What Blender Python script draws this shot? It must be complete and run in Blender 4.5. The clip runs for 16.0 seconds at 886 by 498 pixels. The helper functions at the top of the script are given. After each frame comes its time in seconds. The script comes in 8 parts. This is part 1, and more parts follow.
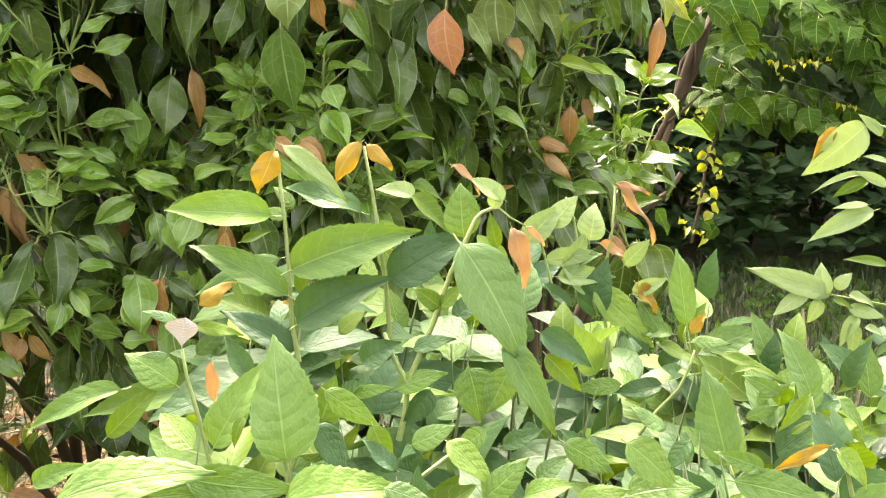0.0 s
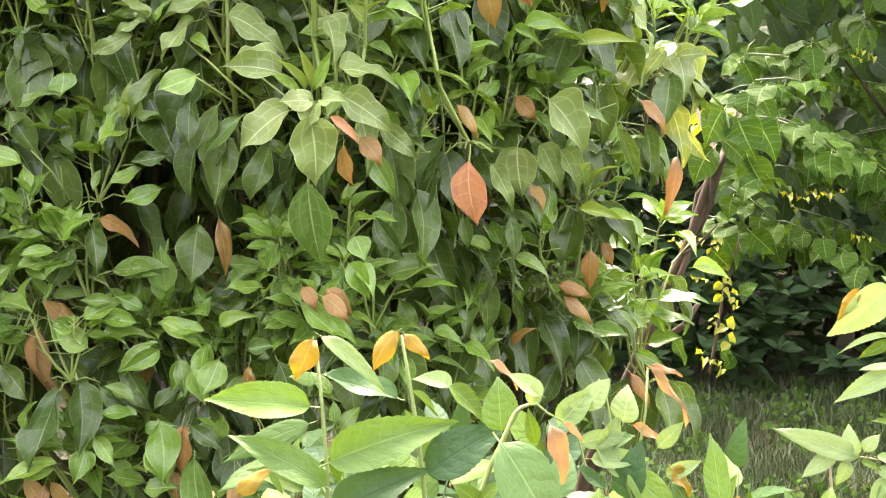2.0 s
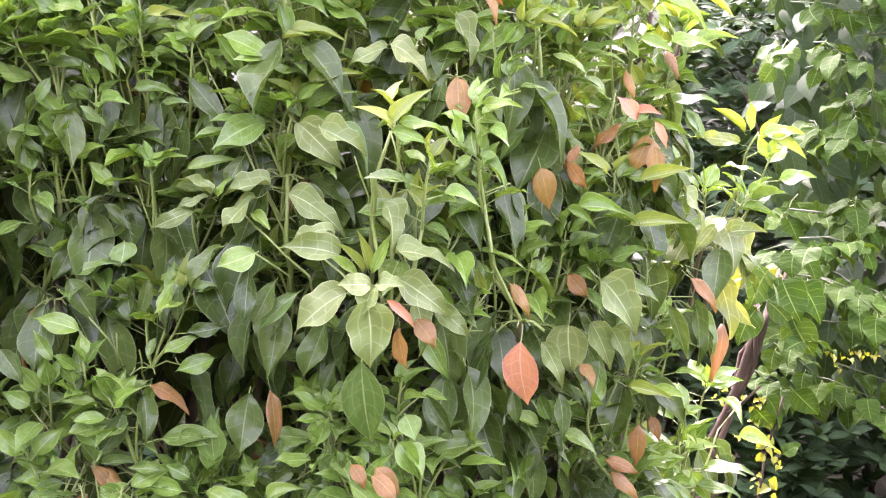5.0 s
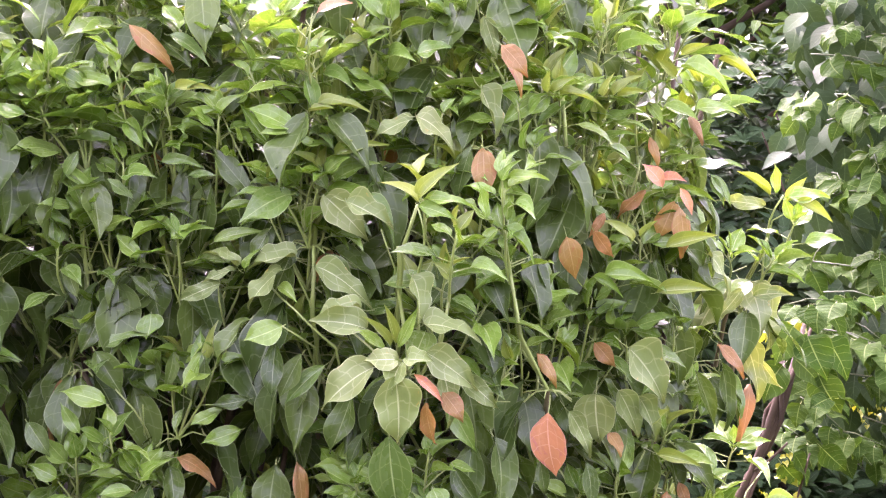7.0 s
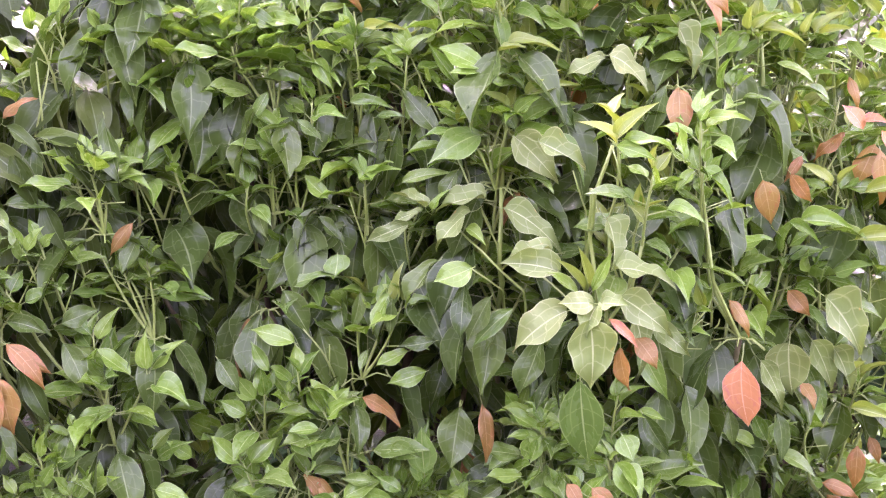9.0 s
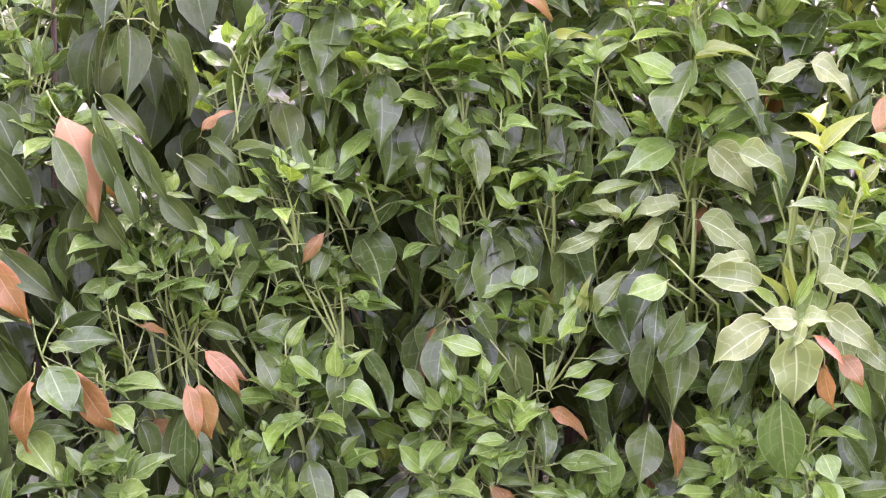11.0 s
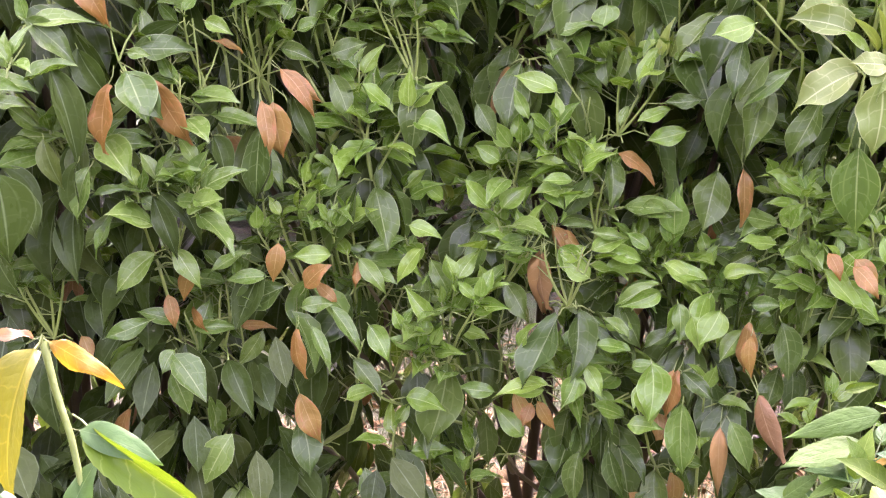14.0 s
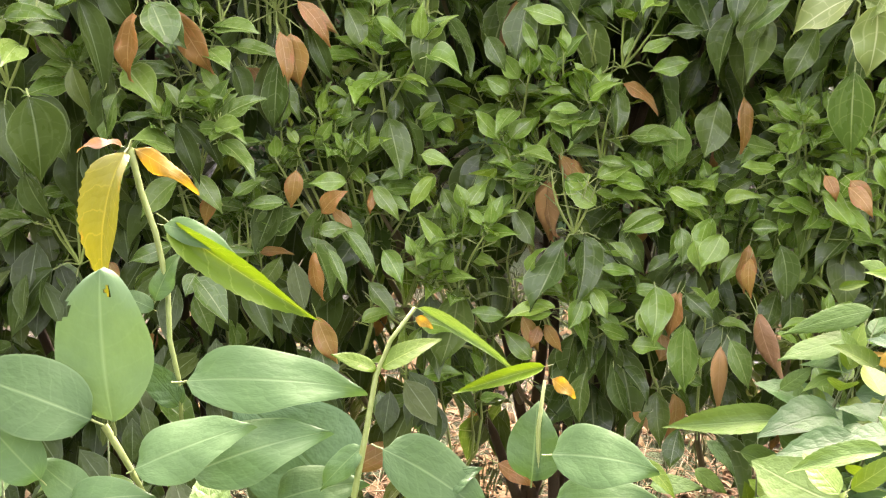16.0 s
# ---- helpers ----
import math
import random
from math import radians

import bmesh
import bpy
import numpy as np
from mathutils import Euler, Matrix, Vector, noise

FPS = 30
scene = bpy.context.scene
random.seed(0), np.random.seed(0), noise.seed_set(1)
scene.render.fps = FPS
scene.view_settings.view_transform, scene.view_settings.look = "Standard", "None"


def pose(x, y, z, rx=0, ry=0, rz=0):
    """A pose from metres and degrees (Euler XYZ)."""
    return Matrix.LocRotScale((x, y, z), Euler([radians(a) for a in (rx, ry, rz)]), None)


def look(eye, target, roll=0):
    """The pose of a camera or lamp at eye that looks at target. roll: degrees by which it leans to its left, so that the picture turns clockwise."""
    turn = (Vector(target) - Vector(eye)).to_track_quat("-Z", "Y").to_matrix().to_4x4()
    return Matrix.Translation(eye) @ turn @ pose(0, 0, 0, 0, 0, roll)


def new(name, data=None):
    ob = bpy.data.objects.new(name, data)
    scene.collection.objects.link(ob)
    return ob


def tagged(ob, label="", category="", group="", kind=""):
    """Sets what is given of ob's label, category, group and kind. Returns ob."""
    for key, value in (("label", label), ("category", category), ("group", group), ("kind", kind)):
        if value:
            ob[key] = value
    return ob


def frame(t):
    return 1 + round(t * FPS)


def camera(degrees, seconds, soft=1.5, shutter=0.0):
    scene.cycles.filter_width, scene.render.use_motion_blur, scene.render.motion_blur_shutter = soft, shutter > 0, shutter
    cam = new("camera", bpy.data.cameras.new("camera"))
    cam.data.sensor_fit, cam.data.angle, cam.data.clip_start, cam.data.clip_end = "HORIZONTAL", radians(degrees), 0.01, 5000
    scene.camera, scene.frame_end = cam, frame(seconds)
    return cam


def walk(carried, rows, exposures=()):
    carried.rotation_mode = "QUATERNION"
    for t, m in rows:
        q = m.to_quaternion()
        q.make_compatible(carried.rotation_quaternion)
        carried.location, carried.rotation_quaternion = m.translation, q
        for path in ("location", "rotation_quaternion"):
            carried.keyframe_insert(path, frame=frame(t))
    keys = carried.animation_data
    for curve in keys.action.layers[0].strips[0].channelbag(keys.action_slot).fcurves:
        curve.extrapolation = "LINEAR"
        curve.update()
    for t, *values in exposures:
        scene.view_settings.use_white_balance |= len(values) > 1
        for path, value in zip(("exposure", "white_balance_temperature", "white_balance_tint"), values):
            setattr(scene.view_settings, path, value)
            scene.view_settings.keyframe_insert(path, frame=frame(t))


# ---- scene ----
# ---- camera and walk ----
cam = camera(40.1, 16.0, soft=1.15)
METRES, EYE, TILT, LEAN, TURN = 0.66, 1.15, -12.0, 0.0, 0.0
ROWS = [
    (0, 0, 0, 0, 0, 0, -0),
    (0.5, -0.0031, -0.0063, 0.0209, 0.15, 1.64, -0.05),
    (1, -0.0092, -0.0115, 0.0469, 0.18, 3.16, 0.04),
    (1.5, -0.0181, -0.0054, 0.0736, 0.3, 4.15, 0.07),
    (2, -0.0321, -0.0229, 0.0978, 0.41, 4.88, -0.11),
    (2.5, -0.0388, -0.0249, 0.1221, 0.56, 5.6, -0.29),
    (3, -0.0497, -0.0279, 0.1468, 0.64, 6.61, -0.57),
    (3.5, -0.066, -0.0433, 0.167, 0.73, 7.37, -0.9),
    (4, -0.074, -0.0346, 0.1886, 0.99, 8.13, -1.25),
    (4.5, -0.0857, -0.0455, 0.218, 1.3, 9, -1.65),
    (5, -0.0857, -0.0579, 0.2483, 1.54, 9.95, -1.9),
    (5.2, -0.0801, -0.066, 0.2589, 1.6037, 10.2688, -1.9208),
    (7.3, -0.11, -0.0643, 0.3239, 2.8818, 11.6753, -1.5639),
    (7.5, -0.1129, -0.0594, 0.3221, 3.49, 11.55, -1.66),
    (8, -0.1553, -0.0488, 0.3168, 5.26, 10.96, -2.03),
    (8.5, -0.201, -0.0384, 0.311, 7.01, 9.96, -2.71),
    (9, -0.2375, -0.0381, 0.3046, 8.32, 9.09, -3.39),
    (9.2, -0.2489, -0.0367, 0.3016, 8.8681, 8.8341, -3.714),
    (11.3, -0.3924, -0.0592, 0.3153, 15.031, 8.6676, -5.1653),
    (11.5, -0.4154, -0.0587, 0.2965, 15.18, 8.28, -5.65),
    (12, -0.4384, -0.0516, 0.2687, 15.71, 5.57, -7.11),
    (12.5, -0.4515, -0.0469, 0.2415, 15.85, 3.08, -8),
    (13, -0.4536, -0.0456, 0.2135, 15.87, 1.51, -8.45),
    (13.5, -0.4442, -0.0472, 0.1861, 15.94, 0.3, -8.57),
    (14, -0.4329, -0.0562, 0.1562, 15.73, -0.69, -8.63),
    (14.5, -0.4268, -0.0764, 0.1288, 15.42, -1.3, -8.7),
    (15, -0.4264, -0.1051, 0.1009, 15.28, -1.54, -8.5),
    (15.5, -0.4196, -0.1421, 0.0709, 15.39, -1.66, -8.41),
    (16, -0.4124, -0.1651, 0.0431, 15.73, -1.85, -8.51),
]
walk(cam, [(t, pose(0, 0, EYE, TILT, LEAN, TURN) @ pose(METRES * x, METRES * y, METRES * z, 90 + pitch, roll, yaw)) for t, x, y, z, yaw, pitch, roll in ROWS],
     exposures=[(0.0, 3.76, 7460, 18), (1.5, 4.01, 7160, 22), (3.0, 4.18, 6860, 29), (5.0, 4.32, 6280, 51), (7.3, 4.09, 6280, 58), (8.0, 4.07, 6280, 60), (9.0, 4.41, 6180, 66), (12.0, 4.39, 6100, 70), (14.0, 4.31, 6480, 53), (16.0, 3.95, 7190, 32)])

# ---- light ----
SUN_AZ, SUN_EL = -10.0, 52.0          # degrees: bearing from +y (left is minus), height
world = bpy.data.worlds.new("world")
scene.world = world
world.use_nodes = True
wn = world.node_tree
wn.nodes.clear()
sky = wn.nodes.new("ShaderNodeTexSky")
sky.sky_type, sky.sun_disc = "NISHITA", False
sky.sun_elevation, sky.sun_rotation = radians(SUN_EL), radians(SUN_AZ)
sky.air_density, sky.dust_density, sky.ozone_density = 1.0, 5.0, 0.6
wbg = wn.nodes.new("ShaderNodeBackground")
wbg.inputs["Strength"].default_value = 0.15
wout = wn.nodes.new("ShaderNodeOutputWorld")
haze = wn.nodes.new("ShaderNodeHueSaturation")
haze.inputs["Saturation"].default_value = 0.45
wn.links.new(sky.outputs[0], haze.inputs["Color"])
wn.links.new(haze.outputs[0], wbg.inputs[0])
wn.links.new(wbg.outputs[0], wout.inputs[0])
sun = new("sun", bpy.data.lights.new("sun", "SUN"))
sun.data.energy, sun.data.angle, sun.data.color = 0.65, radians(70.0), (1.0, 0.95, 0.86)
az, el = radians(SUN_AZ), radians(SUN_EL)
sun.matrix_world = look((0, 0, 8), Vector((0, 0, 8)) - Vector((math.sin(az) * math.cos(el), math.cos(az) * math.cos(el), math.sin(el))))


# ---- materials ----
class Nodes:
    """A small writer of node trees."""

    def __init__(self, name):
        self.mat = bpy.data.materials.new(name)
        self.mat.use_nodes = True
        self.tree = self.mat.node_tree
        self.tree.nodes.clear()
        self.out = self.tree.nodes.new("ShaderNodeOutputMaterial")

    def put(self, kind, sets=None, **wires):
        n = self.tree.nodes.new(kind)
        sets = sets or {}
        if "operation" in sets:
            n.operation = sets["operation"]
        if "use_clamp" in sets:
            n.use_clamp = sets["use_clamp"]
        if "data_type" in sets:
            n.data_type = sets["data_type"]
        if "blend_type" in sets:
            n.blend_type = sets["blend_type"]
        if "uv_map" in sets:
            n.uv_map = sets["uv_map"]
        for k, v in wires.items():
            key = int(k[1:]) if k[0] == "i" and k[1:].isdigit() else k.replace("_", " ")
            if isinstance(v, bpy.types.NodeSocket):
                self.tree.links.new(v, n.inputs[key])
            else:
                n.inputs[key].default_value = v
        return n

    def calc(self, op, a, b=0.0, c=0.0, clamp=False):
        return self.put("ShaderNodeMath", {"operation": op, "use_clamp": clamp}, i0=a, i1=b, i2=c).outputs[0]

    def blend(self, fac, a, b, how="MIX"):
        n = self.put("ShaderNodeMix", {"data_type": "RGBA", "blend_type": how}, i0=fac, i6=a, i7=b)
        return n.outputs[2]

    def noise(self, scale, detail=3.0, where=None, rough=0.5):
        wires = {"Scale": scale, "Detail": detail, "Roughness": rough}
        if where is not None:
            wires["Vector"] = where
        return self.put("ShaderNodeTexNoise", None, **wires).outputs["Fac"]

    def ramp(self, fac, stops):
        n = self.put("ShaderNodeValToRGB", None, Fac=fac)
        e = n.color_ramp.elements
        while len(e) < len(stops):
            e.new(0.5)
        for item, (p, c) in zip(e, stops):
            item.position, item.color = p, (*c, 1) if len(c) == 3 else c
        return n.outputs[0]

    def done(self, shader):
        self.tree.links.new(shader, self.out.inputs[0])
        return self.mat


def rgb(h):
    """Linear colour of an sRGB hex text."""
    v = [int(h[i:i + 2], 16) / 255 for i in (0, 2, 4)]
    return tuple(c / 12.92 if c <= 0.04045 else ((c + 0.055) / 1.055) ** 2.4 for c in v)


def leaf_material(name, tones, vein, glow, rough=0.4, through_light=0.3, laterals=6.0, vein_mix=0.35, spots=None, spot_amount=0.0, relief=0.25, shine=0.5, rim_mix=0.5, side_mix=0.5, basal=0.0):
    """A leaf: tones are colours picked leaf by leaf; midrib, side veins, mottling, gloss, light through the blade."""
    n = Nodes(name)
    uv = n.put("ShaderNodeUVMap", {"uv_map": "blade"}).outputs[0]
    sep = n.put("ShaderNodeSeparateXYZ", None, Vector=uv)
    u = n.calc("ABSOLUTE", n.calc("SUBTRACT", sep.outputs[0], 0.5))
    u = n.calc("MULTIPLY", u, 2.0)
    v = sep.outputs[1]
    pick = n.put("ShaderNodeObjectInfo").outputs["Random"]
    island = n.put("ShaderNodeNewGeometry").outputs["Random Per Island"]
    chance = n.calc("FRACT", n.calc("ADD", pick, island))
    place = n.put("ShaderNodeTexCoord").outputs["Object"]
    shift = n.put("ShaderNodeCombineXYZ", None, X=n.calc("MULTIPLY", chance, 37.0), Y=n.calc("MULTIPLY", chance, 91.0), Z=chance)
    coords = n.put("ShaderNodeVectorMath", {"operation": "ADD"}, i0=uv, i1=shift.outputs[0]).outputs[0]
    tone = n.ramp(chance, [(i / max(1, len(tones) - 1), c) for i, c in enumerate(tones)])
    broad = n.noise(3.0, 3.0, coords)
    fine = n.noise(38.0, 2.0, coords)
    tone = n.blend(n.calc("MULTIPLY_ADD", broad, 1.2, -0.35, True), n.blend(1.0, tone, (0.72, 0.76, 0.7, 1), "MULTIPLY"), tone)
    tone = n.blend(n.calc("MULTIPLY", fine, 0.3), tone, n.blend(1.0, tone, (0.78, 0.8, 0.72, 1), "MULTIPLY"))
    if spots:
        patch = n.noise(4.5, 4.0, coords, 0.6)
        edge = n.calc("MULTIPLY_ADD", u, 0.18, patch)
        mask = n.calc("MULTIPLY_ADD", n.calc("SUBTRACT", edge, 1.0 - spot_amount), 9.0, 0.0, True)
        tone = n.blend(mask, tone, (*spots, 1))
    mid = n.calc("SUBTRACT", 1.0, n.calc("MULTIPLY", u, 17.0), 0.0, True)
    v = n.calc("ADD", v, n.calc("MULTIPLY_ADD", n.noise(5.0, 2.0, coords), 0.12, -0.06))
    wave = n.calc("FRACT", n.calc("MULTIPLY", n.calc("SUBTRACT", v, n.calc("MULTIPLY", n.calc("POWER", u, 1.25), 0.17)), laterals))
    side = n.calc("SUBTRACT", 1.0, n.calc("MULTIPLY", n.calc("ABSOLUTE", n.calc("SUBTRACT", wave, 0.5)), 18.0), 0.0, True)
    rim = n.calc("MULTIPLY_ADD", u, 14.0, -13.1, True)
    mid = n.calc("MAXIMUM", mid, n.calc("MULTIPLY", rim, rim_mix))
    if basal:
        arm = n.calc("SUBTRACT", 1.0, n.calc("MULTIPLY", n.calc("ABSOLUTE", n.calc("SUBTRACT", u, 0.5)), 18.0), 0.0, True)
        fade = n.calc("MULTIPLY_ADD", sep.outputs[1], -3.0, 2.3, True)
        mid = n.calc("MAXIMUM", mid, n.calc("MULTIPLY", n.calc("MULTIPLY", arm, fade), basal))
    lines = n.calc("MAXIMUM", mid, n.calc("MULTIPLY", side, side_mix))
    tone = n.blend(n.calc("MULTIPLY", lines, vein_mix), tone, (*vein, 1))
    swell = n.calc("ABSOLUTE", n.calc("SUBTRACT", wave, 0.5))
    height = n.calc("SUBTRACT", n.calc("MULTIPLY_ADD", fine, 0.15, n.calc("MULTIPLY", n.noise(11.0, 2.0, coords), 0.9)), n.calc("ADD", n.calc("MULTIPLY", mid, 0.5), n.calc("MULTIPLY", n.calc("POWER", swell, 2.0), 1.6)))
    bump = n.put("ShaderNodeBump", None, Strength=relief, Distance=0.003, Height=height)
    gloss = n.calc("MULTIPLY_ADD", broad, 0.25, rough - 0.12)
    skin = n.put("ShaderNodeBsdfPrincipled", None, Base_Color=tone, Roughness=gloss, Normal=bump.outputs[0])
    skin.inputs["Specular IOR Level"].default_value = shine
    lit = n.put("ShaderNodeBsdfTranslucent", None, Color=n.blend(1.0, tone, (*glow, 1), "MULTIPLY"))
    both = n.put("ShaderNodeMixShader", None, i0=through_light, i1=skin.outputs[0], i2=lit.outputs[0])
    return n.done(both.outputs[0])


def stem_material(name, a, b, rough=0.6, scale=60.0):
    n = Nodes(name)
    place = n.put("ShaderNodeTexCoord").outputs["Object"]
    big, small = n.noise(scale * 0.25, 3.0, place), n.noise(scale * 4, 4.0, place)
    tone = n.blend(big, (*a, 1), (*b, 1))
    tone = n.blend(n.calc("MULTIPLY", small, 0.55), tone, n.blend(1.0, tone, (0.45, 0.42, 0.4, 1), "MULTIPLY"))
    bump = n.put("ShaderNodeBump", None, Strength=0.5, Distance=0.002, Height=small)
    return n.done(n.put("ShaderNodeBsdfPrincipled", None, Base_Color=tone, Roughness=rough, Normal=bump.outputs[0]).outputs[0])


GLOW = (1.25, 1.3, 0.5)
MAT = {
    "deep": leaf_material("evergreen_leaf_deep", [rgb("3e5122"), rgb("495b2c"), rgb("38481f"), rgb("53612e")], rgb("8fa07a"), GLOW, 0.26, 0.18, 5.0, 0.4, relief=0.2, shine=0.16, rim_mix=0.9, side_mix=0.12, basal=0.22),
    "old": leaf_material("evergreen_leaf_dark", [rgb("4d622c"), rgb("556c31"), rgb("425827"), rgb("5f7435"), rgb("4f6636")], rgb("aab888"), GLOW, 0.25, 0.24, 5.0, 0.42, relief=0.2, shine=0.32, rim_mix=0.9, side_mix=0.35, basal=0.25),
    "mid": leaf_material("evergreen_leaf_mid", [rgb("5f7e36"), rgb("6a893b"), rgb("577433"), rgb("748f41"), rgb("63803f")], rgb("c0cf94"), GLOW, 0.26, 0.26, 5.0, 0.42, relief=0.2, shine=0.45, rim_mix=0.9, side_mix=0.3, basal=0.3),
    "young": leaf_material("evergreen_leaf_young", [rgb("709337"), rgb("7b9e3e"), rgb("638635"), rgb("88a746"), rgb("739646")], rgb("cfdd9c"), (1.3, 1.3, 0.45), 0.26, 0.3, 5.0, 0.42, relief=0.18, shine=0.45, rim_mix=0.9, side_mix=0.28, basal=0.35),
    "tip": leaf_material("evergreen_leaf_tip", [rgb("82963a"), rgb("8fa041"), rgb("798d37"), rgb("99a747")], rgb("e0ebae"), (1.4, 1.3, 0.4), 0.36, 0.32, 5.0, 0.4, relief=0.14, side_mix=0.2, basal=0.25),
    "pale": leaf_material("evergreen_leaf_dull", [rgb("7a8d50"), rgb("839656"), rgb("70844b"), rgb("8b995b")], rgb("dce0b4"), (1.5, 1.35, 0.6), 0.48, 0.24, 4.0, 0.5, rgb("b5924a"), 0.2, relief=0.25, rim_mix=0.8, side_mix=0.35, basal=0.35, shine=0.35),
    "orange": leaf_material("evergreen_leaf_orange", [rgb("a17637"), rgb("946b31"), rgb("a78542"), rgb("95713b")], rgb("dcb888"), (1.4, 1.15, 0.65), 0.42, 0.34, 5.0, 0.35, rgb("9a6a3c"), 0.36, relief=0.25, basal=0.4),
    "red": leaf_material("evergreen_leaf_red", [rgb("d08d5f"), rgb("c68359"), rgb("d79867")], rgb("ecc8b4"), (1.3, 1.1, 0.85), 0.42, 0.28, 5.0, 0.4, rgb("a8685a"), 0.34, relief=0.25, rim_mix=0.9, basal=0.22),
    "brown": leaf_material("dry_leaf_brown", [rgb("a67b4d"), rgb("bb8f57"), rgb("8b6641"), rgb("c99b64")], rgb("c9ae88"), (1.2, 1.0, 0.7), 0.6, 0.2, 6.0, 0.3, relief=0.3),
    "litter": leaf_material("fallen_leaf", [rgb("634b30"), rgb("7c603e"), rgb("4c3a27"), rgb("907854"), rgb("6e5f43")], rgb("8f7a58"), (1.2, 1.0, 0.7), 0.75, 0.1, 6.0, 0.3, relief=0.4, shine=0.2),
    "saw": leaf_material("sapling_leaf", [rgb("63803c"), rgb("587538"), rgb("6d8b3c"), rgb("5b7849"), rgb("688440"), rgb("759041")], rgb("8aa56a"), (1.25, 1.2, 0.5), 0.38, 0.22, 6.0, 0.4, relief=0.36, rim_mix=0.3, side_mix=0.35, shine=0.2),
    "smooth": leaf_material("smooth_sapling_leaf", [rgb("48673b"), rgb("507042"), rgb("425e36"), rgb("4b6a3b"), rgb("547346")], rgb("7c9468"), (1.25, 1.25, 0.5), 0.45, 0.2, 5.0, 0.3, relief=0.14, rim_mix=0.4, side_mix=0.2, shine=0.2),
    "smooth_dull": leaf_material("dull_sapling_leaf", [rgb("5a774f"), rgb("627e54")], rgb("84a078"), (1.25, 1.25, 0.6), 0.5, 0.2, 5.0, 0.25, relief=0.12, rim_mix=0.3, side_mix=0.15, shine=0.2),
    "saw_deep": leaf_material("sapling_leaf_deep", [rgb("456237"), rgb("3d5a33"), rgb("4c6b3c"), rgb("466442"), rgb("395630")], rgb("36502a"), (1.25, 1.2, 0.5), 0.38, 0.18, 6.0, 0.4, relief=0.3, rim_mix=0.3, side_mix=0.6, shine=0.2),
    # Fresh tips, and folded leaves whose shine-through is painted as yellow-green.
    "saw_glow": leaf_material("sapling_leaf_fresh_backlit", [rgb("506c18"), rgb("4b6415"), rgb("59751b"), rgb("5f7a20")], rgb("bccd7c"), (1.35, 1.25, 0.4), 0.45, 0.26, 6.0, 0.2, relief=0.14, rim_mix=0.3, shine=0.22),
    "saw_yellow": leaf_material("sapling_leaf_yellow", [rgb("9c7f2d"), rgb("937528"), rgb("a78935")], rgb("dcc878"), (1.35, 1.2, 0.45), 0.45, 0.36, 6.0, 0.2, rgb("a98432"), 0.28, relief=0.14, rim_mix=0.3, shine=0.22),
    # Young leaves; the brightness of backlight is painted into their pale base colour.
    "saw_light": leaf_material("sapling_leaf_backlit", [rgb("829962"), rgb("8ca06b"), rgb("798f58")], rgb("b9c78e"), (1.3, 1.25, 0.6), 0.45, 0.34, 6.0, 0.3, relief=0.25, rim_mix=0.3, side_mix=0.4, shine=0.18),
    "saw_olive": leaf_material("sapling_leaf_olive", [rgb("6c6c1e"), rgb("727322")], rgb("b9aa52"), (1.35, 1.25, 0.4), 0.45, 0.3, 6.0, 0.25, rgb("8a6c2a"), 0.25, relief=0.14, rim_mix=0.2, shine=0.25),
    "saw_bronze": leaf_material("sapling_leaf_bronze", [rgb("a5805a"), rgb("957558"), rgb("b39068")], rgb("c2a684"), (1.4, 1.1, 0.6), 0.5, 0.3, 6.0, 0.2, relief=0.14, rim_mix=0.3, shine=0.22),
    "saw_pale": leaf_material("sapling_leaf_pale", [rgb("a89c92"), rgb("9c9186")], rgb("9c9088"), (1.1, 1.05, 0.95), 0.6, 0.2, 12.0, 0.7, relief=0.3, rim_mix=0.3),
    "heart": leaf_material("broad_leaf", [rgb("3d591d"), rgb("436221"), rgb("35521a"), rgb("4c6925"), rgb("3f5a24")], rgb("a8bf74"), (1.45, 1.4, 0.45), 0.55, 0.28, 6.0, 0.35, relief=0.5, shine=0.06),
    # Brighter yellow copy of the broad leaf, with the sunlight put into its colour.
    "heart_glow": leaf_material("broad_leaf_lit", [rgb("9ba229"), rgb("909a2d"), rgb("a4a932")], rgb("dbe27c"), (1.35, 1.25, 0.35), 0.42, 0.45, 6.0, 0.3, relief=0.2),
    "lance": leaf_material("dark_shrub_leaf", [rgb("3e5632"), rgb("364f2f"), rgb("476037"), rgb("31452b")], rgb("7e966a"), (1.45, 1.35, 0.5), 0.55, 0.15, 7.0, 0.3, relief=0.2, shine=0.12),
    "stalk": stem_material("green_stalk", rgb("96a85c"), rgb("82964c"), 0.45),
    "stalk_tan": stem_material("tan_stalk", rgb("6f8442"), rgb("83904e"), 0.5),
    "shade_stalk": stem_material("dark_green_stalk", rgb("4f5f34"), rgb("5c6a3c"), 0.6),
    "bark": stem_material("grey_brown_bark", rgb("59482f"), rgb("2f2417"), 0.9),
    "stick": stem_material("dry_stick", rgb("a08a64"), rgb("6b5840"), 0.85),
    "grass": stem_material("grass_blade", rgb("3a4d23"), rgb("4f5f2e"), 0.55, 6.0),
    "twig": stem_material("brown_twig", rgb("665942"), rgb("746c4a"), 0.75),
}

# ---- meshes of leaves, stems and their placing ----


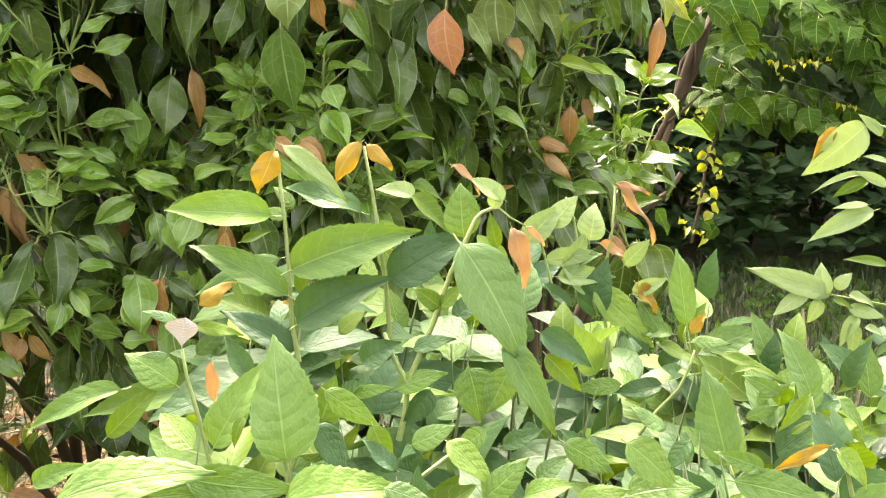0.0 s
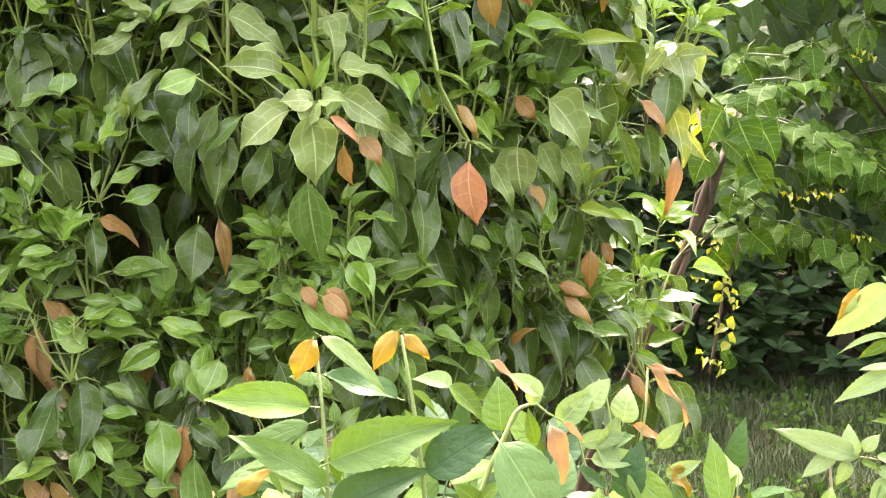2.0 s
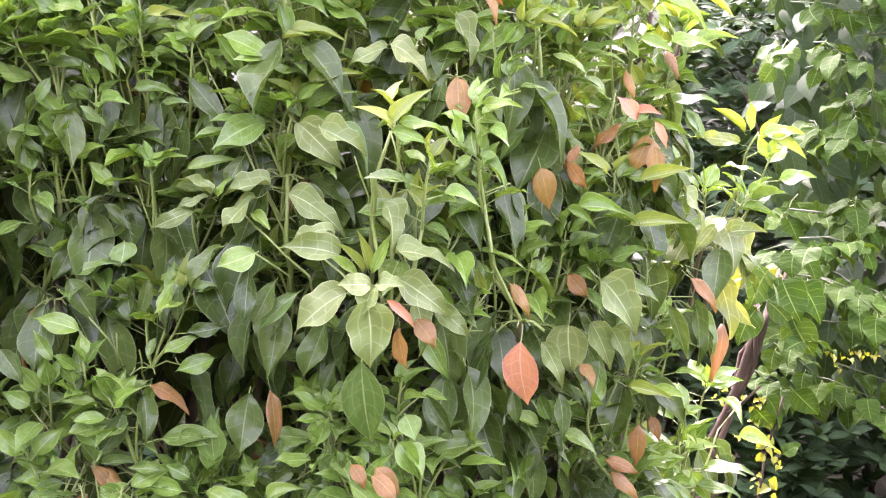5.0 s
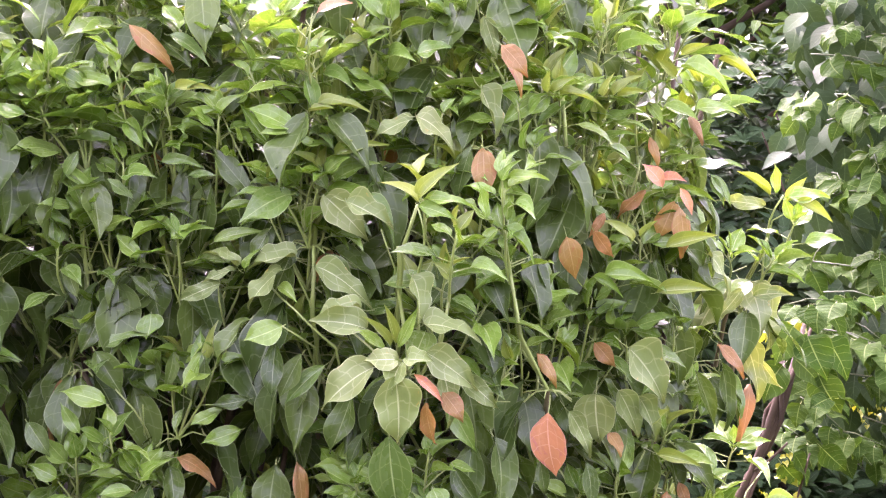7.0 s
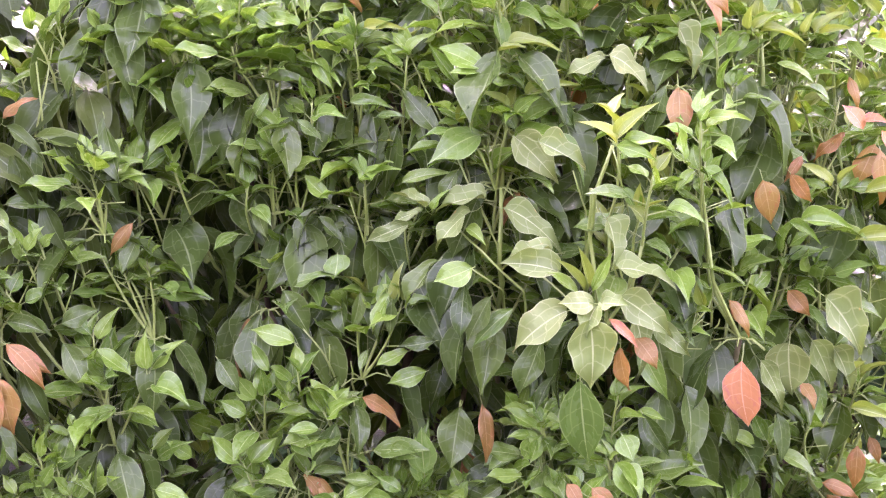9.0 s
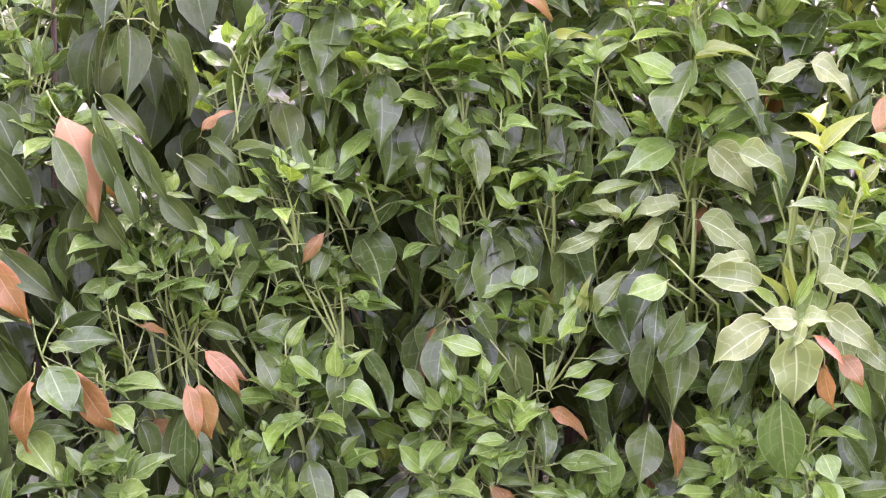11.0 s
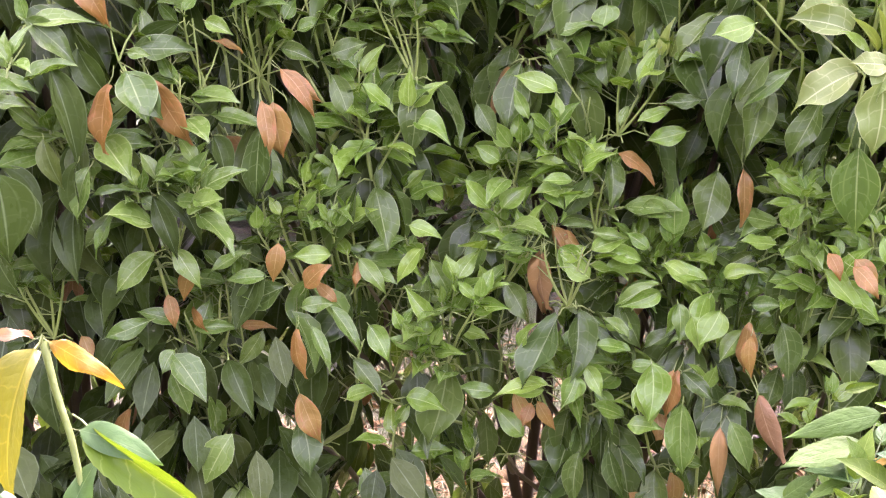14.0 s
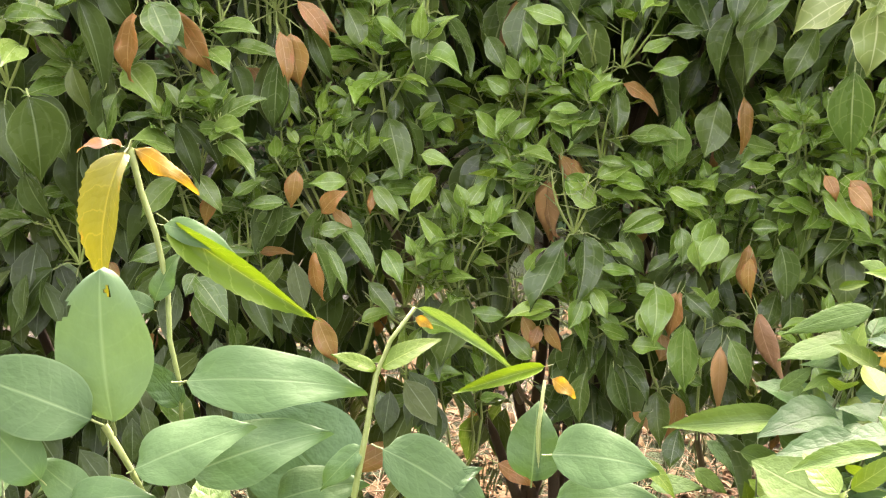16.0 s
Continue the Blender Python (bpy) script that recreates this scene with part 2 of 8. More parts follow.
def blade_data(name, kind, ratio, stalk="stalk", fold=0.25, droop=0.25, teeth=0, lobes=0.0, belly=0.42, tip=1.0, petiole=0.3, wave=0.0, twist=0.0, rows=11, roll_in=0.0, gaps=(), plain=False, full=1.0, drip=0.0):
    """A leaf one unit long on +y, its upper face to +z, with its stalk behind the base. ratio: half width. Returns a mesh."""
    cross = [k / 8 - 1 for k in range(17)] if gaps else (-1.0, 0.0, 1.0) if plain else (-1.0, -0.55, 0.0, 0.55, 1.0)
    if teeth:
        rows = teeth * 2
    verts, uvs, faces, mats = [], [], [], []
    for i in range(rows + 1):
        s = i / rows
        k = s ** (math.log(0.5) / math.log(belly))
        w = ratio * math.sin(math.pi * k) ** full * (1.08 - 0.3 * s ** 2 * tip)
        if tip < 1:
            w = ratio * (0.5 * (1 - abs(2 * s - 1) ** 2.4) ** 0.6 + 0.5 * math.sin(math.pi * s ** 0.92) ** 0.8)
        if drip:
            e = min(1.0, max(0.0, (s - 0.78) / 0.2))
            w *= 1 - drip * e * e * (3 - 2 * e)
        if lobes and 0.2 < s < 0.85:
            w *= 1 + lobes * math.sin((s - 0.2) / 0.65 * math.pi * 3)
        if teeth and 0 < i < rows:
            w *= 1.022 if i % 2 else 0.978
        w = max(w, 0.002)
        for c in cross:
            x = c * w
            y = s + (0.012 if teeth and i % 2 and abs(c) == 1 else 0.0)
            z = fold * abs(x) - droop * s * s + wave * math.sin(s * 9 + (1.3 if c > 0 else 0)) * abs(c) * ratio - roll_in * (abs(c) ** 3) * ratio
            x += twist * s * s
            verts.append((x, y, z))
            uvs.append((0.5 + 0.5 * c, s))
    n = len(cross)
    for i in range(rows):
        for j in range(n - 1):
            if (i, j) in gaps:
                continue
            a = i * n + j
            faces.append((a, a + 1, a + n + 1, a + n))
            mats.append(0)
    base = len(verts)
    r = 0.012
    for s in () if plain else (0.0, 0.5, 1.0):
        y = -petiole * (1 - s)
        z = -0.12 * petiole * math.sin(s * math.pi) - 0.006
        for a in range(3):
            verts.append((r * math.cos(a * 2.1 + 0.5), y, z + r * math.sin(a * 2.1 + 0.5)))
            uvs.append((0.5, 0.0))
    for i in range(0 if plain else 2):
        for a in range(3):
            faces.append((base + i * 3 + a, base + i * 3 + (a + 1) % 3, base + i * 3 + 3 + (a + 1) % 3, base + i * 3 + 3 + a))
            mats.append(1)
    me = bpy.data.meshes.new(name)
    me.from_pydata(verts, [], faces)
    me.materials.append(MAT[kind])
    me.materials.append(MAT[stalk])
    layer = me.uv_layers.new(name="blade")
    loop_verts = np.empty(len(me.loops), dtype=np.int32)
    me.loops.foreach_get("vertex_index", loop_verts)
    layer.data.foreach_set("uv", np.array(uvs, dtype=np.float32)[loop_verts].ravel())
    me.polygons.foreach_set("material_index", mats)
    me.polygons.foreach_set("use_smooth", [True] * len(faces))
    me.update()
    return me


BLADES, PLAIN = {}, {}
rng = random.Random(11)
for kind, count, keys in (
        ("deep", 5, dict(ratio=0.26, belly=0.52, full=0.9, drip=0.45, petiole=0.12)), ("old", 6, dict(ratio=0.26, belly=0.52, full=0.9, drip=0.45, petiole=0.12)),
        ("mid", 6, dict(ratio=0.265, belly=0.48, full=0.95, drip=0.45, petiole=0.12)), ("young", 8, dict(ratio=0.275, belly=0.44, full=1.0, drip=0.35, petiole=0.1)),
        ("tip", 5, dict(ratio=0.26, belly=0.4, fold=0.7, full=0.9, drip=0.3, petiole=0.1)),
        ("pale", 5, dict(ratio=0.4, lobes=0.07, belly=0.44, full=0.75, drip=0.5, wave=0.3, rows=18)), ("orange", 6, dict(ratio=0.27, belly=0.5, full=0.8, drip=0.4, roll_in=0.35)),
        ("red", 2, dict(ratio=0.28, belly=0.54, lobes=0.05, full=0.85, drip=0.4)), ("brown", 4, dict(ratio=0.24, roll_in=0.6)),
        ("heart", 6, dict(fold=0.14, droop=0.4, ratio=0.43, belly=0.41, full=0.6, drip=0.5, petiole=0.2)), ("heart_glow", 3, dict(ratio=0.36, belly=0.4, full=0.65, drip=0.4, petiole=0.2)),
        ("lance", 4, dict(ratio=0.19, belly=0.5, petiole=0.12))):
    BLADES[kind] = [blade_data(kind + "_leaf", kind, **{**dict(fold=rng.uniform(0.2, 0.85), droop=rng.uniform(0.08, 0.65), wave=rng.uniform(0.05, 0.3),
                                                              twist=rng.uniform(-0.2, 0.2)), **keys}) for _ in range(count)]
    PLAIN[kind] = [blade_data(kind + "_leaf", kind, **{**dict(fold=rng.uniform(0.15, 0.6), droop=rng.uniform(0.08, 0.4)), **keys, "plain": True, "rows": 5, "wave": 0.0}) for _ in range(3)]
for kind in ("saw", "saw_deep", "saw_glow", "saw_olive", "saw_light"):
    BLADES[kind] = [blade_data(kind + "_leaf", kind, 0.25, "stalk_tan", rng.uniform(0.15, 0.65), rng.uniform(0.05, 0.42), 15, 0.0, 0.4, 1.0, 0.1,
                               rng.uniform(0.04, 0.2), rng.uniform(-0.18, 0.18), roll_in=rng.uniform(0.0, 0.25), full=0.75, drip=0.25) for _ in range(6)]


for kind in ("saw", "saw_deep", "saw_glow"):
    PLAIN[kind] = [blade_data(kind + "_leaf", kind, 0.25, "stalk_tan", rng.uniform(0.15, 0.5), rng.uniform(0.05, 0.35), 7, 0.0, 0.4, 1.0, 0.1, 0.0, rng.uniform(-0.1, 0.1), plain=True, full=0.75, drip=0.25) for _ in range(4)]
BLADES["saw_pale"] = [blade_data("saw_pale_leaf", "saw_pale", 0.4, "stalk_tan", 0.3, 0.05, 9, 0.0, 0.72, 1.0, 0.1, 0.15)]
for kind, skin in (("oval", "smooth"), ("oval_deep", "saw_deep")):
    BLADES[kind] = [blade_data(kind + "_leaf", skin, 0.33, "stalk_tan", rng.uniform(0.1, 0.35), rng.uniform(0.15, 0.45), 0, 0.0, 0.44, 1.0, 0.1,
                               rng.uniform(0.08, 0.2), rng.uniform(-0.16, 0.16), 16, rng.uniform(0.05, 0.25), full=0.62, drip=0.4) for _ in range(5)]
for kind in ("saw_yellow", "saw_bronze"):
    BLADES[kind] = [blade_data(kind + "_leaf", kind, 0.25, "stalk_tan", rng.uniform(0.3, 0.9), rng.uniform(0.2, 0.7), 11, 0.0, 0.45, 1.0, 0.1,
                               rng.uniform(0.25, 0.5), rng.uniform(-0.25, 0.25), roll_in=rng.uniform(0.2, 0.6), full=0.85) for _ in range(5)]
BITES = {(i, j) for i in range(40) for j in range(16) for c, s, r in ((0.3, 0.86, 0.034), (-0.98, 0.76, 0.055))
         if (((j + 0.5) / 8 - 1 - c) * 0.27) ** 2 + ((i + 0.5) / 40 - s) ** 2 < r * r}
PLAIN["litter"] = [blade_data("litter_leaf", "litter", 0.24, "stick", rng.uniform(0.3, 0.9), rng.uniform(0.2, 0.6), rows=5, roll_in=0.6, plain=True) for _ in range(5)]
BLADES["bitten"] = [blade_data("bitten_leaf", "smooth_dull", 0.3, "stalk_tan", 0.16, 0.12, 0, 0.0, 0.5, 0.3, 0.1, 0.12, 0.05, 40, 0.12, gaps=BITES)]


def leaf_pose(base, way, length, width=1.0, face=(0, -0.7, 0.7), roll=0.0):
    """The pose of a unit leaf: base, growing direction, length in metres, width factor, and the way its upper face looks."""
    y = Vector(way).normalized()
    f = Vector(face)
    z = f - y * f.dot(y)
    if z.length < 1e-4:
        z = Vector((0.3, -1, 0.2)) - y * Vector((0.3, -1, 0.2)).dot(y)
    z.normalize()
    if roll:
        z = Matrix.Rotation(radians(roll), 3, y) @ z
    x = y.cross(z)
    m = Matrix((x, y, z)).transposed().to_4x4()
    return Matrix.Translation(base) @ m @ Matrix.Diagonal((length * width, length, length, 1))


def bearing(azimuth, height):
    """A direction from its bearing (degrees from +y to the right) and its height above level."""
    a, h = radians(azimuth), radians(height)
    return Vector((math.sin(a) * math.cos(h), math.cos(a) * math.cos(h), math.sin(h)))


def tube(points, radii, sides=6):
    """Vertices and faces of a tapered round stem along points."""
    verts, faces = [], []
    pts = [Vector(p) for p in points]
    for i, p in enumerate(pts):
        d = (pts[min(i + 1, len(pts) - 1)] - pts[max(i - 1, 0)]).normalized()
        a = d.cross(Vector((0.31, 0.9, 0.27))).normalized()
        b = d.cross(a)
        for k in range(sides):
            t = 2 * math.pi * k / sides
            verts.append(p + (a * math.cos(t) + b * math.sin(t)) * radii[i])
    for i in range(len(pts) - 1):
        for k in range(sides):
            faces.append((i * sides + k, i * sides + (k + 1) % sides, (i + 1) * sides + (k + 1) % sides, (i + 1) * sides + k))
    faces.append(tuple(range((len(pts) - 1) * sides, len(pts) * sides)))
    return verts, faces


def bent(a, b, sag=0.0, wobble=0.0, steps=6, r=None):
    """A curved line from a to b that bows by sag upward, with a little wobble."""
    a, b = Vector(a), Vector(b)
    out = []
    for i in range(steps + 1):
        s = i / steps
        p = a.lerp(b, s) + Vector((0, 0, sag * math.sin(math.pi * s)))
        if wobble and 0 < i < steps:
            p += Vector((r.uniform(-1, 1), r.uniform(-1, 1), r.uniform(-1, 1))) * wobble
        out.append(p)
    return out


def solid(name, verts, faces, material, smooth=True):
    me = bpy.data.meshes.new(name)
    me.from_pydata([tuple(v) for v in verts], [], faces)
    me.materials.append(material)
    me.polygons.foreach_set("use_smooth", [smooth] * len(faces))
    me.update()
    return me


def under(ob, parent):
    """Makes ob, given in world places, a part of parent."""
    m = ob.matrix_basis.copy()
    ob.parent = parent
    ob.matrix_parent_inverse = Matrix.Identity(4)
    ob.matrix_basis = Matrix.Translation(-parent.location) @ m
    return ob


GUARD = []          # middles of the coloured leaves that hang free in front


def hides(p):
    """Whether a leaf at p would cover a coloured leaf."""
    return any(abs(p.x - q.x) < 0.05 and abs(p.z - q.z) < 0.055 and p.y < q.y + 0.02 for q in GUARD)


def open_foot(p):
    """Whether p lies in the open space under the middle of the hedge, where the ground shows."""
    return -0.95 < p.x < -0.1 and p.y < 2.6 and p.z < 0.8 and noise.noise(Vector((p.x * 8.5, 0.4, p.z * 6.5))) > 0.0 + 0.3 * max(0.0, p.z - 0.55)


class Plant:
    """A plant: an Empty at its foot, leaves that can be picked apart as parts, and the rest joined."""

    def __init__(self, name, foot, label, category, group="", seed=1):
        self.ob = tagged(new(name), label, category, group)
        self.ob.location = foot
        self.rng = random.Random(seed)
        self.rest, self.count, self.stems, self.nodes = [], 0, [], []

    def leaf(self, kind, base, way, length, width=1.0, face=(0, -0.7, 0.7), roll=0.0, single=False, plain=False, placed=False):
        middle = Vector(base) + Vector(way).normalized() * length * 0.5
        if placed and kind in ("red", "orange", "brown", "pale"):
            GUARD.append(middle)
        elif not placed and (hides(middle) or self.ob.name.startswith("evergreen") and open_foot(middle)):
            return
        if not placed and self.ob.name.startswith("evergreen"):
            length *= {"old": 1.15, "deep": 1.15, "mid": 1.08}.get(kind, 1.0)
        me = self.rng.choice((PLAIN if plain else BLADES)[kind])
        m = leaf_pose(base, way, length, width, face, roll)
        if single and self.count < 300:
            self.count += 1
            ob = new("leaf", me)
            ob.matrix_basis = m
            under(ob, self.ob)
        else:
            self.rest.append((me, m))

    def stem(self, name, points, radii, material, sides=6, single=True):
        v, f = tube(points, radii, sides)
        if single:
            under(new(name, solid(name, v, f, MAT[material])), self.ob)
        else:
            self.stems.append((v, f, material))

    def finish(self):
        """Joins the leaves and twigs that stay uncounted."""
        if self.rest:
            under(tagged(new("foliage", joined("foliage", self.rest)), kind="stuff"), self.ob)
        if self.stems:
            names = sorted({s[2] for s in self.stems})
            verts, faces, mats = [], [], []
            for v, f, material in self.stems:
                o = len(verts)
                verts += v
                faces += [tuple(i + o for i in q) for q in f]
                mats += [names.index(material)] * len(f)
            me = solid("brushwood", verts, faces, MAT[names[0]])
            for other in names[1:]:
                me.materials.append(MAT[other])
            me.polygons.foreach_set("material_index", mats)
            under(tagged(new("brushwood", me), kind="stuff"), self.ob)


def joined(name, placed):
    """One mesh out of many placed leaf meshes."""
    cache, verts, faces, uvs, mats, slots, offset = {}, [], [], [], [], [], 0
    for me, m in placed:
        if me.name not in cache:
            co = np.empty(len(me.vertices) * 3)
            me.vertices.foreach_get("co", co)
            uv = np.empty(len(me.loops) * 2)
            me.uv_layers[0].data.foreach_get("uv", uv)
            ids = []
            for mat in me.materials:
                if mat not in slots:
                    slots.append(mat)
                ids.append(slots.index(mat))
            cache[me.name] = (np.c_[co.reshape(-1, 3), np.ones(len(me.vertices))], uv,
                              np.array([list(p.vertices) for p in me.polygons]), [ids[p.material_index] for p in me.polygons])
        co, uv, poly, ids = cache[me.name]
        verts.append((co @ np.array(m).T)[:, :3])
        faces.append(poly + offset)
        uvs.append(uv)
        mats += ids
        offset += len(co)
    out = bpy.data.meshes.new(name)
    out.from_pydata(np.concatenate(verts), [], np.concatenate(faces).tolist())
    for mat in slots:
        out.materials.append(mat)
    out.uv_layers.new(name="blade").data.foreach_set("uv", np.concatenate(uvs))
    out.polygons.foreach_set("material_index", mats)
    out.polygons.foreach_set("use_smooth", [True] * len(mats))
    out.update()
    return out


# ---- ground ----
def ground_height(x, y):
    return 0.03 * noise.noise(Vector((x * 0.8, y * 0.8, 0))) + 0.012 * noise.noise(Vector((x * 4, y * 4, 3)))


def make_ground():
    n = Nodes("litter_and_grass")
    place = n.put("ShaderNodeTexCoord").outputs["Object"]
    clump, chips, grit = n.noise(1.4, 4.0, place), n.noise(34.0, 5.0, place, 0.7), n.noise(190.0, 3.0, place)
    cells = n.put("ShaderNodeTexVoronoi", None, Vector=place, Scale=42.0)
    soil = n.ramp(chips, [(0.3, rgb("2a2319")), (0.5, rgb("4a3e2c")), (0.62, rgb("5f5034")), (0.75, rgb("7b6b4e"))])
    soil = n.blend(0.35, soil, n.blend(1.0, soil, cells.outputs["Color"], "MULTIPLY"))
    green = n.ramp(grit, [(0.3, rgb("2c3d1b")), (0.6, rgb("41522a")), (0.8, rgb("596738"))])
    mix = n.calc("ADD", n.calc("MULTIPLY_ADD", clump, 4.0, -2.2), n.calc("MULTIPLY", chips, 1.6), True)
    tone = n.blend(mix, soil, green)
    bump = n.put("ShaderNodeBump", None, Strength=0.9, Distance=0.02, Height=n.calc("ADD", chips, grit))
    mat = n.done(n.put("ShaderNodeBsdfPrincipled", None, Base_Color=tone, Roughness=0.9, Normal=bump.outputs[0]).outputs[0])
    mat.name = "litter_and_grass_ground"
    rings = [0.0, 0.4, 0.8, 1.2, 1.6, 2.0, 2.4, 2.8, 3.2, 3.6, 4.0, 4.5, 5.0, 6.0, 8, 12, 20, 40, 90, 200, 500, 1200, 3000]
    axis = [-r for r in rings[:0:-1]] + rings
    verts = [(x, y + 2.0, ground_height(x, y + 2.0) if abs(x) < 8 and abs(y) < 8 else 0.0) for y in axis for x in axis]
    k = len(axis)
    faces = [(j * k + i, j * k + i + 1, (j + 1) * k + i + 1, (j + 1) * k + i) for j in range(k - 1) for i in range(k - 1)]
    tagged(new("ground", solid("ground", verts, faces, mat)), "brown leaf litter and thin grass under the shrubs", "ground", kind="structure")


make_ground()


def make_litter():
    """Fallen leaves, bits of stick and grass, too many to count."""
    r = random.Random(71)
    placed = []
    for _ in range(3800):
        x, y = r.gauss(-0.5, 0.95), r.gauss(2.9, 0.8)
        if x > 0.3 and r.random() < 0.8:
            continue
        me = r.choice(PLAIN["litter"])
        p = Vector((x, y, ground_height(x, y) + r.uniform(0.004, 0.03)))
        placed.append((me, leaf_pose(p, bearing(r.uniform(0, 360), r.uniform(-20, 25)), r.uniform(0.025, 0.075), r.uniform(0.6, 1.2), (r.uniform(-0.8, 0.8), r.uniform(-0.8, 0.8), 1))))
    tagged(new("leaf_litter", joined("leaf_litter", placed)), "dry brown fallen leaves scattered under the hedge", "leaf litter", kind="stuff")
    verts, faces = [], []
    for i in range(1500):
        x, y = r.uniform(-2.2, 1.6), r.uniform(1.8, 4.2)
        if i > 420:
            x, y = r.uniform(-1.3, 0.1), r.uniform(1.9, 3.0)
        d = bearing(r.uniform(0, 360), r.uniform(-4, 12)) * r.uniform(0.05, 0.22)
        p = Vector((x, y, ground_height(x, y) + 0.012))
        v, f = tube([p, p + d * 0.5 + Vector((0, 0, 0.004)), p + d], [0.0018, 0.0015, 0.0008], 4)
        o = len(verts)
        verts += v
        faces += [tuple(i + o for i in q) for q in f]
    tagged(new("fallen_sticks", solid("fallen_sticks", verts, faces, MAT["stick"])), "thin dry sticks lying in the leaf litter", "sticks", kind="stuff")
    verts, faces = [], []
    for _ in range(3200):
        cx, cy = r.uniform(0.25, 2.8), r.uniform(2.7, 5.0)
        if r.random() < 0.16:
            cx, cy = r.uniform(-1.6, 0.3), r.uniform(2.4, 4.6)
        if noise.noise(Vector((cx * 1.6, cy * 1.6, 9))) < -0.6:
            continue
        for _ in range(r.randint(5, 11)):
            x, y = cx + r.gauss(0, 0.03), cy + r.gauss(0, 0.03)
            h, w = r.uniform(0.03, 0.13), r.uniform(0.0012, 0.0028)
            lean = bearing(r.uniform(0, 360), 0) * h * r.uniform(0.1, 0.7)
            side = bearing(r.uniform(0, 360), 0) * w
            p = Vector((x, y, ground_height(x, y) - 0.004))
            o = len(verts)
            mid = p + lean * 0.35 + Vector((0, 0, h * 0.62))
            verts += [p - side, p + side, mid - side * 0.8, mid + side * 0.8, p + lean + Vector((0, 0, h * 0.9))]
            faces += [(o, o + 1, o + 3, o + 2), (o + 2, o + 3, o + 4)]
    tagged(new("grass", solid("grass", verts, faces, MAT["grass"])), "thin short green grass beside the leaf litter", "grass", kind="stuff")
    placed = []
    for _ in range(1500):
        if r.random() < 0.75:
            cx, cy = r.uniform(0.3, 2.6), r.uniform(2.6, 4.9)
        else:
            cx, cy = r.uniform(-1.5, -0.2), r.uniform(1.2, 2.0)
        if noise.noise(Vector((cx * 2.5, cy * 2.5, 4))) < -0.15:
            continue
        for _ in range(5):
            p = Vector((cx + r.gauss(0, 0.025), cy + r.gauss(0, 0.025), 0))
            p.z = ground_height(p.x, p.y) + r.uniform(0.015, 0.07)
            placed.append((r.choice(PLAIN["heart"] + PLAIN["lance"][:1]), leaf_pose(p, bearing(r.uniform(0, 360), r.uniform(-10, 50)), r.uniform(0.016, 0.034), 1.0, (r.uniform(-0.5, 0.5), -0.8, 0.6))))
    tagged(new("ground_weeds", joined("ground_weeds", placed)), "low round-leaved green weeds growing through the grass", "weeds", kind="stuff")


make_litter()


# ---- the shrubs: where their faces stand ----
FACE_X = (-2.4, -1.6, -1.2, -1.0, -0.8, -0.6, -0.4, -0.2, 0, 0.2, 0.4)
FACE_Z = (0.6, 0.95, 1.25, 1.55)
FACE_Y = ((1.62, 1.52, 1.6, 1.64, 1.75, 1.8, 1.8, 1.79, 2.06, 2.1, 2.21),
          (1.59, 1.26, 1.46, 1.65, 1.82, 1.85, 1.9, 1.75, 1.91, 2.11, 2.46),
          (1.6, 1.41, 1.58, 1.68, 1.79, 1.83, 1.74, 1.74, 1.88, 1.98, 2.29),
          (1.64, 1.59, 1.67, 1.73, 1.78, 1.79, 1.8, 1.84, 1.82, 2.03, 2.14))


def hedge_face(x, z):
    """How far ahead the evergreen shrubs' face stands, by place along the hedge and height."""
    y = float(np.interp(z, FACE_Z, [np.interp(x, FACE_X, row) for row in FACE_Y]))
    return y + 0.04 * noise.noise(Vector((x * 3, z * 3, 5)))


def drooping(plant, node, angle, size, kind, r, single=False, plain=False, hang=(0.4, 1.9)):
    """An old leaf of a whorl: a stalk that arches outward from the node and a blade that hangs from its end."""
    node = Vector(node)
    out = bearing(angle, r.uniform(-20, 25))
    reach = size * r.uniform(0.28, 0.5)
    base = node + out * reach + Vector((0, 0, -0.12 * reach))
    if not plain:
        plant.stem("stalk", [node, node.lerp(base, 0.5) + Vector((0, 0, 0.16 * reach)), base], [0.0015, 0.0013, 0.0011], "stalk", 4, False)
    way = Vector((out.x, out.y * 0.8, -r.uniform(*hang)))
    face = Vector((out.x * 0.9, out.y * 0.8 - 0.3, 0.65)) + Vector((r.uniform(-0.3, 0.3), r.uniform(-0.2, 0.2), r.uniform(-0.25, 0.25)))
    plant.leaf(kind, base, way, size, r.uniform(0.85, 1.15), face, r.uniform(-18, 18), single, plain)


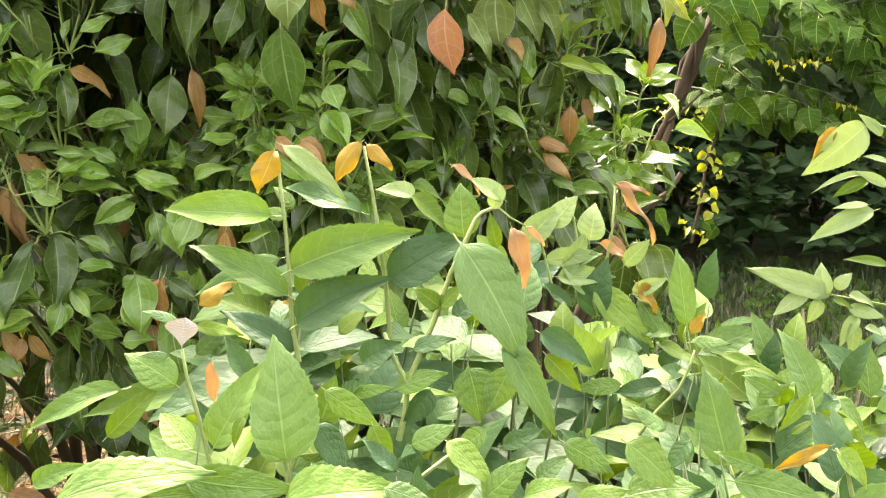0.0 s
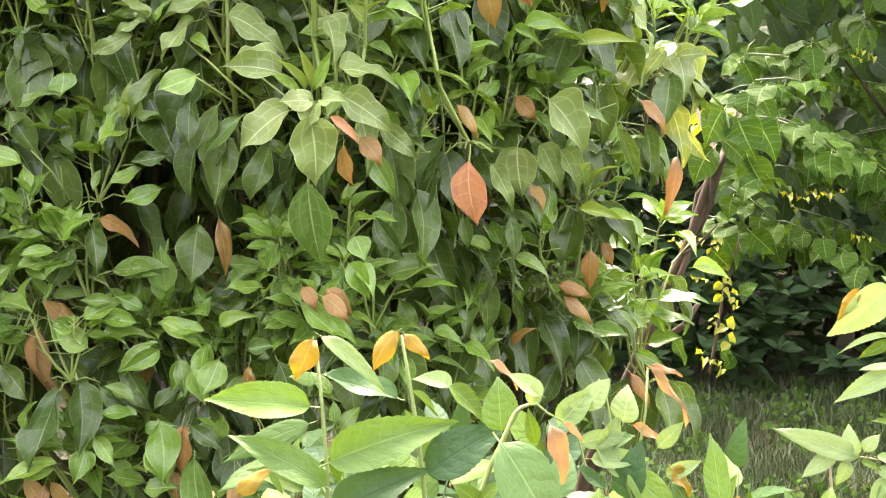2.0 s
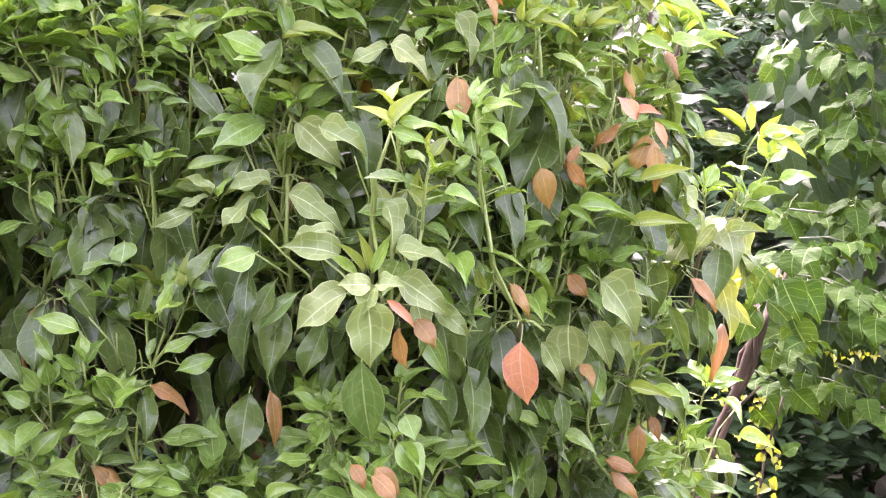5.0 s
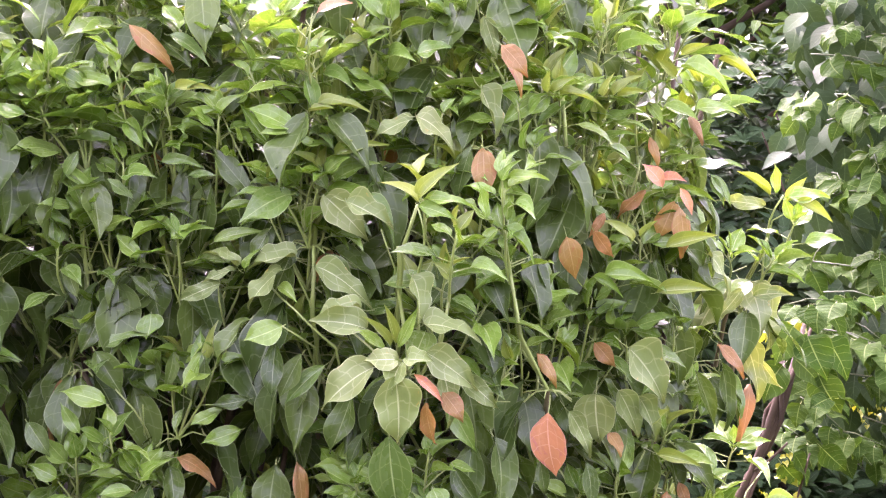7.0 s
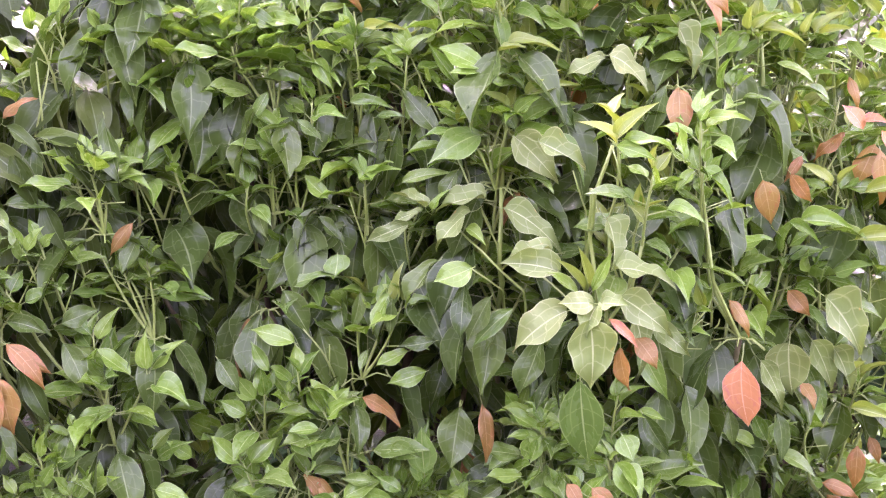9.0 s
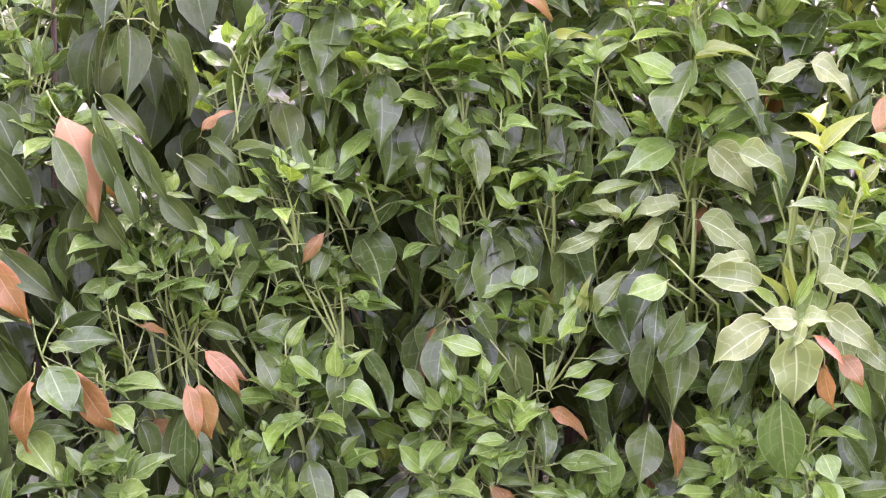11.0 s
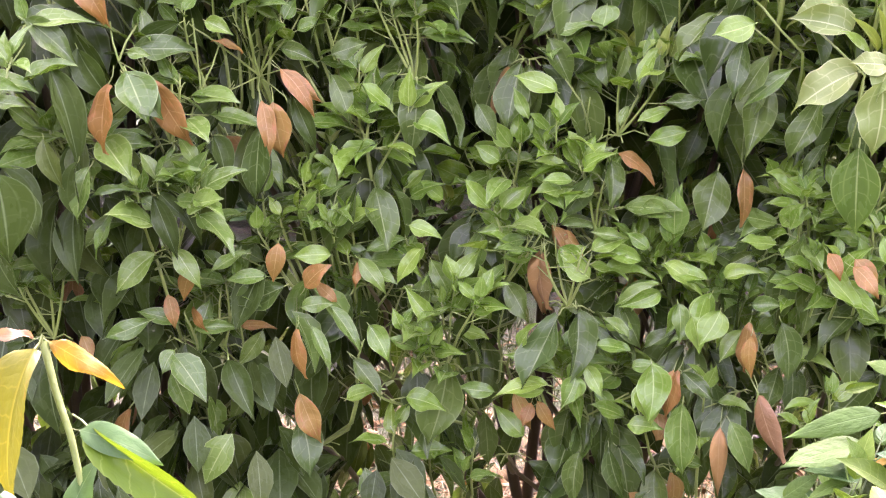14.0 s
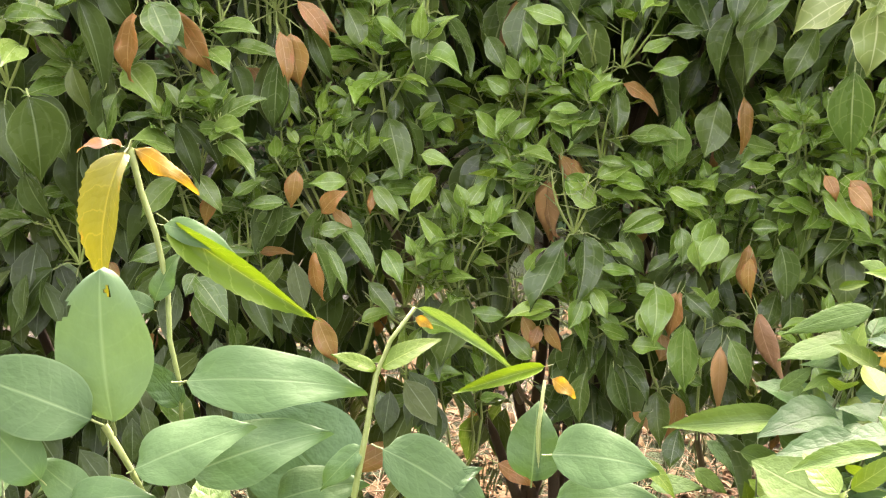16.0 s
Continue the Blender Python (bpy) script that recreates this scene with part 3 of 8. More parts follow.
def leafy_shoot(plant, start, end, r, size=0.05, count=7, kind="young", first=0.35, single=False, tip="tip"):
    """A green shoot: leaves on stalks, spreading below and upright at its end."""
    start, end = Vector(start), Vector(end)
    side = Vector((r.uniform(-1, 1), r.uniform(-1, 0.3), 0)) * 0.08 * (end - start).length
    line = [start.lerp(end, f) + side * math.sin(math.pi * f) for f in (0.0, 0.25, 0.5, 0.75, 1.0)]
    plant.stem("stem", line, [0.0025, 0.0023, 0.0021, 0.0018, 0.0012], "stalk", 5, False)
    turn, count = r.uniform(0, 360), count + 2
    for i in range(count):
        f = i / (count - 1)
        g = first + (1 - first) * f ** 0.55
        at = start.lerp(end, g) + side * math.sin(math.pi * g)
        way = bearing(turn + i * 137.5, 14 + 58 * f ** 1.3 + r.uniform(-12, 12))
        if way.y > 0.35:
            way.y *= 0.3
        long = size * (1.1 - 0.45 * f) * r.uniform(0.8, 1.2)
        base = at + way * long * (0.6 - 0.45 * f)
        plant.stem("stalk", [at, base], [0.0011, 0.0009], "stalk", 3, False)
        blade = way + Vector((r.uniform(-0.25, 0.25), r.uniform(-0.3, 0.05), r.uniform(-0.5, 0.25) * (1 - 0.6 * f)))
        face = Vector((way.x * 0.5, way.y * 0.5 - 0.4, 0.85)) + Vector((r.uniform(-0.4, 0.4), r.uniform(-0.2, 0.2), 0))
        use = tip if f > 0.8 else kind
        if kind == "young" and f < 0.35 and r.random() < 0.5:
            use = "mid"
        plant.leaf(use, base, blade, long, r.uniform(0.85, 1.15), face, r.uniform(-25, 25), single)


def sprig(plant, p, r, old=7, size=0.09, stems=2, height=0.12, young=0.055, tone=0.5, orange=0, plain=False, base="old"):
    """A branch end: drooping old leaves in a whorl, green shoots above them with younger leaves, and dying leaves below."""
    p = Vector(p)
    for i in range(old):
        angle = 180 + ((i + 0.5) / old - 0.5) * 280 + r.uniform(-25, 25)
        drooping(plant, p + Vector((0, 0, r.uniform(-0.03, 0.03))), angle, size * r.uniform(0.8, 1.3), "mid" if r.random() < tone else base, r, False, plain)
    for _ in range(orange):
        drooping(plant, p, r.uniform(120, 240), size * r.uniform(0.7, 0.95), "orange", r, False, False, (1.0, 2.5))
    for k in range(stems):
        end = p + Vector((r.uniform(-0.5, 0.5), r.uniform(-0.45, 0.15), 1)).normalized() * height * r.uniform(0.7, 1.15)
        leafy_shoot(plant, p, end, r, young)


def fill(plant, x0, x1, z0, z1, depths, step, seed, tone=0.35, size=0.082, orange=0.12, stems=(0, 2), keep=lambda x, z: True, young=0.05, plain=False, base="old"):
    """Uncounted sprigs between and behind those that are placed one by one."""
    r = random.Random(seed)
    z = z0
    while z < z1:
        x = x0
        while x < x1:
            px, pz = x + r.uniform(-0.5, 0.5) * step, z + r.uniform(-0.5, 0.5) * step
            p = Vector((px, hedge_face(px, pz) + r.uniform(*depths), pz))
            if keep(px, pz):
                sprig(plant, p, r, r.randint(6, 9), size, r.randint(*stems), 0.1, young, tone, 1 if r.random() < orange else 0, plain, base)
            x += step
        z += step


def boughs(plant, foot, x0, x1, z0, z1, count, seed, depth=0.22):
    """Trunks from the foot that fork towards the face."""
    r = random.Random(seed)
    for i in range(count):
        x, z = r.uniform(x0, x1), r.uniform(z0, z1)
        end = Vector((x, hedge_face(x, z) + r.uniform(0.03, depth), z))
        start = Vector(foot) + Vector((r.uniform(-0.12, 0.12), r.uniform(-0.08, 0.08), -0.03))
        mid = start.lerp(end, 0.45) + Vector((0, 0.05, 0.12))
        pts = [start, start.lerp(mid, 0.5) + Vector((r.uniform(-0.03, 0.03), 0, 0.03)), mid, mid.lerp(end, 0.5) + Vector((r.uniform(-0.02, 0.02), 0, 0.02)), end]
        plant.stem("branch", pts, [0.013, 0.011, 0.009, 0.006, 0.004], "bark", 7, True)


def leaves(plant, kind, rows):
    """Leaves told apart one by one. A row: foot of the blade, bearing, height angle, length, width factor, roll about its rib."""
    if plant is left_shrub:
        kind = {"young": "mid", "mid": "old"}.get(kind, kind)
    if kind == "red" and plant is not right_shrub:
        kind = "orange"
    for x, y, z, a, h, length, width, roll in rows:
        face = Vector((plant.rng.uniform(-0.45, 0.45) if kind[:2] != "ov" and kind not in ("bitten", "red") else 0, -0.75, 0.65))
        y -= {"red": 0.045, "pale": 0.015, "orange": 0.03 if plant is right_shrub else 0}.get(kind, 0)
        if kind == "heart_glow":
            for k in range(4):
                q = Vector((x, y, z)) + bearing(a, h) * length * (k / 3 - 0.1)
                plant.leaf(kind, q, bearing(a + (75 if k % 2 else -75), h * 0.3 + plant.rng.uniform(-25, 15)), length * plant.rng.uniform(0.48, 0.66), width * 1.3, (face.x, -0.6, 0.8), plant.rng.uniform(-20, 20), True)
            continue
        plant.leaf(kind, (x, y, z), bearing(a, h), length, width, face, roll + (0 if kind in ("saw_yellow", "saw_olive", "saw_pale", "bitten", "oval", "oval_deep", "red") else plant.rng.uniform(-20, 20)), True, placed=True)


def shoot(plant, points, radius, material):
    """A stem through points, thinner towards its end."""
    points = [Vector(q) for q in points]
    if plant.ob.name.startswith("evergreen") and material != "bark":
        if points[0].z > points[-1].z:
            points.reverse()
        q = points[0]
        points = [q + Vector((plant.rng.uniform(-0.04, 0.04), 0.2, -0.16)), q + Vector((0, 0.05, -0.05))] + points
    n = len(points)
    pts = []
    for i in range(n - 1):
        a, b = Vector(points[i]), Vector(points[i + 1])
        pts += [a, a.lerp(b, 0.5) + Vector((plant.rng.uniform(-1, 1), plant.rng.uniform(-1, 1), 0)) * 0.003]
    pts.append(Vector(points[-1]))
    plant.stem("stem" if material != "bark" else "branch", pts, [radius * (1 - 0.4 * i / (len(pts) - 1)) for i in range(len(pts))], material, 6, True)


def tuft(plant, p, count, length, kind, seed):
    """The leafy end of a green shoot: folded leaves on long stalks, steeper and brighter towards the tip."""
    r = random.Random(seed)
    p = Vector(p)
    node = Vector((round(p.x / 0.19) * 0.19, p.y + 0.14, math.floor((p.z - 0.12) / 0.17) * 0.17))
    node += Vector((0.05 * noise.noise(Vector((node.x * 9, node.z * 9, 1))), 0, 0.13 * noise.noise(Vector((node.x * 5, node.z * 7, 2)))))
    node.z = min(node.z, p.z - 0.07)
    out = Vector((p.x - node.x, 0, 0)) * 0.25
    bow = node.lerp(p, 0.55) + out
    plant.stem("stem", [node, node.lerp(bow, 0.5) + out * 0.8, bow], [0.0028, 0.0027, 0.0025], "stalk", 6, False)
    key = (round(node.x, 2), round(node.z, 2))
    if key not in plant.nodes:
        plant.nodes.append(key)
        plant.stem("twig", [node + Vector((0.02, 0.25, -0.2)), node + Vector((0, 0.1, -0.06)), node], [0.006, 0.005, 0.0035], "twig", 6, False)
        for k in range(6):
            drooping(plant, node, 180 + (k - 2.5) * 46 + r.uniform(-15, 15), 0.095 * r.uniform(0.8, 1.2), "deep" if plant is left_shrub else "old", r)
    leafy_shoot(plant, bow, p, r, length * 1.42, count, "mid" if kind == "young" and plant is left_shrub else kind if kind != "tip" else "young", 0.1, True, "tip" if kind == "tip" else "young")


def whorl(plant, p, count, length, kind, seed):
    """A whorl of drooping old leaves round a branch end."""
    r = random.Random(seed)
    p = Vector(p) + Vector((0, 0.09, 0))
    plant.stem("twig", [p + Vector((r.uniform(-0.05, 0.05), 0.22, -0.16)), p + Vector((0, 0.1, -0.07)), p], [0.0045, 0.004, 0.0032], "twig", 6, False)
    for i in range(count):
        use = kind if r.random() < 0.85 else "mid"
        if r.random() < 0.06:
            use = "orange"
        drooping(plant, p, 180 + ((i + 0.5) / count - 0.5) * 260 + r.uniform(-18, 18), length * 1.2 * r.uniform(0.85, 1.15), use, r, True)


EVERGREEN = "glossy evergreen shrub with dark old leaves and fresh shoots"
left_shrub = Plant("evergreen_shrub", (-1.35, 1.85, 0), "large-leaved evergreen shrub with rusty hanging leaves beside its neighbour", "shrub", "evergreen hedge", 3)
mid_shrub = Plant("evergreen_shrub", (-0.62, 2.15, 0), EVERGREEN, "shrub", "evergreen hedge", 4)
right_shrub = Plant("evergreen_shrub", (0.05, 2.25, 0), "evergreen shrub with yellow-green tips, orange and red dying leaves", "shrub", "evergreen hedge", 5)
boughs(left_shrub, (-1.35, 1.85, 0), -1.8, -1.0, 0.5, 1.8, 9, 1)
boughs(mid_shrub, (-0.62, 2.15, 0), -0.95, -0.35, 0.45, 1.8, 11, 2)
boughs(right_shrub, (0.05, 2.25, 0), -0.3, 0.35, 0.5, 1.9, 11, 3)

# ---- leaves and shoots of the hedge that can be told apart ----
leaves(mid_shrub, "young", [(-0.681, 1.741, 1.582, -114, 24, 0.055, 0.95, 0),
    (-0.564, 1.745, 1.573, -146, 57, 0.043, 0.76, 0),
    (-0.619, 1.745, 1.535, 122, -39, 0.048, 0.95, 0),
    (-0.673, 1.751, 1.432, -114, 39, 0.063, 0.57, 0),
    (-0.714, 1.754, 1.373, -129, 52, 0.05, 0.76, 0),
    (-0.703, 1.756, 1.375, -124, 32, 0.043, 0.76, 0),
    (-0.683, 1.757, 1.382, -131, 54, 0.051, 0.85, 0),
    (-0.657, 1.76, 1.375, 113, 29, 0.052, 0.85, 0),
    (-0.602, 1.768, 1.335, -121, 37, 0.05, 0.95, 0),
    (-0.552, 1.755, 1.362, 115, 40, 0.055, 0.95, 0),
    (-0.427, 1.739, 1.411, -115, 4, 0.051, 0.66, 0),
    (-0.479, 1.746, 1.546, -114, 2, 0.053, 0.57, 0)])
leaves(mid_shrub, "young", [(-0.449, 1.744, 1.506, -168, 42, 0.027, 1.14, 0),
    (-0.438, 1.731, 1.322, 158, 54, 0.035, 0.76, 0),
    (-0.387, 1.724, 1.299, 122, -13, 0.037, 0.95, 0),
    (-0.408, 1.745, 1.503, -115, 49, 0.071, 0.47, 0),
    (-0.587, 1.78, 1.251, 162, -56, 0.039, 1.89, 0),
    (-0.501, 1.753, 1.197, -127, -53, 0.061, 0.85, 0),
    (-0.638, 1.733, 1.123, -112, 24, 0.063, 0.95, 0),
    (-0.476, 1.774, 1.112, -117, -24, 0.054, 0.85, 0),
    (-0.45, 1.784, 1.082, -113, -21, 0.06, 0.95, 0),
    (-0.722, 1.771, 1.005, -124, 32, 0.042, 1.14, 0),
    (-0.45, 1.794, 0.91, -165, 78, 0.09, 0.76, 0),
    (-0.89, 1.744, 1.089, 91, 28, 0.06, 0.95, 0)])
leaves(mid_shrub, "young", [(-0.924, 1.615, 0.856, -127, 3, 0.057, 0.95, 0),
    (-0.898, 1.698, 1.016, -129, -9, 0.057, 0.79, 0),
    (-0.885, 1.72, 1.016, 101, -22, 0.055, 0.98, 0),
    (-0.834, 1.699, 0.9, 97, -7, 0.053, 0.98, 0),
    (-0.811, 1.696, 0.867, -142, -41, 0.06, 0.79, 0),
    (-0.806, 1.773, 0.934, -130, 34, 0.048, 0.95, 0),
    (-0.778, 1.684, 0.765, -124, 38, 0.062, 0.79, 0),
    (-0.863, 1.638, 0.753, 106, -39, 0.063, 0.95, 0),
    (-0.713, 1.803, 0.874, -134, -1, 0.043, 1.14, 0),
    (-0.693, 1.784, 0.899, -129, 4, 0.051, 0.95, 0),
    (-0.66, 1.789, 0.863, -131, -3, 0.05, 1.14, 0),
    (-0.614, 1.772, 0.886, 102, -30, 0.059, 1.23, 0)])
leaves(mid_shrub, "young", [(-0.444, 1.777, 0.872, 96, -3, 0.054, 0.66, 0),
    (-0.456, 1.767, 0.843, -132, -26, 0.062, 0.79, 0),
    (-0.403, 1.749, 0.818, 130, -52, 0.052, 1.32, 0),
    (-0.45, 1.73, 0.741, 139, -60, 0.083, 1.14, 0),
    (-0.605, 1.723, 0.713, -122, 19, 0.06, 0.79, 0),
    (-0.599, 1.716, 0.685, -120, 3, 0.079, 0.79, 0),
    (-0.559, 1.725, 0.704, 177, -52, 0.05, 1.32, 0),
    (-0.73, 1.733, 0.635, -131, 15, 0.043, 0.95, 0),
    (-0.687, 1.744, 0.649, -125, 5, 0.059, 0.85, 0),
    (-0.486, 1.767, 0.64, -122, 28, 0.059, 0.95, 0),
    (-0.536, 1.769, 0.669, 106, -32, 0.064, 0.95, 0),
    (-0.884, 1.622, 0.637, 90, 39, 0.057, 0.95, 0)])
leaves(mid_shrub, "young", [(-0.634, 1.823, 0.906, -117, 56, 0.055, 0.76, 0),
    (-0.575, 1.776, 0.89, -122, -31, 0.053, 1.04, 0),
    (-0.509, 1.781, 0.896, -119, -13, 0.046, 0.95, 0),
    (-0.455, 1.777, 0.884, 110, -12, 0.065, 0.76, 0),
    (-0.46, 1.779, 0.852, -113, -22, 0.066, 0.79, 0),
    (-0.388, 1.772, 0.849, -161, -60, 0.057, 1.32, 0),
    (-0.428, 1.774, 0.827, 166, -55, 0.045, 1.14, 0),
    (-0.493, 1.791, 0.772, -109, 18, 0.058, 0.76, 0),
    (-0.592, 1.723, 0.71, -106, 19, 0.068, 0.79, 0),
    (-0.602, 1.714, 0.677, -110, -3, 0.061, 0.79, 0),
    (-0.553, 1.724, 0.697, -160, -48, 0.038, 1.42, 0),
    (-0.548, 1.739, 0.718, 122, -34, 0.055, 0.85, 0)])
leaves(mid_shrub, "young", [(-0.457, 1.725, 0.713, 136, -52, 0.06, 1.42, 0),
    (-0.483, 1.778, 0.716, 118, 31, 0.042, 0.95, 0),
    (-0.473, 1.726, 0.643, 111, 13, 0.053, 1.04, 0),
    (-0.635, 1.755, 0.583, -109, 41, 0.061, 0.95, 0),
    (-0.448, 1.787, 0.929, -147, 78, 0.07, 1.14, 0),
    (-0.49, 1.771, 0.884, -108, 11, 0.066, 0.76, 0),
    (-0.482, 1.774, 0.904, -121, 36, 0.043, 0.95, 0),
    (-0.392, 1.782, 0.869, -105, 11, 0.075, 0.72, 0),
    (-0.384, 1.808, 0.916, -146, -52, 0.047, 1.04, 0),
    (-0.381, 1.773, 0.851, -152, -61, 0.061, 1.04, 0),
    (-0.651, 1.73, 0.731, 133, 68, 0.055, 1.04, 0),
    (-0.592, 1.731, 0.702, -106, 27, 0.07, 0.68, 0)])
leaves(mid_shrub, "young", [(-0.568, 1.732, 0.694, 122, 65, 0.061, 0.79, 0),
    (-0.487, 1.745, 0.75, -111, 23, 0.055, 0.85, 0),
    (-0.451, 1.733, 0.709, -146, -50, 0.046, 1.14, 0),
    (-0.563, 1.77, 0.846, -110, 33, 0.058, 1.23, 0),
    (-0.618, 1.759, 1.008, -114, 17, 0.049, 0.76, 0),
    (-0.645, 1.761, 0.983, 122, -34, 0.053, 0.95, 0),
    (-0.694, 1.77, 0.863, 113, 23, 0.05, 0.85, 0)])
leaves(mid_shrub, "mid", [(-0.631, 1.746, 1.498, -108, 13, 0.071, 0.73, 0),
    (-0.568, 1.746, 1.473, 105, 1, 0.067, 0.64, 0),
    (-0.611, 1.753, 1.421, -123, 39, 0.048, 0.73, 0),
    (-0.526, 1.744, 1.455, 116, 10, 0.043, 0.73, 0),
    (-0.486, 1.74, 1.36, 106, 26, 0.07, 0.55, 0),
    (-0.689, 1.745, 1.488, -143, -55, 0.048, 0.73, 0),
    (-0.725, 1.742, 1.487, -128, -37, 0.045, 0.91, 0),
    (-0.661, 1.763, 1.2, 105, 28, 0.076, 0.55, 0),
    (-0.537, 1.78, 1.11, -148, -45, 0.035, 0.91, 0),
    (-0.553, 1.8, 1.043, -114, -28, 0.062, 0.73, 0),
    (-0.675, 1.732, 1.079, -129, 53, 0.051, 0.73, 0),
    (-0.473, 1.808, 0.954, -117, -3, 0.047, 0.82, 0)])
leaves(mid_shrub, "mid", [(-0.559, 1.746, 1.66, 104, -16, 0.067, 0.73, 0),
    (-0.924, 1.557, 0.762, 108, -46, 0.071, 0.58, 0),
    (-0.908, 1.588, 0.787, 100, -38, 0.079, 0.62, 0),
    (-0.896, 1.658, 0.847, 103, -35, 0.064, 0.82, 0),
    (-0.837, 1.693, 0.879, -126, -5, 0.063, 0.73, 0),
    (-0.803, 1.73, 0.845, 116, -47, 0.059, 0.91, 0),
    (-0.621, 1.792, 0.916, 91, 8, 0.062, 0.55, 0),
    (-0.735, 1.792, 0.895, -145, -54, 0.083, 0.91, 0),
    (-0.397, 1.718, 0.693, 175, -65, 0.102, 0.88, 0),
    (-0.387, 1.752, 0.644, -125, 47, 0.051, 0.73, 0),
    (-0.554, 1.795, 0.781, 114, -31, 0.072, 0.91, 0),
    (-0.497, 1.773, 0.969, 115, -10, 0.05, 1.1, 0)])
leaves(mid_shrub, "mid", [(-0.524, 1.771, 0.915, -115, 10, 0.048, 0.77, 0),
    (-0.427, 1.765, 0.831, 140, -55, 0.057, 0.91, 0),
    (-0.465, 1.768, 0.851, -115, -24, 0.062, 0.82, 0),
    (-0.492, 1.75, 0.769, -115, 40, 0.052, 0.91, 0)])
leaves(mid_shrub, "tip", [(-0.548, 1.745, 1.582, 109, 8, 0.056, 0.57, 0)])
leaves(mid_shrub, "old", [(-0.431, 1.74, 1.429, -109, 48, 0.089, 0.71, 0),
    (-0.619, 1.772, 1.318, -119, -44, 0.067, 0.88, 0),
    (-0.578, 1.778, 1.268, -119, 44, 0.059, 0.71, 0),
    (-0.693, 1.767, 1.274, -135, 61, 0.056, 0.71, 0),
    (-0.404, 1.738, 1.38, -139, -55, 0.051, 0.88, 0),
    (-0.661, 1.774, 1.254, -151, -68, 0.068, 0.88, 0),
    (-0.664, 1.76, 1.196, 116, -49, 0.07, 1.06, 0),
    (-0.584, 1.779, 1.205, 154, -72, 0.079, 0.71, 0),
    (-0.55, 1.773, 1.198, 172, -68, 0.057, 0.71, 0),
    (-0.498, 1.753, 1.189, 170, -64, 0.05, 0.8, 0),
    (-0.422, 1.694, 1.252, -116, -46, 0.076, 1.06, 0),
    (-0.381, 1.682, 1.225, -166, -74, 0.082, 0.74, 0)])
leaves(mid_shrub, "old", [(-0.761, 1.754, 1.089, 118, -41, 0.057, 1.06, 0),
    (-0.431, 1.746, 1.133, -116, -13, 0.052, 0.88, 0),
    (-0.561, 1.801, 1.021, 133, -63, 0.069, 0.8, 0),
    (-0.587, 1.798, 0.999, -120, -42, 0.061, 0.88, 0),
    (-0.629, 1.812, 0.915, 102, 9, 0.081, 0.62, 0),
    (-0.4, 1.822, 1.027, -145, -68, 0.072, 0.88, 0),
    (-0.776, 1.731, 1.649, -114, 4, 0.058, 0.71, 0),
    (-0.874, 1.727, 1.276, -153, -56, 0.072, 0.71, 0),
    (-0.893, 1.722, 0.992, 140, -58, 0.056, 0.88, 0),
    (-0.806, 1.715, 0.821, -175, -63, 0.07, 0.88, 0),
    (-0.516, 1.812, 0.958, 105, 23, 0.038, 0.88, 0),
    (-0.498, 1.734, 0.6, 145, -60, 0.079, 0.74, 0)])
leaves(mid_shrub, "old", [(-0.542, 1.74, 0.581, -168, -58, 0.078, 0.88, 0),
    (-0.489, 1.763, 0.593, 102, -28, 0.069, 0.88, 0),
    (-0.435, 1.763, 0.527, -138, -31, 0.062, 1.06, 0),
    (-0.387, 1.763, 0.508, -170, -56, 0.066, 1.06, 0),
    (-0.878, 1.618, 0.704, 106, -36, 0.071, 0.88, 0),
    (-0.608, 1.812, 0.83, 124, -48, 0.073, 0.88, 0),
    (-0.52, 1.801, 0.815, 121, -48, 0.084, 0.88, 0),
    (-0.424, 1.788, 0.783, -118, -29, 0.059, 0.88, 0),
    (-0.917, 1.688, 1.441, 128, -69, 0.104, 0.62, 0),
    (-0.398, 1.789, 1.031, -163, -70, 0.09, 1.24, 0),
    (-0.58, 1.769, 1.001, -144, -63, 0.075, 0.88, 0),
    (-0.553, 1.771, 1.028, 136, -58, 0.071, 0.88, 0)])
leaves(mid_shrub, "old", [(-0.691, 1.758, 0.823, 115, -34, 0.068, 1.06, 0),
    (-0.405, 1.73, 0.738, 114, -27, 0.062, 0.8, 0)])
leaves(right_shrub, "pale", [(-0.362, 1.74, 1.341, -110, 6, 0.063, 0.77, 0),
    (-0.332, 1.721, 1.329, 102, -15, 0.087, 0.59, 0),
    (-0.263, 1.699, 1.271, -109, 2, 0.066, 0.7, 0),
    (-0.32, 1.721, 1.428, 108, -36, 0.076, 0.77, 0),
    (-0.283, 1.671, 1.42, 107, -20, 0.067, 0.7, 0),
    (-0.195, 1.744, 1.545, 107, -13, 0.064, 0.84, 0),
    (-0.201, 1.76, 1.542, -113, -11, 0.056, 0.7, 0),
    (-0.189, 1.637, 1.321, 123, -50, 0.058, 0.84, 0),
    (-0.105, 1.73, 1.587, 121, -56, 0.07, 0.59, 0),
    (0.373, 2.097, 1.438, -109, 14, 0.068, 0.49, 0),
    (0.263, 1.986, 1.356, 110, -35, 0.069, 0.56, 0),
    (0.363, 2.118, 1.284, 107, 17, 0.064, 0.56, 0)])
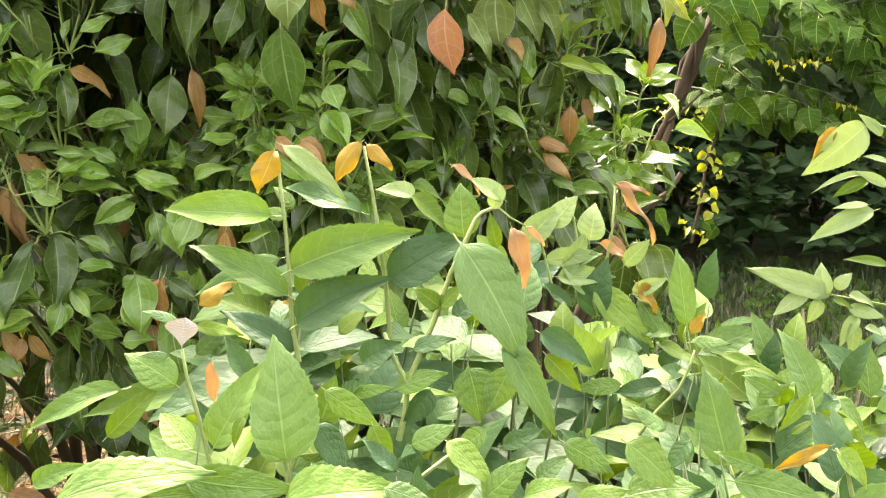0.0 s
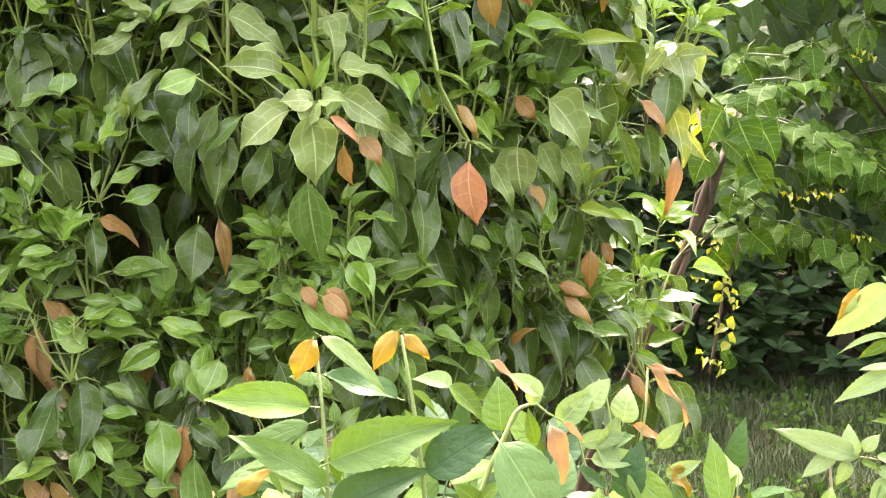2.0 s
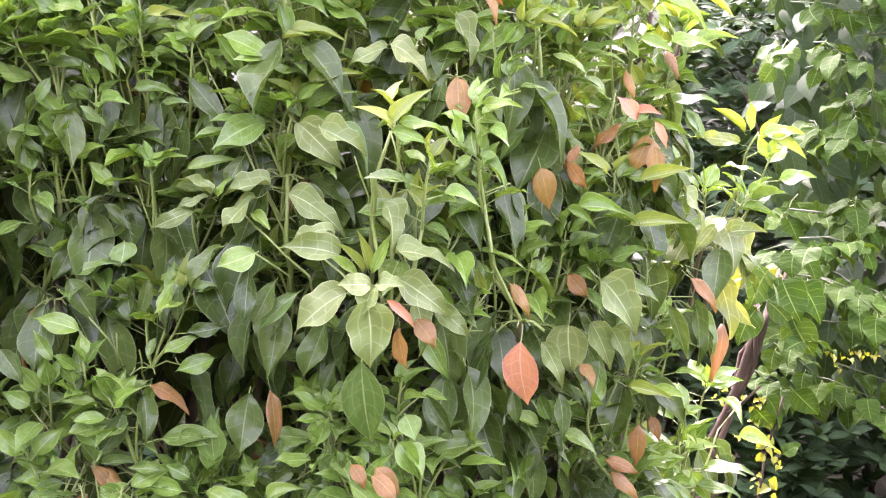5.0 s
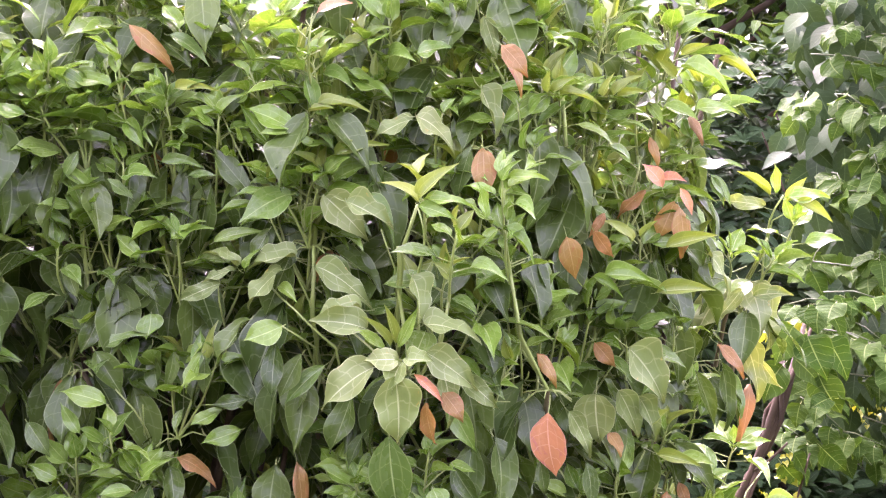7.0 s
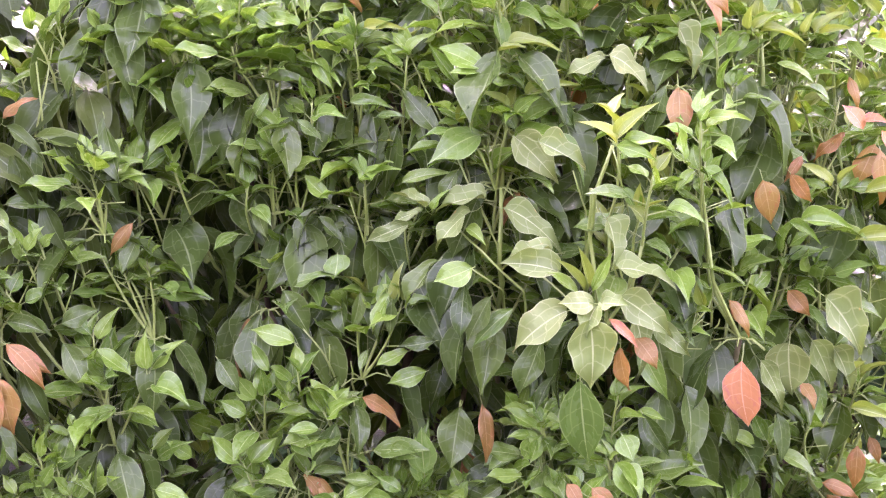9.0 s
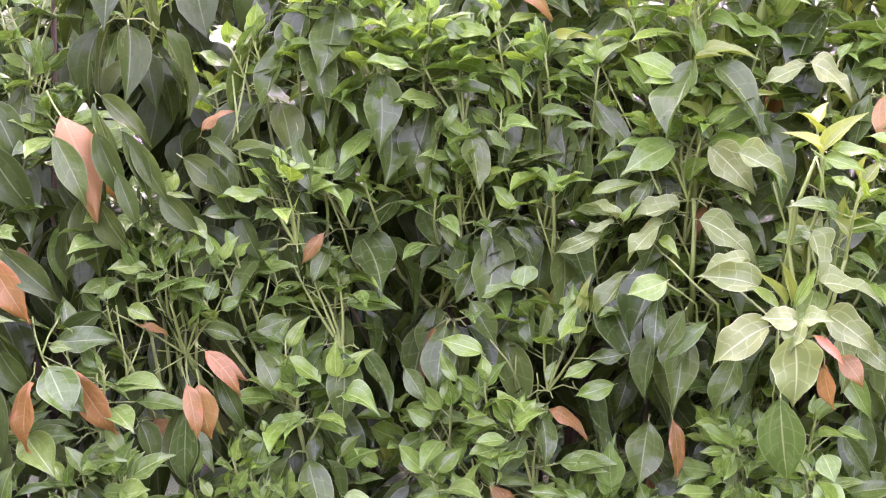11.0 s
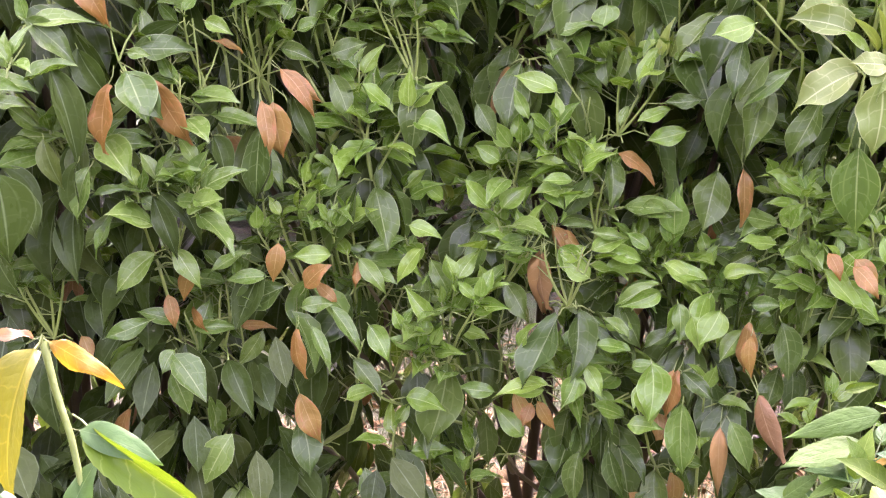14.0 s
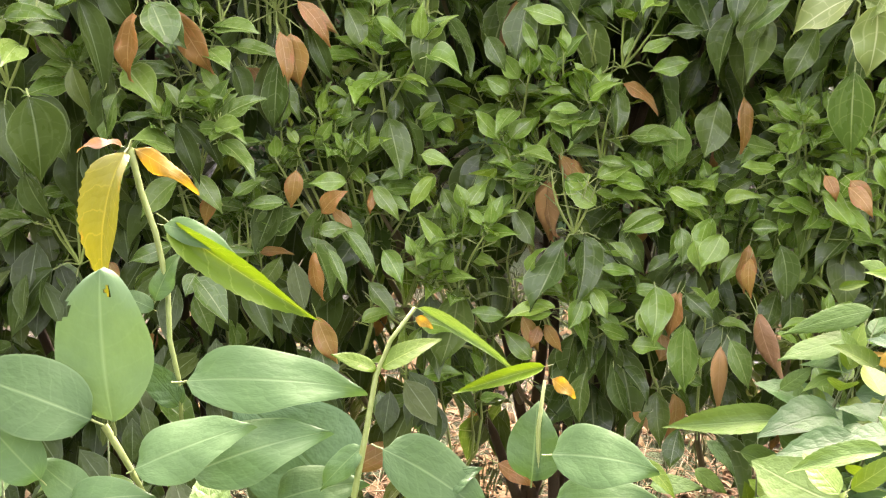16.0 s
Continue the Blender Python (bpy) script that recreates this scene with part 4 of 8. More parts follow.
leaves(right_shrub, "pale", [(0.333, 2.066, 1.296, -126, -45, 0.054, 0.56, 0),
    (-0.235, 1.611, 1.199, -109, -22, 0.079, 0.84, 0),
    (-0.204, 1.588, 1.19, 141, -70, 0.08, 0.95, 0),
    (-0.202, 1.596, 1.212, -121, 4, 0.041, 0.98, 0),
    (-0.196, 1.597, 1.208, -135, -41, 0.04, 1.12, 0),
    (-0.191, 1.603, 1.212, 124, 5, 0.034, 0.98, 0),
    (-0.167, 1.64, 1.218, 106, -25, 0.077, 0.7, 0),
    (-0.175, 1.674, 1.252, 105, 12, 0.07, 0.7, 0),
    (-0.25, 1.643, 1.248, -108, 20, 0.075, 0.7, 0),
    (-0.15, 1.683, 1.192, 120, -54, 0.071, 0.7, 0),
    (-0.121, 1.752, 1.175, 111, -35, 0.066, 0.56, 0),
    (0.078, 1.856, 1.141, -168, -71, 0.07, 1.14, 0)])
leaves(right_shrub, "pale", [(0.037, 1.844, 1.116, 115, -47, 0.071, 0.49, 0),
    (0.114, 1.882, 1.145, 118, -53, 0.073, 0.63, 0),
    (0.146, 1.895, 1.135, 118, -49, 0.067, 0.59, 0),
    (0.125, 1.856, 1.213, 106, -39, 0.093, 0.86, 0),
    (0.371, 2.226, 1.203, 114, -62, 0.112, 0.5, 0),
    (0.446, 2.463, 1.155, 123, -61, 0.078, 0.42, 0),
    (-0.1, 1.762, 1.69, 136, -63, 0.06, 0.49, 0)])
leaves(mid_shrub, "pale", [(-0.381, 1.734, 1.322, -113, -30, 0.067, 0.84, 0),
    (-0.47, 1.732, 1.301, -112, -20, 0.063, 0.49, 0),
    (-0.446, 1.732, 1.326, -125, 42, 0.047, 0.56, 0),
    (-0.45, 1.731, 1.32, -119, -8, 0.045, 0.42, 0)])
leaves(right_shrub, "young", [(-0.371, 1.724, 1.522, -110, 33, 0.073, 1.04, 0),
    (-0.369, 1.714, 1.518, -115, -1, 0.05, 0.66, 0),
    (-0.347, 1.742, 1.557, -162, 68, 0.053, 0.95, 0),
    (-0.329, 1.784, 1.566, 108, 12, 0.06, 0.57, 0),
    (-0.319, 1.731, 1.5, -113, 9, 0.054, 0.66, 0),
    (-0.178, 1.57, 1.413, 110, -10, 0.054, 0.66, 0),
    (-0.171, 1.571, 1.421, 106, 4, 0.065, 0.57, 0),
    (-0.026, 1.754, 1.586, -111, 11, 0.062, 0.66, 0),
    (-0.017, 1.758, 1.579, -112, -27, 0.068, 0.85, 0),
    (0.025, 1.8, 1.577, -115, -33, 0.065, 0.76, 0),
    (0.048, 1.828, 1.565, 134, 50, 0.041, 0.76, 0),
    (0.119, 1.912, 1.577, -129, -40, 0.046, 0.76, 0)])
leaves(right_shrub, "young", [(0.109, 1.898, 1.584, 123, 52, 0.053, 0.95, 0),
    (0.182, 1.924, 1.589, 110, -17, 0.058, 0.95, 0),
    (0.231, 1.926, 1.583, 108, 18, 0.061, 0.95, 0),
    (0.202, 1.888, 1.644, 102, -12, 0.085, 0.85, 0),
    (0.157, 1.935, 1.594, 129, -46, 0.046, 0.76, 0),
    (0.212, 1.992, 1.507, 119, 12, 0.039, 0.66, 0),
    (0.398, 2.105, 1.463, -163, 67, 0.051, 0.76, 0),
    (0.413, 2.086, 1.453, 105, 13, 0.069, 0.95, 0),
    (0.162, 1.925, 1.371, 105, 12, 0.068, 0.66, 0),
    (0.086, 1.841, 1.321, 104, 10, 0.071, 0.85, 0),
    (0.069, 1.838, 1.319, 113, -19, 0.052, 0.57, 0),
    (0.389, 2.108, 1.325, 108, 5, 0.059, 0.66, 0)])
leaves(right_shrub, "young", [(-0.037, 1.737, 1.39, -124, -25, 0.042, 0.66, 0),
    (-0.068, 1.676, 1.387, 110, -26, 0.061, 0.76, 0),
    (-0.076, 1.665, 1.386, -134, -38, 0.039, 0.76, 0),
    (-0.091, 1.636, 1.4, -156, 65, 0.049, 0.76, 0),
    (-0.063, 1.668, 1.457, 109, 8, 0.057, 0.57, 0),
    (-0.1, 1.741, 1.315, 114, 21, 0.047, 0.76, 0),
    (-0.075, 1.768, 1.307, 120, 14, 0.039, 0.76, 0),
    (-0.37, 1.666, 1.246, -116, -25, 0.056, 1.32, 0),
    (-0.204, 1.615, 1.226, 123, 58, 0.06, 0.47, 0),
    (-0.223, 1.618, 1.221, -119, 36, 0.051, 0.76, 0),
    (-0.275, 1.735, 1.012, -114, 34, 0.062, 0.76, 0),
    (-0.308, 1.799, 0.97, -116, -28, 0.057, 0.95, 0)])
leaves(right_shrub, "young", [(-0.278, 1.738, 0.999, -168, -53, 0.036, 1.14, 0),
    (-0.158, 1.691, 1.022, 139, -46, 0.039, 1.61, 0),
    (-0.166, 1.678, 0.986, 118, -40, 0.054, 1.14, 0),
    (-0.138, 1.745, 1.047, 117, -5, 0.042, 0.76, 0),
    (0.005, 1.847, 1.171, 109, -7, 0.056, 0.66, 0),
    (0.45, 2.356, 0.886, 104, 6, 0.071, 0.95, 0),
    (-0.197, 1.751, 1.638, 111, 16, 0.05, 1.51, 0),
    (-0.347, 1.769, 1.665, 125, -57, 0.06, 0.57, 0),
    (0.282, 1.998, 1.588, 108, 31, 0.064, 0.95, 0),
    (-0.364, 1.75, 0.832, -159, -54, 0.059, 1.32, 0),
    (-0.338, 1.805, 0.856, -133, 38, 0.045, 0.76, 0),
    (-0.302, 1.77, 0.938, -126, 4, 0.057, 0.95, 0)])
leaves(right_shrub, "young", [(-0.234, 1.73, 0.916, -145, 62, 0.048, 1.14, 0),
    (-0.236, 1.673, 0.929, 96, -31, 0.081, 0.79, 0),
    (-0.26, 1.763, 0.879, -135, 15, 0.041, 0.76, 0),
    (-0.373, 1.751, 0.609, -148, -29, 0.044, 0.76, 0),
    (-0.36, 1.834, 0.895, -136, -42, 0.046, 0.95, 0),
    (-0.256, 1.756, 0.892, -119, -11, 0.045, 0.85, 0),
    (0.348, 2.292, 0.829, 121, -44, 0.072, 0.76, 0),
    (0.119, 2.066, 0.792, 111, -1, 0.056, 0.85, 0),
    (0.324, 2.261, 0.737, 110, -15, 0.067, 0.66, 0),
    (-0.297, 1.747, 0.97, 125, 55, 0.047, 1.14, 0),
    (-0.366, 1.783, 0.874, 110, 36, 0.058, 0.85, 0),
    (-0.214, 1.689, 0.91, 109, -19, 0.071, 0.85, 0)])
leaves(right_shrub, "young", [(-0.157, 1.684, 0.98, 121, -30, 0.05, 1.14, 0)])
leaves(right_shrub, "tip", [(-0.349, 1.73, 1.55, 117, 9, 0.042, 0.66, 0),
    (-0.338, 1.737, 1.557, 105, 16, 0.068, 0.66, 0),
    (-0.31, 1.725, 1.487, 105, 23, 0.071, 0.57, 0),
    (-0.179, 1.573, 1.421, 115, 51, 0.065, 0.66, 0),
    (-0.179, 1.571, 1.417, -124, 47, 0.052, 0.76, 0),
    (-0.14, 1.659, 1.318, -160, 48, 0.031, 1.51, 0),
    (-0.009, 1.716, 1.581, 177, 55, 0.033, 0.85, 0),
    (-0.001, 1.724, 1.582, 130, 38, 0.037, 0.76, 0),
    (0.01, 1.734, 1.58, 110, 7, 0.054, 0.57, 0),
    (0.076, 1.808, 1.588, 162, 53, 0.033, 0.76, 0),
    (0.094, 1.828, 1.591, 124, 48, 0.048, 0.76, 0),
    (0.099, 1.834, 1.59, 112, 10, 0.049, 0.57, 0)])
leaves(right_shrub, "tip", [(0.195, 1.901, 1.63, -124, 37, 0.045, 0.76, 0),
    (0.388, 2.103, 1.458, -111, 38, 0.073, 0.57, 0),
    (0.424, 2.076, 1.448, 107, -25, 0.071, 0.66, 0),
    (0.418, 2.106, 1.449, 122, 49, 0.051, 0.76, 0),
    (0.186, 1.901, 1.366, 102, 16, 0.082, 0.57, 0),
    (0.169, 1.871, 1.296, 101, 12, 0.087, 0.57, 0),
    (0.13, 1.871, 1.373, -124, 50, 0.055, 0.76, 0),
    (0.145, 1.884, 1.378, 135, 49, 0.04, 0.66, 0),
    (-0.215, 1.612, 1.226, -124, 52, 0.057, 0.47, 0),
    (-0.208, 1.616, 1.23, -155, 69, 0.057, 0.47, 0),
    (0.18, 1.911, 1.041, 105, -4, 0.069, 0.57, 0),
    (0.167, 1.891, 1.092, 128, 40, 0.039, 0.95, 0)])
leaves(right_shrub, "tip", [(-0.307, 1.783, 1.643, 111, 39, 0.061, 0.76, 0),
    (0.191, 1.933, 1.642, -123, 48, 0.06, 0.66, 0),
    (0.27, 1.961, 1.669, 104, -23, 0.073, 0.66, 0),
    (0.207, 1.93, 1.669, 113, 21, 0.047, 0.66, 0)])
leaves(right_shrub, "mid", [(-0.272, 1.781, 1.502, 124, -58, 0.069, 0.64, 0),
    (-0.363, 1.742, 1.428, -114, 13, 0.054, 0.91, 0),
    (-0.323, 1.741, 1.44, -131, 57, 0.055, 0.82, 0),
    (-0.366, 1.745, 1.48, -153, 61, 0.044, 0.73, 0),
    (-0.292, 1.716, 1.286, 119, -43, 0.056, 0.73, 0),
    (0.004, 1.795, 1.435, -119, -37, 0.059, 0.73, 0),
    (0.034, 1.862, 1.396, -113, -11, 0.058, 0.64, 0),
    (0.068, 1.874, 1.424, 128, -16, 0.033, 0.91, 0),
    (0.269, 2.003, 1.482, 129, -49, 0.05, 0.73, 0),
    (0.261, 1.991, 1.388, -133, -59, 0.065, 0.55, 0),
    (0.269, 2.003, 1.486, 120, -46, 0.058, 0.73, 0),
    (-0.314, 1.695, 1.19, -112, -35, 0.077, 0.64, 0)])
leaves(right_shrub, "mid", [(-0.14, 1.691, 1.148, 120, -59, 0.081, 0.73, 0),
    (-0.216, 1.636, 1.103, 162, -77, 0.111, 1.06, 0),
    (0.11, 1.892, 1.108, 118, -53, 0.074, 0.69, 0),
    (-0.097, 1.777, 1.174, 120, -37, 0.05, 0.82, 0),
    (0.188, 1.932, 1.169, -128, -44, 0.05, 0.73, 0),
    (-0.356, 1.817, 0.868, 106, 37, 0.04, 0.91, 0),
    (-0.271, 1.763, 0.903, -178, 81, 0.069, 0.91, 0),
    (-0.357, 1.789, 0.814, -121, -11, 0.09, 0.73, 0),
    (-0.327, 1.703, 0.685, 116, -48, 0.076, 0.88, 0),
    (-0.362, 1.752, 0.592, -127, 25, 0.048, 0.91, 0),
    (-0.202, 1.734, 0.664, 120, -50, 0.074, 0.91, 0),
    (-0.311, 1.782, 0.827, 120, 41, 0.044, 0.91, 0)])
leaves(right_shrub, "mid", [(-0.328, 1.775, 0.803, -132, -48, 0.06, 0.91, 0),
    (-0.363, 1.817, 0.938, 107, 29, 0.063, 1.01, 0),
    (-0.321, 1.754, 0.848, 114, 14, 0.046, 1.01, 0)])
leaves(right_shrub, "orange", [(-0.074, 1.75, 1.633, 114, -33, 0.057, 0.91, 0),
    (0.155, 1.943, 1.454, -117, -27, 0.055, 0.91, 0),
    (0.201, 1.949, 1.438, -137, -58, 0.058, 1.37, 0),
    (0.207, 1.937, 1.429, 145, -69, 0.073, 0.91, 0),
    (0.162, 1.967, 1.54, 141, -55, 0.046, 0.73, 0),
    (0.026, 1.821, 1.379, 146, -63, 0.056, 1.19, 0),
    (0.068, 1.85, 1.388, 131, -49, 0.047, 0.91, 0),
    (0.087, 1.885, 1.416, -140, -44, 0.039, 0.73, 0),
    (-0.145, 1.672, 1.163, 123, -37, 0.046, 1.19, 0),
    (-0.165, 1.637, 1.153, 169, -66, 0.053, 0.91, 0),
    (-0.361, 1.789, 1.042, 138, -69, 0.081, 0.55, 0),
    (-0.197, 1.699, 0.952, 119, -30, 0.046, 1.1, 0)])
leaves(right_shrub, "orange", [(0.099, 1.895, 1.081, 128, -35, 0.04, 1.28, 0),
    (0.28, 1.987, 1.213, 113, -39, 0.065, 0.66, 0),
    (0.076, 1.894, 1.218, 126, -42, 0.046, 1.1, 0),
    (-0.014, 1.825, 1.206, 119, -39, 0.053, 0.73, 0),
    (0.21, 2.028, 0.967, -166, -69, 0.064, 0.88, 0),
    (0.233, 2.06, 0.976, 145, -51, 0.04, 0.91, 0),
    (0.152, 1.995, 0.912, 110, -2, 0.054, 0.82, 0),
    (0.163, 2.006, 0.891, 112, -30, 0.06, 0.82, 0),
    (-0.075, 1.723, 1.643, 115, -40, 0.055, 1.01, 0),
    (-0.321, 1.783, 0.822, -173, -62, 0.067, 0.91, 0),
    (-0.231, 1.71, 0.953, 126, -38, 0.038, 1.1, 0),
    (-0.316, 1.755, 0.809, -175, -51, 0.051, 0.91, 0)])
leaves(right_shrub, "orange", [(0.079, 2.027, 0.805, 123, 53, 0.046, 0.91, 0),
    (0.309, 2.226, 0.712, 124, -45, 0.067, 0.73, 0),
    (-0.199, 1.671, 0.946, 119, -18, 0.046, 1.1, 0)])
leaves(right_shrub, "red", [(0.179, 1.948, 1.459, -142, 56, 0.044, 1.24, 0),
    (0.178, 1.949, 1.471, 124, 18, 0.035, 1.06, 0),
    (0.209, 1.964, 1.459, 142, -51, 0.042, 0.71, 0),
    (-0.181, 1.634, 1.192, 118, -29, 0.048, 0.53, 0),
    (0.003, 1.79, 1.125, -162, -74, 0.086, 1.13, 10),
    (-0.339, 1.768, 1.69, 114, 27, 0.048, 0.88, 0)])
leaves(right_shrub, "brown", [(0.23, 1.977, 1.579, 129, -50, 0.05, 0.85, 0),
    (0.428, 2.42, 1.099, -155, -77, 0.113, 0.64, 0),
    (-0.293, 1.685, 0.736, 133, -61, 0.098, 0.72, 0),
    (-0.339, 1.716, 0.67, 172, -64, 0.095, 0.55, 0)])
leaves(right_shrub, "old", [(0.088, 1.885, 1.372, 141, -58, 0.051, 0.53, 0),
    (0.222, 1.968, 1.378, 127, -59, 0.068, 0.62, 0),
    (0.172, 1.921, 1.348, 141, -66, 0.067, 0.62, 0),
    (-0.346, 1.692, 1.205, -127, -56, 0.068, 1.06, 0),
    (-0.271, 1.678, 1.157, -136, -69, 0.09, 0.88, 0),
    (-0.258, 1.711, 1.094, -132, -50, 0.051, 0.71, 0),
    (-0.131, 1.731, 1.046, 122, -54, 0.066, 0.74, 0),
    (-0.379, 1.842, 0.924, -131, 44, 0.042, 0.71, 0),
    (-0.332, 1.819, 0.913, -126, -31, 0.043, 0.88, 0),
    (-0.004, 1.849, 1.036, 156, -62, 0.049, 0.88, 0),
    (0.306, 2.079, 1.175, 126, -71, 0.116, 0.53, 0),
    (0.25, 1.992, 1.166, 121, -62, 0.09, 0.57, 0)])
leaves(right_shrub, "old", [(0.065, 1.847, 1.038, 132, -63, 0.07, 0.8, 0),
    (-0.102, 1.783, 1.064, 133, -73, 0.111, 0.74, 0),
    (-0.036, 1.837, 1.101, -125, -51, 0.064, 0.71, 0),
    (-0.054, 1.82, 1.12, -115, -31, 0.064, 0.62, 0),
    (-0.35, 1.825, 0.884, -127, 39, 0.056, 1.06, 0),
    (-0.277, 1.752, 0.83, 117, -58, 0.083, 1.06, 0)])
leaves(mid_shrub, "orange", [(-0.544, 1.781, 1.039, 108, -6, 0.061, 0.91, 0),
    (-0.638, 1.814, 0.904, 109, -24, 0.064, 0.91, 0),
    (-0.878, 1.706, 1.291, -134, -45, 0.053, 0.73, 0),
    (-0.95, 1.588, 0.808, 107, 60, 0.05, 1.46, 0),
    (-0.433, 1.761, 0.614, 97, 59, 0.05, 0.73, 0),
    (-0.462, 1.763, 0.522, 116, -13, 0.035, 1.1, 0),
    (-0.672, 1.755, 0.392, 95, -12, 0.068, 0.91, 0),
    (-0.911, 1.698, 0.352, 81, 35, 0.09, 0.91, 0),
    (-0.622, 1.792, 0.91, 114, -20, 0.06, 0.77, 0),
    (-0.411, 1.732, 0.738, -151, -62, 0.071, 0.77, 0),
    (-0.435, 1.744, 0.665, 149, -45, 0.04, 1.46, 0),
    (-0.624, 1.736, 0.646, -173, -49, 0.037, 1.1, 0)])
leaves(mid_shrub, "orange", [(-0.616, 1.738, 0.65, 131, -36, 0.045, 0.91, 0),
    (-0.417, 1.733, 0.737, -156, -63, 0.065, 0.91, 0)])
leaves(mid_shrub, "red", [(-0.617, 1.744, 1.674, 103, -32, 0.082, 0.71, 0),
    (-0.913, 1.626, 0.783, -137, 42, 0.042, 0.88, 0),
    (-0.895, 1.657, 0.843, 164, -49, 0.037, 0.71, 0),
    (-0.945, 1.555, 0.754, 171, -64, 0.067, 0.88, 0),
    (-0.632, 1.782, 0.917, 103, -31, 0.059, 0.71, 0),
    (-0.652, 1.732, 0.658, 122, -43, 0.055, 0.88, 0)])
leaves(left_shrub, "orange", [(-1.051, 1.646, 1.437, 116, 51, 0.051, 0.91, 0),
    (-1.008, 1.582, 1.121, 101, -24, 0.07, 0.82, 0),
    (-1.012, 1.574, 1.074, 130, -66, 0.076, 1.1, 0),
    (-1.193, 1.604, 1.403, 127, -62, 0.08, 0.64, 0),
    (-1.186, 1.425, 1.088, -176, -67, 0.089, 0.91, 0),
    (-1.156, 1.482, 1.096, 103, -51, 0.102, 0.77, 0),
    (-1.103, 1.532, 0.827, -166, -49, 0.045, 1.28, 0),
    (-1.136, 1.522, 0.782, 129, -48, 0.046, 0.91, 0),
    (-1.113, 1.557, 0.759, 140, -45, 0.037, 0.91, 0),
    (-1.27, 1.51, 0.698, 117, -31, 0.039, 1.1, 0),
    (-0.95, 1.597, 0.641, 119, -51, 0.077, 0.91, 0),
    (-1.258, 1.429, 1.255, 100, -52, 0.105, 0.77, 0)])
leaves(left_shrub, "mid", [(-1.009, 1.658, 1.41, 92, 1, 0.105, 0.55, 0),
    (-1.012, 1.654, 1.397, 143, -68, 0.07, 0.91, 0),
    (-1.225, 1.588, 1.392, 99, -41, 0.092, 0.73, 0),
    (-1.3, 1.4, 1.162, 91, -21, 0.092, 0.77, 0),
    (-1.193, 1.495, 1.132, 86, 7, 0.089, 0.88, 0),
    (-1.287, 1.316, 1.059, 94, 3, 0.056, 0.73, 0),
    (-1.024, 1.564, 1.039, 169, -71, 0.107, 0.82, 0),
    (-1.031, 1.629, 1.147, 95, -2, 0.056, 0.91, 0),
    (-0.96, 1.657, 1.115, 106, -45, 0.074, 0.91, 0),
    (-0.963, 1.658, 1.144, 92, 23, 0.057, 1.1, 0),
    (-1.086, 1.615, 1.274, 98, 44, 0.05, 0.55, 0),
    (-0.982, 1.587, 0.805, -128, -28, 0.08, 1.21, 0)])
leaves(left_shrub, "mid", [(-1.064, 1.583, 0.864, -131, 34, 0.047, 0.91, 0),
    (-1.024, 1.614, 0.724, -164, -58, 0.063, 0.91, 0),
    (-0.952, 1.608, 0.601, 114, -50, 0.089, 1.1, 0),
    (-1.211, 1.512, 1.419, 100, -51, 0.103, 0.77, 0),
    (-1.165, 1.543, 1.468, 118, -67, 0.113, 0.55, 0),
    (-1.254, 1.45, 1.184, -123, -18, 0.085, 0.82, 0),
    (-1.178, 1.451, 1.099, 98, -40, 0.081, 1.1, 0),
    (-1.185, 1.451, 0.906, -140, -45, 0.064, 0.82, 0),
    (-1.138, 1.497, 0.842, -127, -31, 0.081, 0.91, 0),
    (-1.114, 1.509, 0.989, -140, -43, 0.06, 0.91, 0)])
leaves(left_shrub, "deep", [(-0.973, 1.672, 1.403, 95, -30, 0.115, 0.62, 0),
    (-1.392, 1.479, 1.381, 123, -62, 0.093, 0.74, 0),
    (-1.342, 1.482, 1.353, 154, -72, 0.119, 0.46, 0),
    (-1.367, 1.44, 1.284, 114, -57, 0.088, 0.88, 0),
    (-1.3, 1.518, 1.382, 110, -53, 0.082, 0.88, 0),
    (-1.304, 1.52, 1.343, -162, -60, 0.072, 1.41, 0),
    (-1.286, 1.478, 1.26, 91, -31, 0.116, 0.71, 0),
    (-1.321, 1.47, 1.253, 102, -48, 0.094, 0.8, 0),
    (-1.168, 1.591, 1.332, 150, -67, 0.085, 0.64, 0),
    (-1.24, 1.57, 1.358, 102, -44, 0.086, 0.57, 0),
    (-1.239, 1.594, 1.424, 121, -55, 0.068, 0.88, 0),
    (-1.131, 1.613, 1.351, 155, -63, 0.063, 0.62, 0)])
leaves(left_shrub, "deep", [(-1.254, 1.436, 1.165, 109, -58, 0.113, 0.88, 0),
    (-1.266, 1.412, 1.105, 103, -50, 0.101, 0.67, 0),
    (-1.089, 1.589, 1.082, -136, -49, 0.095, 0.85, 0),
    (-1.008, 1.607, 1.081, 105, -48, 0.085, 0.57, 0),
    (-0.996, 1.665, 1.315, 123, -58, 0.073, 0.88, 0),
    (-1.056, 1.65, 1.375, 103, -31, 0.06, 1.06, 0),
    (-0.957, 1.698, 1.392, 100, -38, 0.081, 0.71, 0),
    (-1.084, 1.63, 1.339, 106, -45, 0.073, 0.88, 0),
    (-1.236, 1.258, 0.979, 115, -60, 0.1, 1.5, 0),
    (-1.302, 1.344, 0.859, 120, -57, 0.073, 1.24, 0),
    (-1.095, 1.559, 0.956, -150, -54, 0.07, 1.06, 0),
    (-1.143, 1.495, 0.936, 107, -31, 0.051, 0.88, 0)])
